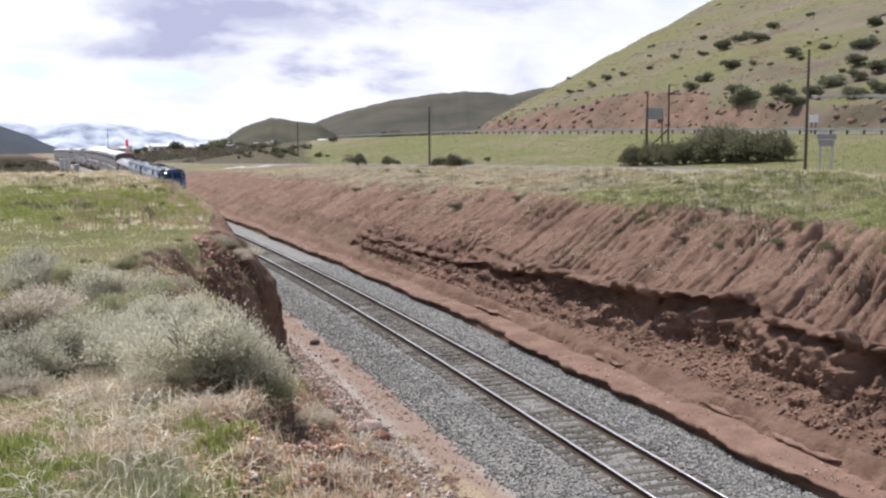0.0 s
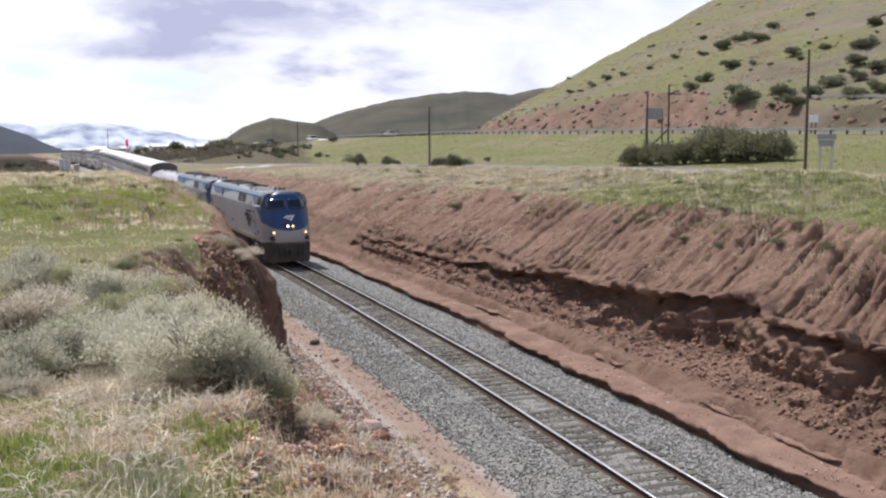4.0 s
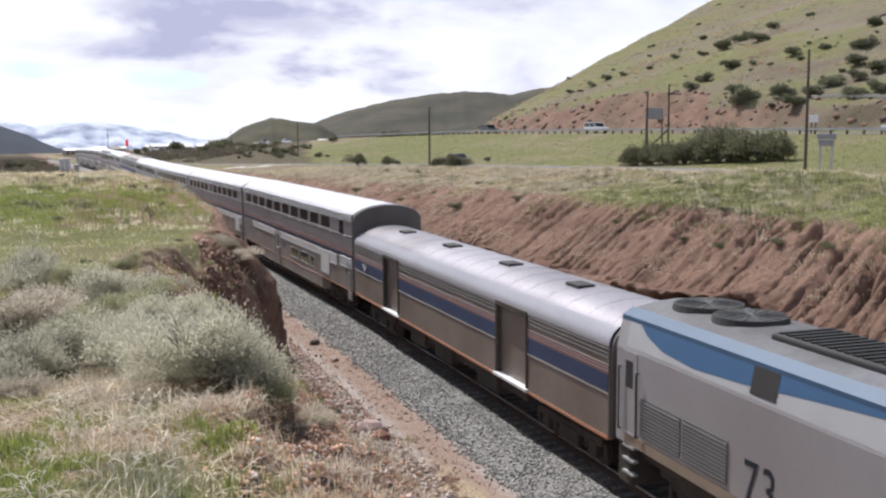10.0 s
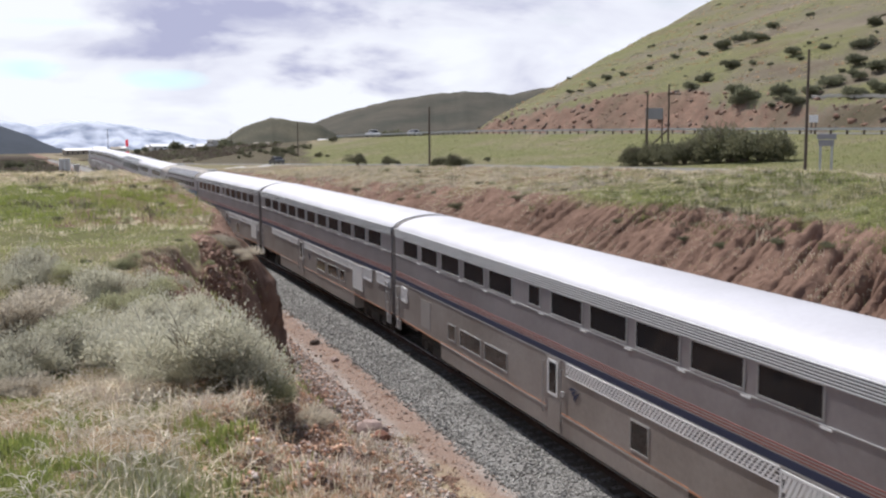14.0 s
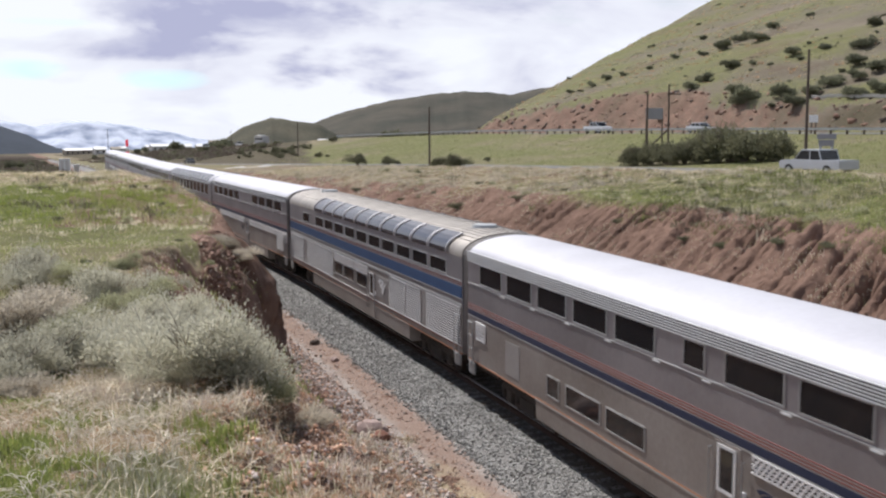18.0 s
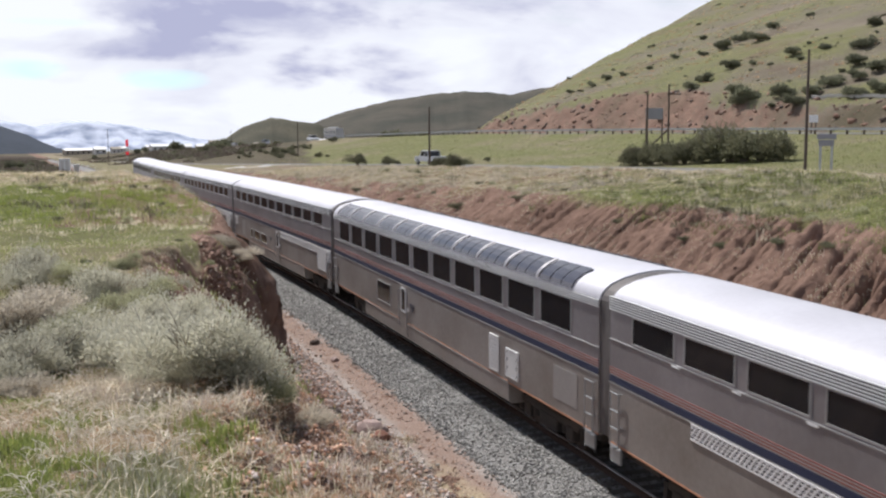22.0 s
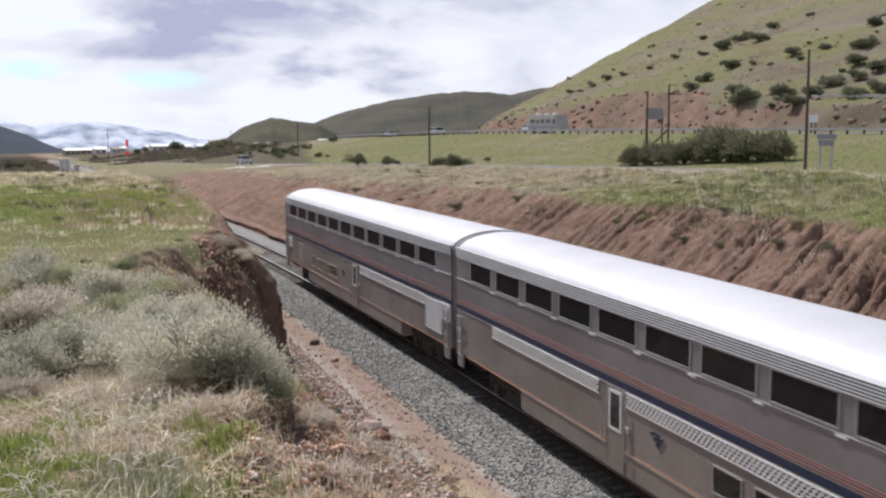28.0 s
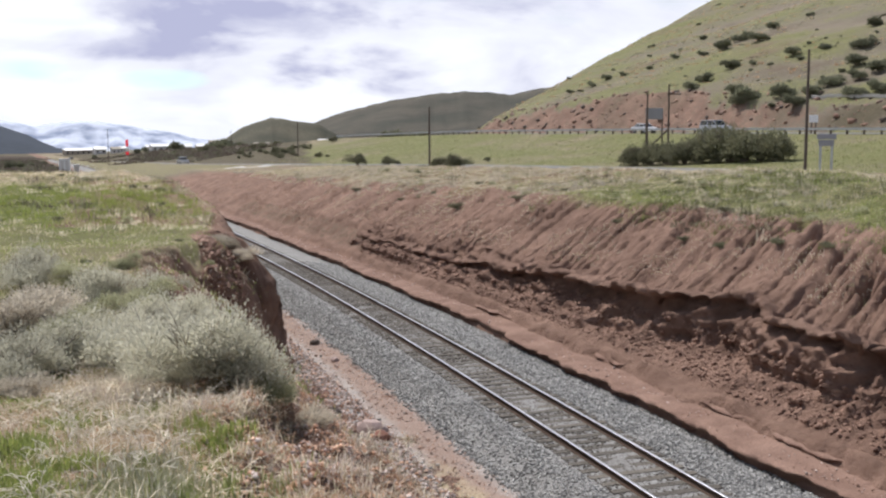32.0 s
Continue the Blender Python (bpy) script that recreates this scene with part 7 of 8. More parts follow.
def stones_all():
    rng = np.random.RandomState(21)
    n = 100000
    s = 13 + 52 * rng.rand(n) ** 1.2
    o = rng.uniform(-3.0, 3.6, n)
    o = np.where((o < -2.3) & (rng.rand(n) < 0.5), o - np.abs(rng.normal(0, 0.15, n)), o)
    keep = ~((np.abs(o) < 1.32) & (rng.rand(n) < 0.45))
    s, o = s[keep], o[keep]
    x, y, _ = on_track(s, o)
    zt = np.interp(o, [-3.6, -2.95, -2.7, -2.15, -1.7, 1.7, 2.3, 3.0, 3.66], [-0.6, -0.6, -0.53, -0.29, -0.215, -0.215, -0.29, -0.42, -0.53])
    inner = np.abs(o) < 1.3
    x2, y2, z2 = on_track(s, o, zt + 0.012 + 0.015 * inner)
    sz = (0.019 + 0.03 * rng.rand(len(s)) ** 1.5) * (1 + 0.012 * (s - 13)) * np.where(inner, 0.8, 1)
    w_ = ~inner
    stones("ballast_stones", x2[w_], y2[w_], z2[w_], sz[w_], [M_STONE], 1, "loose grey ballast stones beside the rails", "stones")
    stones("track_stones", x2[inner], y2[inner], z2[inner], sz[inner], [M_INNER], 1, "oily brown-grey ballast stones between the rails", "stones")
    # gravel and rubble at the foot of the near bank
    n = 30000
    y = 14 + 48 * rng.rand(n) ** 1.1; o = -6.2 + 1.75 * rng.rand(n) ** 0.9 + 0.25 * rng.normal(0, 1, n) * (rng.rand(n) < 0.25)
    x = line_x(y) + o
    stones("foot_gravel", x, y, np.maximum(heights(x, y), line_z(y) - 0.575 + 0.04 * fbm(x * 2.3, y * 2.3, 3)) + 0.01, 0.018 + 0.055 * rng.rand(n) ** 4, [M_PEBBLE, M_PEBBLE, M_PEBBLE, M_STONE, M_SOIL, M_CLOD], 2, "grey gravel and red clods along the bank's foot", "gravel")
    n = 5000
    y = 14 + 48 * rng.rand(n) ** 1.1; o = -4.2 + 1.5 * rng.rand(n)
    x = line_x(y) + o
    stones("strip_pebbles", x, y, line_z(y) - 0.6, 0.012 + 0.03 * rng.rand(n) ** 3, [M_PEBBLE, M_CLOD, M_SOIL], 12, "small pebbles on the pink dirt strip", "gravel")
    n = 1500
    y = 12 + 90 * rng.rand(n) ** 1.2; o = 3.6 + 1.1 * rng.rand(n)
    x, y, z = on_track(y, o, -0.085)
    stones("lip_pebbles", x, y, z, 0.015 + 0.03 * rng.rand(n) ** 3, [M_PEBBLE, M_CLOD], 13, "small stones on the dirt step", "gravel")
    n = 6000
    y = 28.5 + 6.5 * rng.rand(n); x = line_x(y) - 9.9 + 2.2 * rng.rand(n)
    keep = (x < line_x(y) - 8.0) & (x > line_x(y) - 9.2) & (y > 30)
    x, y, n = x[keep], y[keep], int(keep.sum())
    stones("bluff_rubble", x, y, heights(x, y) + 0.02, 0.02 + 0.12 * rng.rand(n) ** 4, [M_CLOD], 3, "crumbled red clods on the bluff", "rubble")
    # the far bank: rough lower part and ditch
    n = 15000
    y = 12 + 38 * rng.rand(n) ** 1.1; o = 4.8 + 2.6 * rng.rand(n)
    pick = STRATA_V[10:30].reshape(-1, 3)
    pick = pick[(pick[:, 1] > 14)][rng.randint(0, (pick[:, 1] > 14).sum(), n)]
    x, y = pick[:, 0], pick[:, 1]
    stones("bank_rubble", x, y, pick[:, 2], (0.012 + 0.085 * rng.rand(n) ** 5) * (1 + 0.006 * y), [M_CLOD], 4, "rough red clods and stones under the ledge", "rubble", 0.85)
    n = 2600
    y = 12 + 70 * rng.rand(n) ** 1.2; o = 7.4 + 5.0 * rng.rand(n)
    x = line_x(y) + o
    stones("slope_clods", x, y, heights(x, y), 0.015 + 0.05 * rng.rand(n) ** 3, [M_CLOD], 5, "small red clods on the rilled slope", "rubble")
    # red soil crumbs in the foreground
    n = 45000
    d = 4.6 + 10 * rng.rand(n) ** 1.3; az = np.radians(3.5 + 17 * rng.rand(n) ** 0.9)
    x, y = d * np.sin(az), d * np.cos(az)
    stones("soil_crumbs", x, y, heights(x, y) - 0.002, 0.007 + 0.024 * rng.rand(n) ** 4, [M_SOIL, M_SOIL, M_PEBBLE], 6, "red soil crumbs and pale pebbles", "rubble")
    # rocks behind the highway
    n = 1700
    al = rng.uniform(-150, 125, n); q = 9.4 + 9 * rng.rand(n)
    x, y = HW_P[0] + al * HW_DIR[0] + q * HW_DIR[1], HW_P[1] + al * HW_DIR[1] - q * HW_DIR[0]
    stones("cut_rocks", x, y, heights(x, y) - 0.05, 0.15 + 0.55 * rng.rand(n) ** 3, [M_CLOD, M_CLOD, M_DARKROCK, M_CLODPALE], 7, "broken red and grey rocks of the road cut", "rocks", 0.8)


M_CLODPALE = material("pale_red_rock", (0.23, 0.155, 0.125), 0.9, grain=0.2)
M_INNER = leaf_material("oily_stones", (0.07, 0.06, 0.05), (0.21, 0.185, 0.16), 0.9)
M_DARKROCK = material("dark_rock", (0.09, 0.07, 0.06), 0.9, grain=0.3)
stones_all()


def rock(pos, r, mat, label, seed):
    rng = random.Random(seed)
    bm = bmesh.new()
    bmesh.ops.create_icosphere(bm, subdivisions=2, radius=r)
    for v in bm.verts:
        k = 1 + 0.3 * noise.noise(v.co / r * 1.3 + Vector((seed * 3.1, 0, 0)))
        v.co = Vector((v.co.x * k * 1.15, v.co.y * k, v.co.z * k * 0.72))
    me = bpy.data.meshes.new("rock")
    bm.to_mesh(me); bm.free(); me.materials.append(mat)
    ob = new("rock", me)
    ob.location = (pos[0], pos[1], max(ground_z(pos[0], pos[1]), float(line_z(pos[1])) - 0.6 if pos[0] < 10 else -9) + r * 0.3)
    ob.rotation_euler = (0, 0, rng.uniform(0, 6))
    return tagged(ob, label, "rock", "fallen rocks")


rock((6.79, 27.75), 0.26, M_REDROCK, "dark red fallen rock on the gravel", 1)
rock((6.72, 28.5), 0.42, M_PINKROCK, "pale pink weathered rock on the gravel", 2)
rock((7.05, 28.2), 0.13, M_PINKROCK, "small pale rock on the gravel", 3)
rock((7.6, 38.2), 0.16, M_PINKROCK, "small pale rock on the dirt strip", 4)
rock((7.45, 41.6), 0.19, M_DARKROCK, "dark stone on the dirt strip", 5)
rock((6.2, 31.0), 0.14, M_DARKROCK, "dark stone at the bluff's foot", 6)
rock((6.3, 33.2), 0.12, M_REDROCK, "small red rock at the bluff's foot", 7)
rock((15.7, 27.2), 0.13, M_PINKROCK, "small white stone on the dirt ledge", 8)


# ---- shrubs ----
def foliage_arrays(n, rx, ry, rz, seed, leaf, shell=0.55, lobes=6):
    """Leaf triangles of a crown: lobes of uneven size, leaves pointing outwards."""
    rng = np.random.RandomState(seed)
    lc = rng.normal(0, 0.42, (lobes, 3)); lc[:, 2] = np.abs(lc[:, 2]) * 0.8 + 0.15
    lr = rng.uniform(0.38, 0.68, lobes)
    k = rng.randint(0, lobes, n)
    d = rng.normal(0, 1, (n, 3)); d /= np.linalg.norm(d, axis=1, keepdims=True)
    d[:, 2] = np.abs(d[:, 2]) * 0.9 + d[:, 2] * 0.1
    r = lr[k] * (shell + (1 - shell) * rng.rand(n))
    P = lc[k] + d * r[:, None] * (1 + 0.25 * rng.rand(n))[:, None]
    P[:, 2] = np.maximum(P[:, 2], 0.03)
    P *= np.array([rx, ry, rz]) / 1.05
    out = d + np.array([0, 0, 0.45]) + rng.normal(0, 0.4, (n, 3))
    out /= np.linalg.norm(out, axis=1, keepdims=True)
    side = np.cross(out, rng.normal(0, 1, (n, 3))); side /= np.linalg.norm(side, axis=1, keepdims=True) + 1e-6
    L = leaf * rng.uniform(0.6, 1.5, n)[:, None]
    V = np.stack([P - side * L * 0.22, P + side * L * 0.22, P + out * L], 1)
    return V.reshape(-1, 3), np.arange(n * 3).reshape(-1, 3)


def shrub(name, label, cat, group, rx, ry, rz, n, leaf, mat, seed, shell=0.55, lobes=6, stems=10, twig=0.012):
    th = tagged(new(name), label, cat, group)
    V, F = foliage_arrays(n, rx, ry, rz, seed, leaf, shell, lobes)
    ob = mesh_object("crown", V, F, mat)
    ob.parent = th
    rng = random.Random(seed)
    bm = bmesh.new()
    for i in range(stems):
        a = rng.uniform(0, 6.28)
        r = rng.uniform(0.2, 0.85)
        mid = Vector((math.cos(a) * rx * r * 0.4, math.sin(a) * ry * r * 0.4, rz * 0.4))
        tip = Vector((math.cos(a) * rx * r, math.sin(a) * ry * r, rz * rng.uniform(0.6, 0.98)))
        tube(bm, (0, 0, -0.1), mid, twig * 1.6, twig, n=5)
        tube(bm, mid, tip, twig, twig * 0.4, n=4)
        for j in range(2):
            t2 = tip + Vector((rng.uniform(-1, 1) * rx, rng.uniform(-1, 1) * ry, rng.uniform(0, 0.5) * rz)) * 0.25
            tube(bm, mid.lerp(tip, 0.5), t2, twig * 0.6, twig * 0.2, n=3)
    part("branchwork", bm, M_TWIG, th)
    return th


def put(ob, x, y, scale=1.0, turn=0.0, sink=0.03):
    ob.matrix_basis = pose(x, y, ground_z(x, y) - sink, 0, 0, turn) @ Matrix.Scale(scale, 4)
    return ob


def put_copy(src, x, y, scale, turn, sink=0.03):
    c = copy_thing(src, Matrix.Identity(4))
    return put(c, x, y, scale, turn, sink)


SAGE = "sagebrush on the near bank"
sage = [shrub("sagebrush", "grey-green sagebrush with fine pale twigs", "bush", SAGE, 0.78, 0.7, 0.85, 22000, 0.036, M_SAGE, 31, 0.35, 9, 26, 0.008),
        shrub("sagebrush", "olive-green sagebrush with fine pale twigs", "bush", SAGE, 0.6, 0.62, 0.62, 16000, 0.034, M_SAGE_GREEN, 32, 0.35, 8, 22, 0.008),
        shrub("sagebrush", "dry grey-brown sagebrush with bare twigs", "bush", SAGE, 0.55, 0.5, 0.45, 11000, 0.034, M_SAGE_DRY, 33, 0.3, 7, 26, 0.008)]


tuft = [shrub("sagebrush", "small low sagebrush tuft", "bush", "small sagebrush on the banks", 0.6, 0.62, 0.6, 1500, 0.085, m_, 35 + i, 0.4, 7, 8, 0.012) for i, m_ in enumerate((M_SHRUB, M_SAGE_GREEN))]


def place_sage():
    rng = random.Random(8)
    spots = [(3.9, 9.1, 0, 0.8), (5.6, 9.3, 0, 0.68), (6.7, 9.2, 1, 0.6), (2.4, 9.9, 0, 0.6), (1.7, 10.6, 0, 0.76), (-4.4, 11.0, 0, 0.7), (-6.4, 10.3, 0, 0.65), (-5.3, 9.6, 2, 0.5), (-3.2, 11.5, 1, 0.8), (-0.6, 11.4, 0, 0.6),
             (0.6, 13.5, 0, 0.72), (2.6, 14.0, 0, 0.62), (-1.3, 14.5, 1, 0.9), (-3.6, 16.0, 2, 1.1), (-5.4, 15.0, 2, 1.2), (1.4, 17.0, 1, 0.8), (3.4, 17.0, 1, 0.75), (-0.6, 18.5, 0, 0.8), (4.9, 15.5, 0, 0.5),
             (-2.4, 20.0, 1, 0.9), (4.2, 20.0, 1, 0.5), (-4.8, 20.5, 0, 0.9), (2.2, 22.5, 0, 0.5), (0.3, 24.0, 1, 0.6), (9.3, 9.5, 2, 0.42), (10.2, 9.2, 2, 0.36), (8.4, 9.7, 2, 0.36), (5.4, 34.6, 2, 0.9), (6.4, 34.4, 2, 1.0)]
    used = set()
    for az, d, k, sc in spots:
        x, y = d * math.sin(radians(az)), d * math.cos(radians(az))
        if k in used:
            put_copy(sage[k], x, y, sc * rng.uniform(0.92, 1.08), rng.uniform(0, 360), {5.4: 0.0, 6.4: -0.85}.get(az, 0.06))
        else:
            used.add(k)
            put(sage[k], x, y, sc, rng.uniform(0, 360), 0.06)


place_sage()

def dead_brush(seed):
    """A fallen tangle of bleached, forking stems."""
    rng = random.Random(seed)
    th = tagged(new("dead_brush"), "fallen tangle of bleached dead stems on dry grass", "brush", "dead brush on the near bank")

    def stem(bm, p, way, length, r, depth):
        k = 5
        for i in range(k):
            q = p + way * (length / k)
            tube(bm, p, q, r * (1 - 0.13 * i), r * (1 - 0.13 * (i + 1)), n=4, cap=False)
            if depth and i and rng.random() < 0.75:
                side = (way + Vector((rng.uniform(-1, 1), rng.uniform(-1, 1), rng.uniform(-0.3, 0.5))) * 0.8).normalized()
                stem(bm, q, side, length * rng.uniform(0.35, 0.6), r * 0.6, depth - 1)
            p = q
            way = (way + Vector((rng.uniform(-0.35, 0.35), rng.uniform(-0.35, 0.35), -0.2 if p.z > 0.06 else 0.25))).normalized()
    for i in range(8):
        a = rng.uniform(0, 6.28)
        bm = bmesh.new()
        stem(bm, Vector((rng.uniform(-0.12, 0.12), rng.uniform(-0.12, 0.12), -0.01)), Vector((math.cos(a), math.sin(a), rng.uniform(0.25, 1.1))).normalized(), rng.uniform(0.18, 0.4), rng.uniform(0.005, 0.009), 2)
        part("stem", bm, M_BLEACHED, th)
    return th


def thing_mesh(name, bm, mat, label, cat, group=""):
    me = bpy.data.meshes.new(name)
    bm.to_mesh(me); bm.free()
    me.materials.append(mat)
    return tagged(new(name, me), label, cat, group)


def place_brush():
    rng = random.Random(19)
    src = [dead_brush(70 + i) for i in range(4)]
    spots = [(-1.9, -13.2, 1.0), (-0.7, -14.6, 1.0), (-2.9, -15.4, 0.9), (0.1, -16.2, 1.1), (-1.6, -17.6, 1.0), (1.4, -17.4, 0.9), (-4.0, -17.6, 0.9), (2.4, -14.9, 0.8), (3.7, -14.8, 0.7), (0.5, -15.1, 0.9),
             (-2.3, -12.2, 0.9), (-4.8, -19.3, 0.8), (2.9, -17.2, 0.8), (-0.4, -18.8, 0.8), (-2.6, -16.5, 0.9), (-3.6, -14.4, 0.8), (1.3, -16.1, 0.9), (5.2, -15.6, 0.6), (12.9, -18.4, 0.7), (15.8, -18.2, 0.8), (-5.6, -15.2, 0.7)]
    for i, (az, el, sc) in enumerate(spots):
        p, _ = seen(az, el)
        (put if i < 4 else put_copy)(src[i % 4], p.x, p.y, sc * rng.uniform(0.7, 1.0), rng.uniform(0, 360), 0.0)


place_brush()

JUN = "dark shrubs on the hill"
jun = [shrub("juniper_shrub", "dark green rounded juniper shrub on the hillside", "shrub", JUN, 1.6, 1.4, 1.35, 1800, 0.34, M_JUNIPER, 41 + i, 0.5, 6 + i, 8, 0.05) for i in range(3)]


def place_junipers():
    rng = random.Random(4)
    big = [(35.95, 3.52), (31.39, 2.21), (30.82, 1.84), (32.46, 3.87), (33.31, 4.26), (34.22, 4.29), (34.93, 4.84), (39.75, 4.83), (39.39, 3.78), (38.95, 2.92), (39.24, 2.15), (37.98, 1.89), (40.1, 2.52), (40.27, 1.56), (39.14, 1.29), (36.96, 1.39), (35.43, 1.35), (36.09, 0.88), (33.18, 1.45), (33.68, 1.14), (33.25, 0.91), (32.83, 2.84)]
    small = [(36.77, 5.46), (37.56, 3.78), (38.37, 2.57), (34.05, 3.05), (29.99, 3.49), (31.43, 4.4), (28.71, 4.05), (31.45, 3.6), (28.67, 2.92), (27.32, 2.61), (26.42, 2.44), (34.97, 0.83), (25.67, 2.06), (24.45, 1.71), (36.3, 3.2), (37.6, 2.2)]
    first = True
    k = 0
    for group_, lo, hi in ((big, 0.85, 1.25), (small, 0.45, 0.7)):
        for az, el in group_:
            p, d = seen(az, el)
            sc = rng.uniform(lo, hi) * (0.6 + d / 450)
            if k < 3:
                put(jun[k], p.x, p.y, sc, rng.uniform(0, 360), 0.2)
            else:
                put_copy(jun[k % 3], p.x, p.y, sc, rng.uniform(0, 360), 0.2)
            k += 1
    for i in range(70):
        az, el = rng.uniform(24, 44), rng.uniform(0.8, 6.5)
        p, d = seen(az, el)
        if across(HW_P, HW_DIR, p.x, p.y)[0] > 22 and d < 600:
            put_copy(jun[i % 3], p.x, p.y, rng.uniform(0.15, 0.36) * (0.6 + d / 450), rng.uniform(0, 360), 0.1)


place_junipers()

ROW = "dense bushes beside the side road"
rowb = [shrub("bush", "dense dark olive bush beside the road", "bush", ROW, 2.0, 1.7, 2.5, 4200, 0.22, M_SHRUB, 51 + i, 0.45, 8, 12, 0.05) for i in range(2)]


def place_row():
    rng = random.Random(14)
    for i, (az, sc) in enumerate([(27.9, 0.78), (28.75, 0.8), (29.7, 0.85), (30.6, 0.9), (31.4, 1.0), (32.2, 1.15), (32.9, 1.25), (33.7, 0.98), (34.5, 1.0), (35.3, 0.95)]):
        d = 108 - 0.9 * (az - 27.9)
        x, y = d * math.sin(radians(az)), d * math.cos(radians(az))
        if i < 2:
            put(rowb[i], x, y, sc * 1.2, rng.uniform(0, 360), 0.4)
        else:
            put_copy(rowb[i % 2], x, y, sc * 1.2, rng.uniform(0, 360), 0.4)
    for az, d, sc in ((12.7, 150, 0.72), (14.41, 142, 0.52), (17.2, 118, 0.6), (17.9, 117, 0.66), (18.35, 117, 0.55), (14.9, 150, 0.3), (19.9, 140, 0.25)):
        put_copy(rowb[0], d * math.sin(radians(az)), d * math.cos(radians(az)), sc, rng.uniform(0, 360), 0.1)
    for i in range(46):
        az, el = rng.uniform(4.5, 11.5), rng.uniform(-1.75, -0.75)
        p, d = seen(az, el)
        if 120 < d < 600:
            put_copy(rowb[i % 2], p.x, p.y, rng.uniform(0.25, 0.6) * d / 250, rng.uniform(0, 360), 0.1)
    for i in range(90):
        y = rng.uniform(16, 105); o = rng.uniform(12.2, 21)
        (put if i < 2 else put_copy)(tuft[i] if i < 2 else tuft[1 if rng.random() < 0.55 else 0], float(line_x(y)) + o, y, rng.uniform(0.18, 0.55), rng.uniform(0, 360), 0.05)
    for i in range(60):
        y = rng.uniform(18, 82); o = -rng.uniform(8.2, 24)
        put_copy(tuft[rng.randint(0, 1)], float(line_x(y)) + o, y, rng.uniform(0.15, 0.45), rng.uniform(0, 360), 0.05)
    for az, el, sc in ((18.18, -4.67, 0.5), (16.99, -3.81, 0.32), (15.1, -4.11, 0.25), (32.57, -6.67, 0.3), (30.63, -6.41, 0.25), (38.01, -6.51, 0.3), (26.97, -5.38, 0.2), (35.47, -6.5, 0.3), (21.5, -4.2, 0.3), (12.6, -3.6, 0.4)):
        p, d = seen(az, el)
        put_copy(tuft[0], p.x, p.y, sc * 1.5, rng.uniform(0, 360), 0.05)


place_row()


# ---- poles, rails and signs ----
def pole(az, d, top, arm=0.0, brace=False):
    x, y = d * math.sin(radians(az)), d * math.cos(radians(az))
    z0 = ground_z(x, y)
    z1 = EYE[2] + d * math.tan(radians(top))
    th = tagged(new("utility_pole"), "weathered timber utility pole" + (" with a crossarm" if arm else " beside the road"), "pole", "utility poles")
    th.location = (x, y, z0 - 0.2)
    bm = bmesh.new()
    tube(bm, (0, 0, 0), (0, 0, z1 - z0 + 0.2), 0.135, 0.095, n=8)
    part("post", bm, M_POLE, th)
    hgt = z1 - z0 + 0.2
    if arm:
        bm = bmesh.new()
        box(bm, -arm * 0.15, arm, -0.06, 0.06, hgt - 1.15, hgt - 1.0)
        ca = part("crossarm", bm, M_POLE, th)
        for i in range(3):
            bm = bmesh.new()
            tube(bm, (arm * (0.2 + 0.35 * i), 0, hgt - 1.0), (arm * (0.2 + 0.35 * i), 0, hgt - 0.82), 0.05, 0.035, n=6)
            part("insulator", bm, M_GALV, ca)
    if brace:
        bm = bmesh.new()
        tube(bm, (0, 0, 3.0), (-3.2, 0, 0.25), 0.1, n=6)
        part("brace", bm, M_POLE, th)
    return th


pole(36.75, 88, 3.76)
pole(29.7, 122, 2.09, arm=1.5, brace=True)
pole(16.7, 122, 1.01)
pole(28.58, 128, 1.66)
pole(9.48, 230, 0.28)
pole(38.9, 190, 1.25)
pole(-0.46, 430, -0.05)
pole(5.9, 420, -0.2)


def guardrail():
    th = tagged(new("guardrail"), "galvanised steel highway guardrail on dark posts", "guardrail")
    bm = bmesh.new()
    box(bm, -0.09, 0.09, -0.1, 0.1, -0.3, 0.62)
    me = bpy.data.meshes.new("post"); bm.to_mesh(me); bm.free(); me.materials.append(M_POLE)
    al = -70.0
    while al < 130:
        p = road_point(HW_P, HW_DIR, highway_z, al, -7.3)
        ob = new("post", me)
        ob.parent = th
        ob.location = p
        al += 2.4
    for a0 in range(-72, 130, 8):
        pa, pb = (road_point(HW_P, HW_DIR, highway_z, a, -7.45) for a in (a0, a0 + 7.98))
        bm = bmesh.new()
        for z0, z1, q in ((0.42, 0.52, -0.03), (0.52, 0.60, 0.03), (0.60, 0.70, -0.03)):
            v = [bm.verts.new(p + Vector((q, 0, z))) for p, z in ((pa, z0), (pb, z0), (pb, z1), (pa, z1))]
            bm.faces.new(v)
        ob = part("beam", bm, M_GALV, th)
        md = ob.modifiers.new("thick", "SOLIDIFY"); md.thickness = 0.04


guardrail()


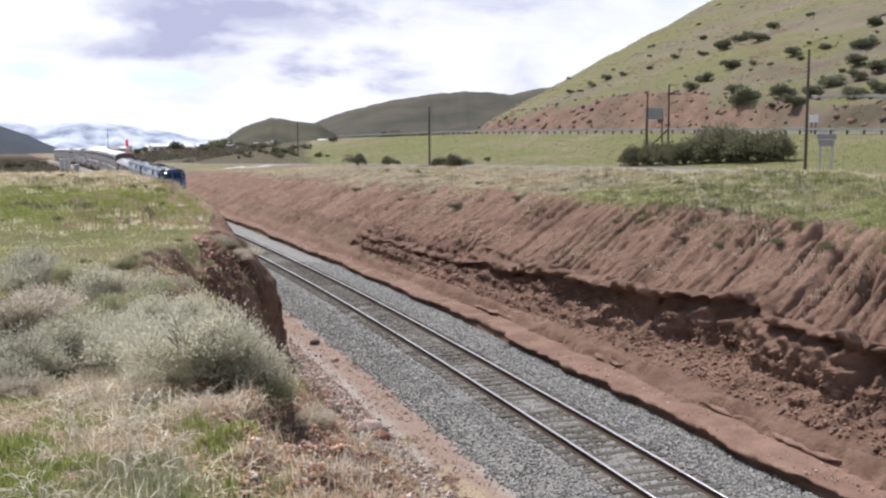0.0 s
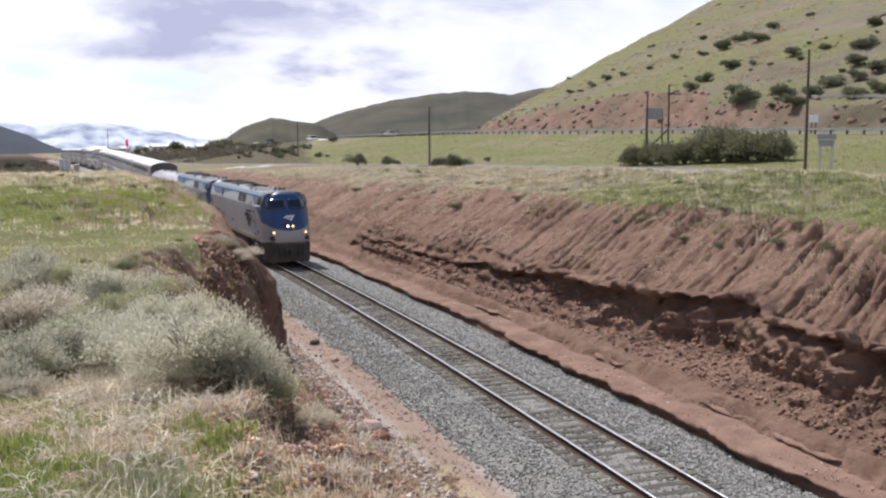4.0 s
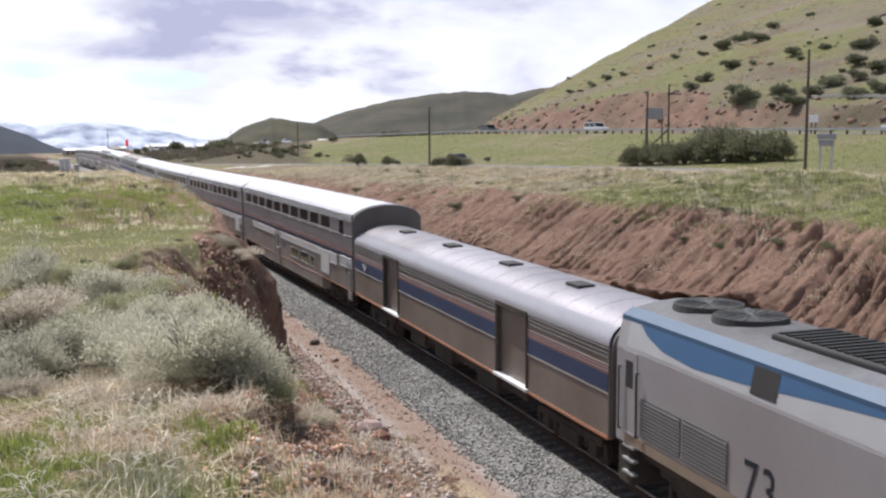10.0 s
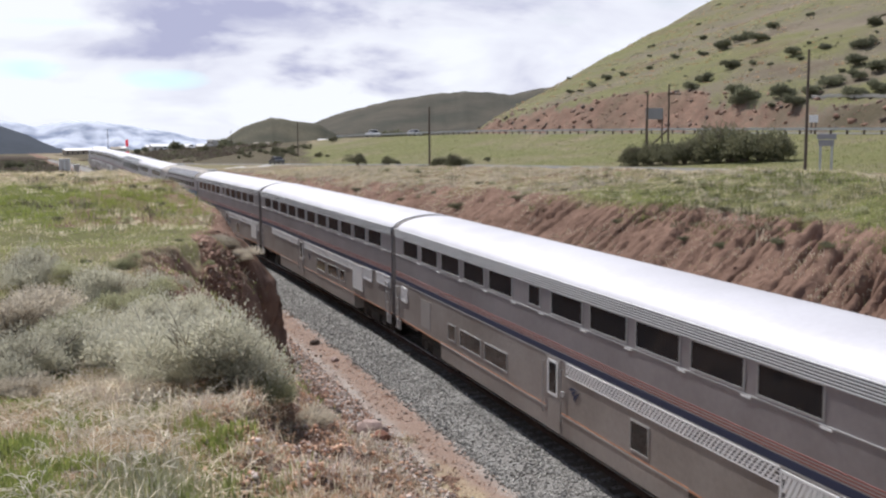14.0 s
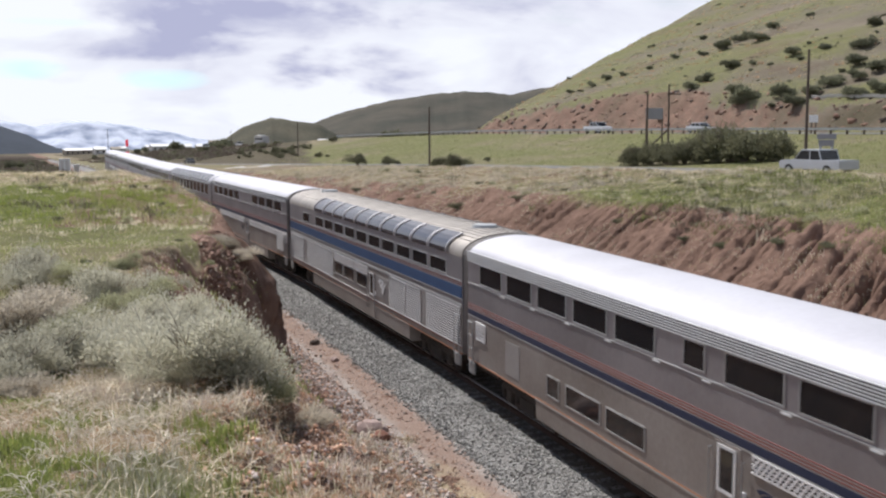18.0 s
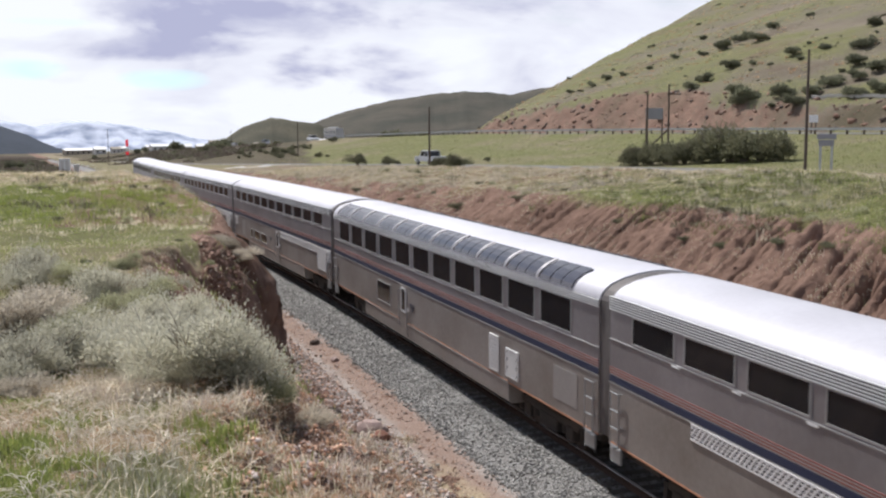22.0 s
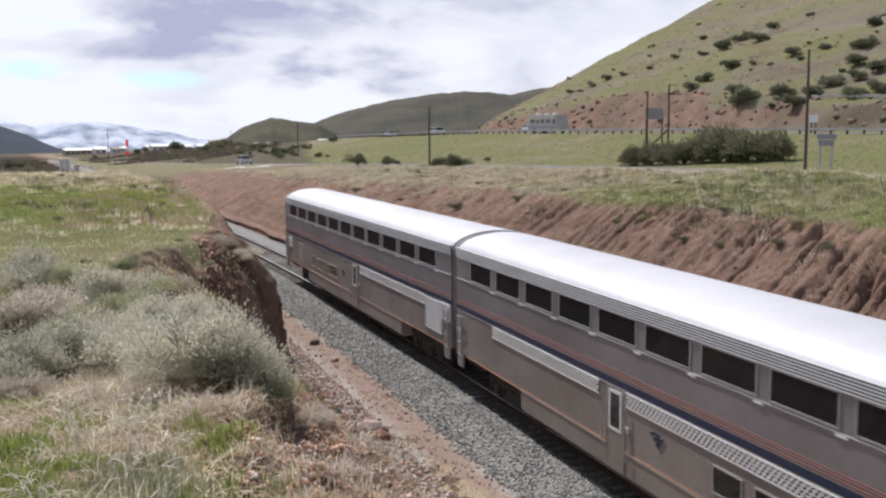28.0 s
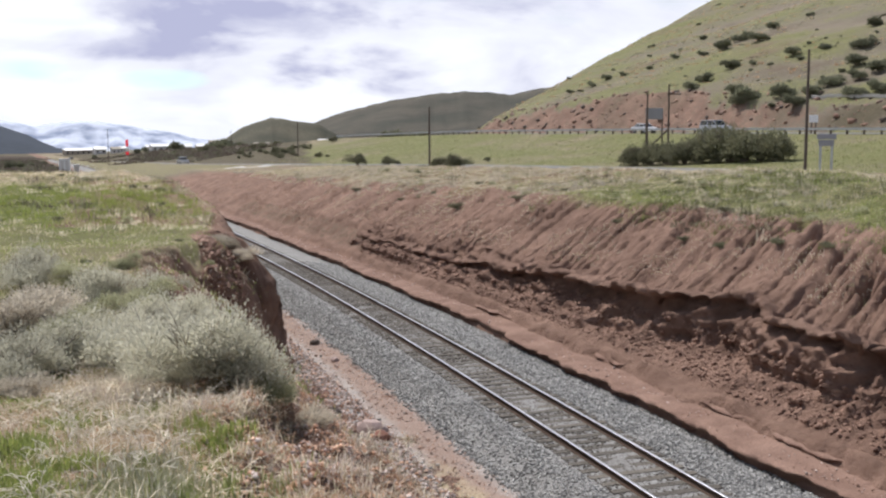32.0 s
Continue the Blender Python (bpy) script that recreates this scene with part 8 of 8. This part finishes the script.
def board_sign(az, d, el0, el1, width, posts, mat, label, two=False):
    x, y = d * math.sin(radians(az)), d * math.cos(radians(az))
    z0 = ground_z(x, y)
    th = tagged(new("road_sign"), label, "sign")
    th.matrix_basis = pose(x, y, z0 - 0.2, 0, 0, -az)
    h0, h1 = (EYE[2] + d * math.tan(radians(e)) - z0 + 0.2 for e in (el0, el1))
    bm = bmesh.new()
    box(bm, -width / 2, width / 2, -0.04, 0.04, h0, h1, bev=0.02)
    part("panel", bm, mat, th)
    for px in posts:
        bm = bmesh.new()
        box(bm, px - 0.09, px + 0.09, 0.05, 0.2, 0, h1 - 0.05)
        part("post", bm, M_GALV if two else M_POLE, th)
    if two:
        bm = bmesh.new()
        box(bm, -width * 0.62, width * 0.62, -0.05, 0.05, h1 + 0.05, h1 + 0.45, bev=0.02)
        part("header_panel", bm, mat, th)
    return th


M_SIGNBACK = material("grey_sign_back", (0.27, 0.27, 0.29), 0.6, 0.3, grain=0.1)
board_sign(28.95, 135, 0.25, 0.85, 2.1, (-1.0, 1.0), M_SIGNBACK, "grey back of a road sign on two posts")
board_sign(37.75, 86, -1.2, -0.88, 1.15, (-0.42, 0.42), M_SIGNBACK, "grey steel sign frame on galvanised posts", True)
board_sign(36.98, 138, 0.02, 0.4, 0.5, (0,), M_WHITE, "small white roadside marker board")
board_sign(37.2, 138, 0.02, 0.4, 0.5, (0,), M_WHITE, "small white roadside marker board")


def pale_wall():
    """A long low concrete barrier across the hill's foot."""
    a, _ = seen(36.95, 1.2)
    b, _ = seen(42.0, 1.2)
    bm = bmesh.new()
    n = 12
    for i in range(n):
        p, q = a.lerp(b, i / n), a.lerp(b, (i + 1) / n)
        zp_, zq = ground_z(p.x, p.y), ground_z(q.x, q.y)
        for z0, z1 in ((0.1, 0.55), (-0.9, -0.5)):
            v = [bm.verts.new((c.x, c.y, zc + z)) for c, zc, z in ((p, zp_, z0), (q, zq, z0), (q, zq, z1), (p, zp_, z1))]
            bm.faces.new(v)
    ob = thing_mesh("barrier", bm, M_CONCRETE, "long pale concrete barrier on the hill's foot", "barrier")
    md = ob.modifiers.new("thick", "SOLIDIFY"); md.thickness = 0.3


pale_wall()


# ---- the valley beyond ----
M_PLASTER = material("pale_plaster", (0.62, 0.6, 0.57), 0.8, grain=0.1)
M_METALROOF = material("pale_metal_roof", (0.66, 0.66, 0.68), 0.5, 0.2, grain=0.08)
M_TANWALL = material("tan_wall", (0.4, 0.35, 0.29), 0.85, grain=0.12)
# a weak glow is added to the red of the whole head and lower board
M_SIGNALRED = material("glowing_signal_red", (0.75, 0.03, 0.05), 0.4, emit=0.35)


def house(az, d, w, dep, hgt, roof_h, wall, roofm, label, zoff=None):
    x, y = d * math.sin(radians(az)), d * math.cos(radians(az))
    z0 = ground_z(x, y) if zoff is None else zoff
    th = tagged(new("building"), label, "building", "valley buildings")
    w, dep, hgt, roof_h = w * 0.7, dep * 0.7, hgt * 0.75, roof_h * 0.7
    th.matrix_basis = pose(x, y, z0 - 0.3, 0, 0, -az + 12)
    bm = bmesh.new()
    box(bm, -w / 2, w / 2, -dep / 2, dep / 2, 0, hgt + 0.3)
    part("wall", bm, wall, th)
    bm = bmesh.new()
    e = 0.4
    ring = [(-dep / 2 - e, hgt + 0.25), (0, hgt + 0.3 + roof_h), (dep / 2 + e, hgt + 0.25)]
    a = [bm.verts.new((-w / 2 - e, y_, z)) for y_, z in ring]
    b = [bm.verts.new((w / 2 + e, y_, z)) for y_, z in ring]
    bm.faces.new((a[0], a[1], b[1], b[0])); bm.faces.new((a[1], a[2], b[2], b[1])); bm.faces.new(a); bm.faces.new(b[::-1]); bm.faces.new((a[0], b[0], b[2], a[2]))
    part("roof", bm, roofm, th)
    n = max(2, int(w / 3))
    for i in range(n):
        bm = bmesh.new()
        xc = -w / 2 + (i + 0.5) * w / n
        box(bm, xc - 0.5, xc + 0.5, -dep / 2 - 0.04, -dep / 2 + 0.05, hgt * 0.4, hgt * 0.75)
        part("window", bm, M_GLASS, th)
    return th


house(2.45, 570, 22, 10, 3.5, 1.6, M_PLASTER, M_METALROOF, "long white shed with a pale metal roof")
house(3.3, 580, 14, 9, 3.5, 1.8, M_PLASTER, M_METALROOF, "white low building with a metal roof")
house(5.1, 560, 10, 8, 5.5, 2.0, M_PLASTER, M_TANWALL, "tall pale house below the hill")
house(5.75, 570, 9, 8, 4.0, 1.8, M_TANWALL, M_METALROOF, "tan house below the hill")
house(4.4, 590, 11, 8, 3.8, 1.6, M_TANWALL, M_METALROOF, "tan low house below the hill")
house(-1.9, 660, 26, 10, 3.6, 1.4, M_TANWALL, M_METALROOF, "long low tan building in the valley")
house(-0.9, 620, 9, 8, 4.0, 1.8, M_PLASTER, M_METALROOF, "small white house in the valley")
house(-0.1, 620, 7, 7, 3.4, 1.6, M_PLASTER, M_TANWALL, "small pale house in the valley")
house(0.25, 650, 6, 6, 3.2, 1.4, M_PLASTER, M_METALROOF, "small white shed in the valley")
house(1.7, 620, 8, 7, 3.6, 1.6, M_TANWALL, M_METALROOF, "small tan house in the valley")
house(7.6, 520, 12, 8, 3.5, 1.6, M_PLASTER, M_TANWALL, "pale house on the slope")
house(8.7, 560, 10, 8, 3.4, 1.5, M_TANWALL, M_METALROOF, "low tan house on the slope")
house(11.2, 420, 12, 7, 3.4, 1.4, M_PLASTER, M_METALROOF, "white low building beside the highway")
house(14.6, 330, 7, 5, 2.6, 0.8, M_PLASTER, M_METALROOF, "small white hut beside the highway")


def relay_box(x, y, w, h_, label):
    th = tagged(new("relay_cabinet"), label, "cabinet", "trackside cabinets")
    th.location = (x, y, ground_z(x, y) - 0.1)
    bm = bmesh.new()
    box(bm, -w / 2, w / 2, -0.6, 0.6, 0.3, h_, bev=0.05)
    part("case", bm, M_WHITE, th)
    bm = bmesh.new()
    box(bm, -w / 2 + 0.2, w / 2 - 0.2, -0.5, 0.5, 0, 0.32)
    part("plinth", bm, M_CONCRETE, th)
    bm = bmesh.new()
    box(bm, -w / 2 - 0.1, w / 2 + 0.1, -0.7, 0.7, h_, h_ + 0.12, bev=0.03)
    part("lid", bm, M_GALV, th)
    for e in (-1, 1):
        bm = bmesh.new()
        box(bm, e * w * 0.22 - 0.35, e * w * 0.22 + 0.35, -0.64, -0.58, 0.5, h_ - 0.25)
        part("door", bm, M_PLASTER, th)


relay_box(-11.6, 250, 2.4, 2.8, "white trackside relay cabinet on a plinth")
relay_box(-9.2, 253, 1.2, 2.0, "small white trackside cabinet")


def signal_mast():
    x, y, z = on_track(330.0, 13.5)
    th = tagged(new("railway_signal"), "red and white railway signal mast, its lamp lit red", "signal")
    z0 = ground_z(x, y)
    th.location = (x, y, z0 - 0.2)
    top = EYE[2] + y * math.tan(radians(-0.62)) - z0
    bm = bmesh.new()
    tube(bm, (0, 0, 0), (0, 0, top), 0.12, n=8)
    part("mast", bm, M_GALV, th)
    bm = bmesh.new()
    box(bm, -0.42, 0.42, -0.25, 0.1, top - 1.9, top + 0.2, bev=0.15)
    hd = part("signal_head", bm, M_SIGNALRED, th)
    bm = bmesh.new()
    box(bm, -0.6, 0.6, -0.3, 0.1, top - 3.3, top - 2.3, bev=0.05)
    part("number_board", bm, M_WHITE, th)
    bm = bmesh.new()
    box(bm, -0.5, 0.5, -0.3, 0.1, top - 4.4, top - 3.5, bev=0.05)
    part("lower_board", bm, M_SIGNALRED, th)


signal_mast()


def valley_trees():
    rng = random.Random(77)
    src = [shrub("tree", "dark bushy tree in the valley", "tree", "valley trees", 2.6, 2.6, 4.2, 700, 0.9, M_JUNIPER, 61 + i, 0.45, 7, 8, 0.14) for i in range(2)]
    k = 0
    for az, d, sc in ((3.0, 470, 0.9), (2.8, 480, 0.8), (3.15, 475, 0.7), (5.3, 500, 1.1), (5.0, 505, 1.0), (5.6, 505, 1.2), (4.7, 510, 0.8), (6.0, 500, 0.9), (6.4, 520, 1.0), (5.9, 470, 0.6), (7.1, 540, 0.8), (7.8, 560, 0.7), (-5.3, 330, 0.6), (-4.8, 340, 0.5), (-4.3, 360, 0.4), (-3.6, 400, 0.4), (1.0, 520, 0.6), (1.4, 540, 0.6), (-1.2, 520, 0.5), (14.2, 300, 0.7), (15.0, 305, 0.7), (15.8, 300, 0.6), (16.4, 290, 0.6), (14.7, 310, 0.8)):
        x, y = d * math.sin(radians(az)), d * math.cos(radians(az))
        if k < 2:
            put(src[k], x, y, sc, rng.uniform(0, 360), 0.3)
        else:
            put_copy(src[k % 2], x, y, sc, rng.uniform(0, 360), 0.3)
        k += 1


valley_trees()


# ---- vehicles ----
M_CARWHITE = material("white_car_paint", (0.72, 0.73, 0.75), 0.3, 0.0, grain=0.03, spec=0.5, coat=0.4)
M_CARDARK = material("dark_car_paint", (0.03, 0.032, 0.038), 0.3, 0.0, grain=0.05, spec=0.5, coat=0.4)
M_CARSILVER = material("silver_car_paint", (0.5, 0.52, 0.56), 0.3, 0.4, grain=0.03, spec=0.5, coat=0.3)
M_BAND = material("grey_band_paint", (0.25, 0.26, 0.3), 0.4, grain=0.05)
MOVERS = []


def side_body(bm, prof, hw, inset=0.0):
    """A body from a side profile of (y, z): forward is -y."""
    a = [bm.verts.new((-hw + inset * (z > 0.95), y, z)) for y, z in prof]
    b = [bm.verts.new((hw - inset * (z > 0.95), y, z)) for y, z in prof]
    bm.faces.new(a); bm.faces.new(b[::-1])
    k = len(prof)
    for i in range(k):
        bm.faces.new((a[i], b[i], b[(i + 1) % k], a[(i + 1) % k]))
    bmesh.ops.recalc_face_normals(bm, faces=bm.faces[:])


def vehicle(kind, paint, label):
    th = tagged(new({"sedan": "car", "suv": "car", "pickup": "pickup_truck", "motorhome": "motorhome"}[kind]), label, {"pickup": "pickup truck", "motorhome": "motorhome"}.get(kind, "car"), "vehicles on the roads")
    if kind == "sedan":
        L, hw, wr, ax = 4.6, 0.88, 0.32, (-1.35, 1.35)
        prof = [(-2.3, 0.35), (-2.3, 0.68), (-2.1, 0.80), (-1.1, 0.92), (1.6, 0.98), (2.25, 0.9), (2.3, 0.4)]
        cab = [(-1.15, 0.92), (-0.35, 1.42), (0.85, 1.42), (1.65, 0.97)]
    elif kind == "suv":
        L, hw, wr, ax = 4.8, 0.95, 0.37, (-1.45, 1.4)
        prof = [(-2.4, 0.4), (-2.4, 0.85), (-2.2, 1.0), (-1.15, 1.08), (2.3, 1.1), (2.4, 0.45)]
        cab = [(-1.2, 1.07), (-0.55, 1.75), (1.9, 1.74), (2.35, 1.09)]
    elif kind == "pickup":
        L, hw, wr, ax = 5.7, 0.98, 0.4, (-1.85, 1.75)
        prof = [(-2.85, 0.45), (-2.85, 0.95), (-2.6, 1.08), (-1.35, 1.15), (2.85, 1.15), (2.85, 0.5)]
        cab = [(-1.4, 1.14), (-0.75, 1.82), (0.85, 1.82), (1.1, 1.14)]
    else:
        L, hw, wr, ax = 10.2, 1.22, 0.45, (-3.2, 2.6)
        prof = [(-5.1, 0.55), (-5.1, 1.4), (-4.75, 2.4), (-4.3, 3.25), (5.0, 3.3), (5.1, 3.1), (5.1, 0.55)]
        cab = None
    bm = bmesh.new()
    side_body(bm, prof, hw, 0.05 if kind == "motorhome" else 0.0)
    bmesh.ops.bevel(bm, geom=bm.edges[:], offset=0.05, segments=2, affect="EDGES")
    part("body", bm, paint, th)
    if cab:
        bm = bmesh.new()
        side_body(bm, cab, hw - 0.12)
        part("glass_house", bm, M_GLASS, th)
        bm = bmesh.new()
        (ya, za), (yb, zb) = cab[1], cab[2]
        box(bm, -hw + 0.1, hw - 0.1, ya - 0.05, yb + 0.05, za - 0.05, za + 0.05, bev=0.03)
        for sx in (-1, 1):
            x = sx * (hw - 0.115)
            for y0_, y1_ in ((ya, cab[0][0]), ((ya + yb) / 2, (ya + yb) / 2), (yb, cab[3][0])):
                tube(bm, (x, y1_, cab[0][1]), (x, y0_, za), 0.045, n=4)
        part("roof", bm, paint, th)
    else:
        for sx in (-1, 1):
            for y0_, y1_, z0_, z1_ in ((-4.4, -3.4, 1.75, 2.5), (-2.6, -1.4, 1.9, 2.5), (-0.6, 0.5, 1.9, 2.5), (1.2, 2.0, 1.9, 2.4), (2.6, 4.2, 1.9, 2.5)):
                bm = bmesh.new()
                box(bm, *sorted((sx * (hw - 0.06), sx * (hw + 0.02))), y0_, y1_, z0_, z1_, bev=0.01)
                part("window", bm, M_GLASS, th)
            bm = bmesh.new()
            box(bm, *sorted((sx * (hw - 0.02), sx * (hw + 0.015))), -4.9, 5.0, 0.95, 1.35)
            part("band", bm, M_BAND, th)
        bm = bmesh.new()
        v = [bm.verts.new(p) for p in ((-1.05, -5.02, 1.5), (1.05, -5.02, 1.5), (1.0, -4.62, 2.55), (-1.0, -4.62, 2.55))]
        bm.faces.new(v)
        ws = part("windshield", bm, M_GLASS, th)
        md = ws.modifiers.new("thick", "SOLIDIFY"); md.thickness = 0.12
        for y in (-2.5, 0.5, 3.2):
            bm = bmesh.new()
            box(bm, -0.35, 0.35, y - 0.4, y + 0.4, 3.25, 3.55, bev=0.06)
            part("roof_unit", bm, M_WHITE, th)
    for y in ax:
        for sx in (-1, 1):
            bm = bmesh.new()
            tube(bm, (sx * (hw - 0.18), y, wr), (sx * (hw + 0.02), y, wr), wr, n=16)
            wh = part("wheel", bm, M_BLACK, th)
            bm = bmesh.new()
            tube(bm, (sx * (hw + 0.015), y, wr), (sx * (hw + 0.035), y, wr), wr * 0.55, n=12)
            part("rim", bm, M_GALV, wh)
    bm = bmesh.new()
    for sx in (-1, 1):
        box(bm, sx * hw * 0.7 - 0.15, sx * hw * 0.7 + 0.15, -L / 2 - 0.02, -L / 2 + 0.06, 0.65, 0.8)
    part("headlights", bm, M_WHITE, th)
    return th


def along_at(P, DIR, az, q):
    """How far along a road's lane a bearing from the bank meets it."""
    u = np.array([math.sin(radians(az)), math.cos(radians(az))])
    N = np.array([DIR[1], -DIR[0]])
    A = np.array([[u[0], -DIR[0]], [u[1], -DIR[1]]])
    return float(np.linalg.solve(A, P + q * N)[1])


def drive(kind, paint, label, P, DIR, zf, q, sight, ahead):
    """Keys a vehicle by bearings: sight is rows of (seconds, bearing). ahead: +1 drives along the road's heading, -1 against it."""
    rows = [(t, along_at(P, DIR, az, q)) for t, az in sight]
    v0 = (rows[1][1] - rows[0][1]) / (rows[1][0] - rows[0][0])
    v1 = (rows[-1][1] - rows[-2][1]) / (rows[-1][0] - rows[-2][0])
    full = []
    for i in range(0, 65):
        t = i * 0.5
        if t < rows[0][0]:
            al = rows[0][1] + v0 * (t - rows[0][0])
        elif t > rows[-1][0]:
            al = rows[-1][1] + v1 * (t - rows[-1][0])
        else:
            al = float(np.interp(t, [r[0] for r in rows], [r[1] for r in rows]))
        full.append((t, max(-420.0, min(520.0, al))))
    turn = math.degrees(math.atan2(-DIR[0], DIR[1])) + (180 if ahead > 0 else 0)
    MOVERS.append((vehicle(kind, paint, label), [(t, Matrix.Translation(road_point(P, DIR, zf, al, q)) @ pose(0, 0, 0, 0, 0, turn)) for t, al in full]))


M_MOTORHOME = material("motorhome_paint", (0.42, 0.4, 0.37), 0.5, grain=0.1)
HW = (HW_P, HW_DIR, highway_z)
FR = (FR_P, FR_DIR, frontage_z)
drive("sedan", M_CARWHITE, "white car driving on the highway", *HW, -2.0, [(8.0, 28.03), (9.5, 37.33)], -1)
drive("suv", M_CARWHITE, "white tall car driving on the highway", *HW, -2.0, [(10.5, 28.26), (12.0, 37.63)], -1)
drive("suv", M_CARDARK, "dark tall car driving on the highway", *HW, -2.0, [(12.0, 28.6), (13.0, 34.83)], -1)
drive("pickup", M_CARWHITE, "white pickup truck driving on the highway", *HW, -2.0, [(17.0, 21.79), (20.0, 37.99)], -1)
drive("sedan", M_CARWHITE, "white car driving on the highway", *HW, -2.0, [(17.5, 28.58), (19.0, 38.27)], -1)
drive("motorhome", M_MOTORHOME, "pale grey motorhome driving on the highway", *HW, -2.0, [(24.0, 14.2), (25.5, 16.8), (28.0, 23.22), (30.0, 32.75), (31.0, 38.5)], -1)
drive("pickup", M_CARWHITE, "white pickup truck following a motorhome", *HW, -2.0, [(30.0, 30.48), (31.0, 35.96)], -1)
drive("suv", M_CARSILVER, "silver car driving on the highway", *HW, -2.0, [(30.0, 23.1), (32.0, 32.15)], -1)
drive("sedan", M_CARWHITE, "white car driving on the highway", *HW, -2.0, [(30.0, 20.0), (32.0, 28.43)], -1)
drive("sedan", M_CARDARK, "dark car on the side road", *FR, -1.2, [(7.0, 35.4), (8.5, 25.2), (9.0, 22.5)], 1)
drive("pickup", M_CARSILVER, "silver pickup truck on the side road", *FR, -1.2, [(18.0, 37.38), (19.0, 30.38), (20.0, 24.5), (21.0, 20.06), (22.0, 16.75), (23.0, 14.24)], 1)


def crossing_road():
    """A pale side road that crosses the track where the cutting ends."""
    V = []
    xs = np.linspace(17.0, 33.0, 22)
    for y0 in (184.0, 186.5, 189.0):
        V.append(np.stack([xs, y0 + 0.05 * xs, heights(xs, y0 + 0.05 * xs) + 0.06], -1))
    V = np.stack(V)
    nr, nc = V.shape[:2]
    idx = np.arange(nr * nc).reshape(nr, nc)
    F = np.stack([idx[:-1, :-1], idx[:-1, 1:], idx[1:, 1:], idx[1:, :-1]], -1).reshape(-1, 4)
    tagged(mesh_object("road_crossing", V.reshape(-1, 3), F, M_CONCRETE), "pale concrete side road beyond the cutting", "road", kind="structure")


crossing_road()


def motions():
    for thing, rows in MOVERS:
        walk(thing, rows)
    for thing, behind in TRAIN:
        walk(thing, [(i * 1.0, track_pose(joint_s(i * 1.0) + behind)) for i in range(33)])


motions()
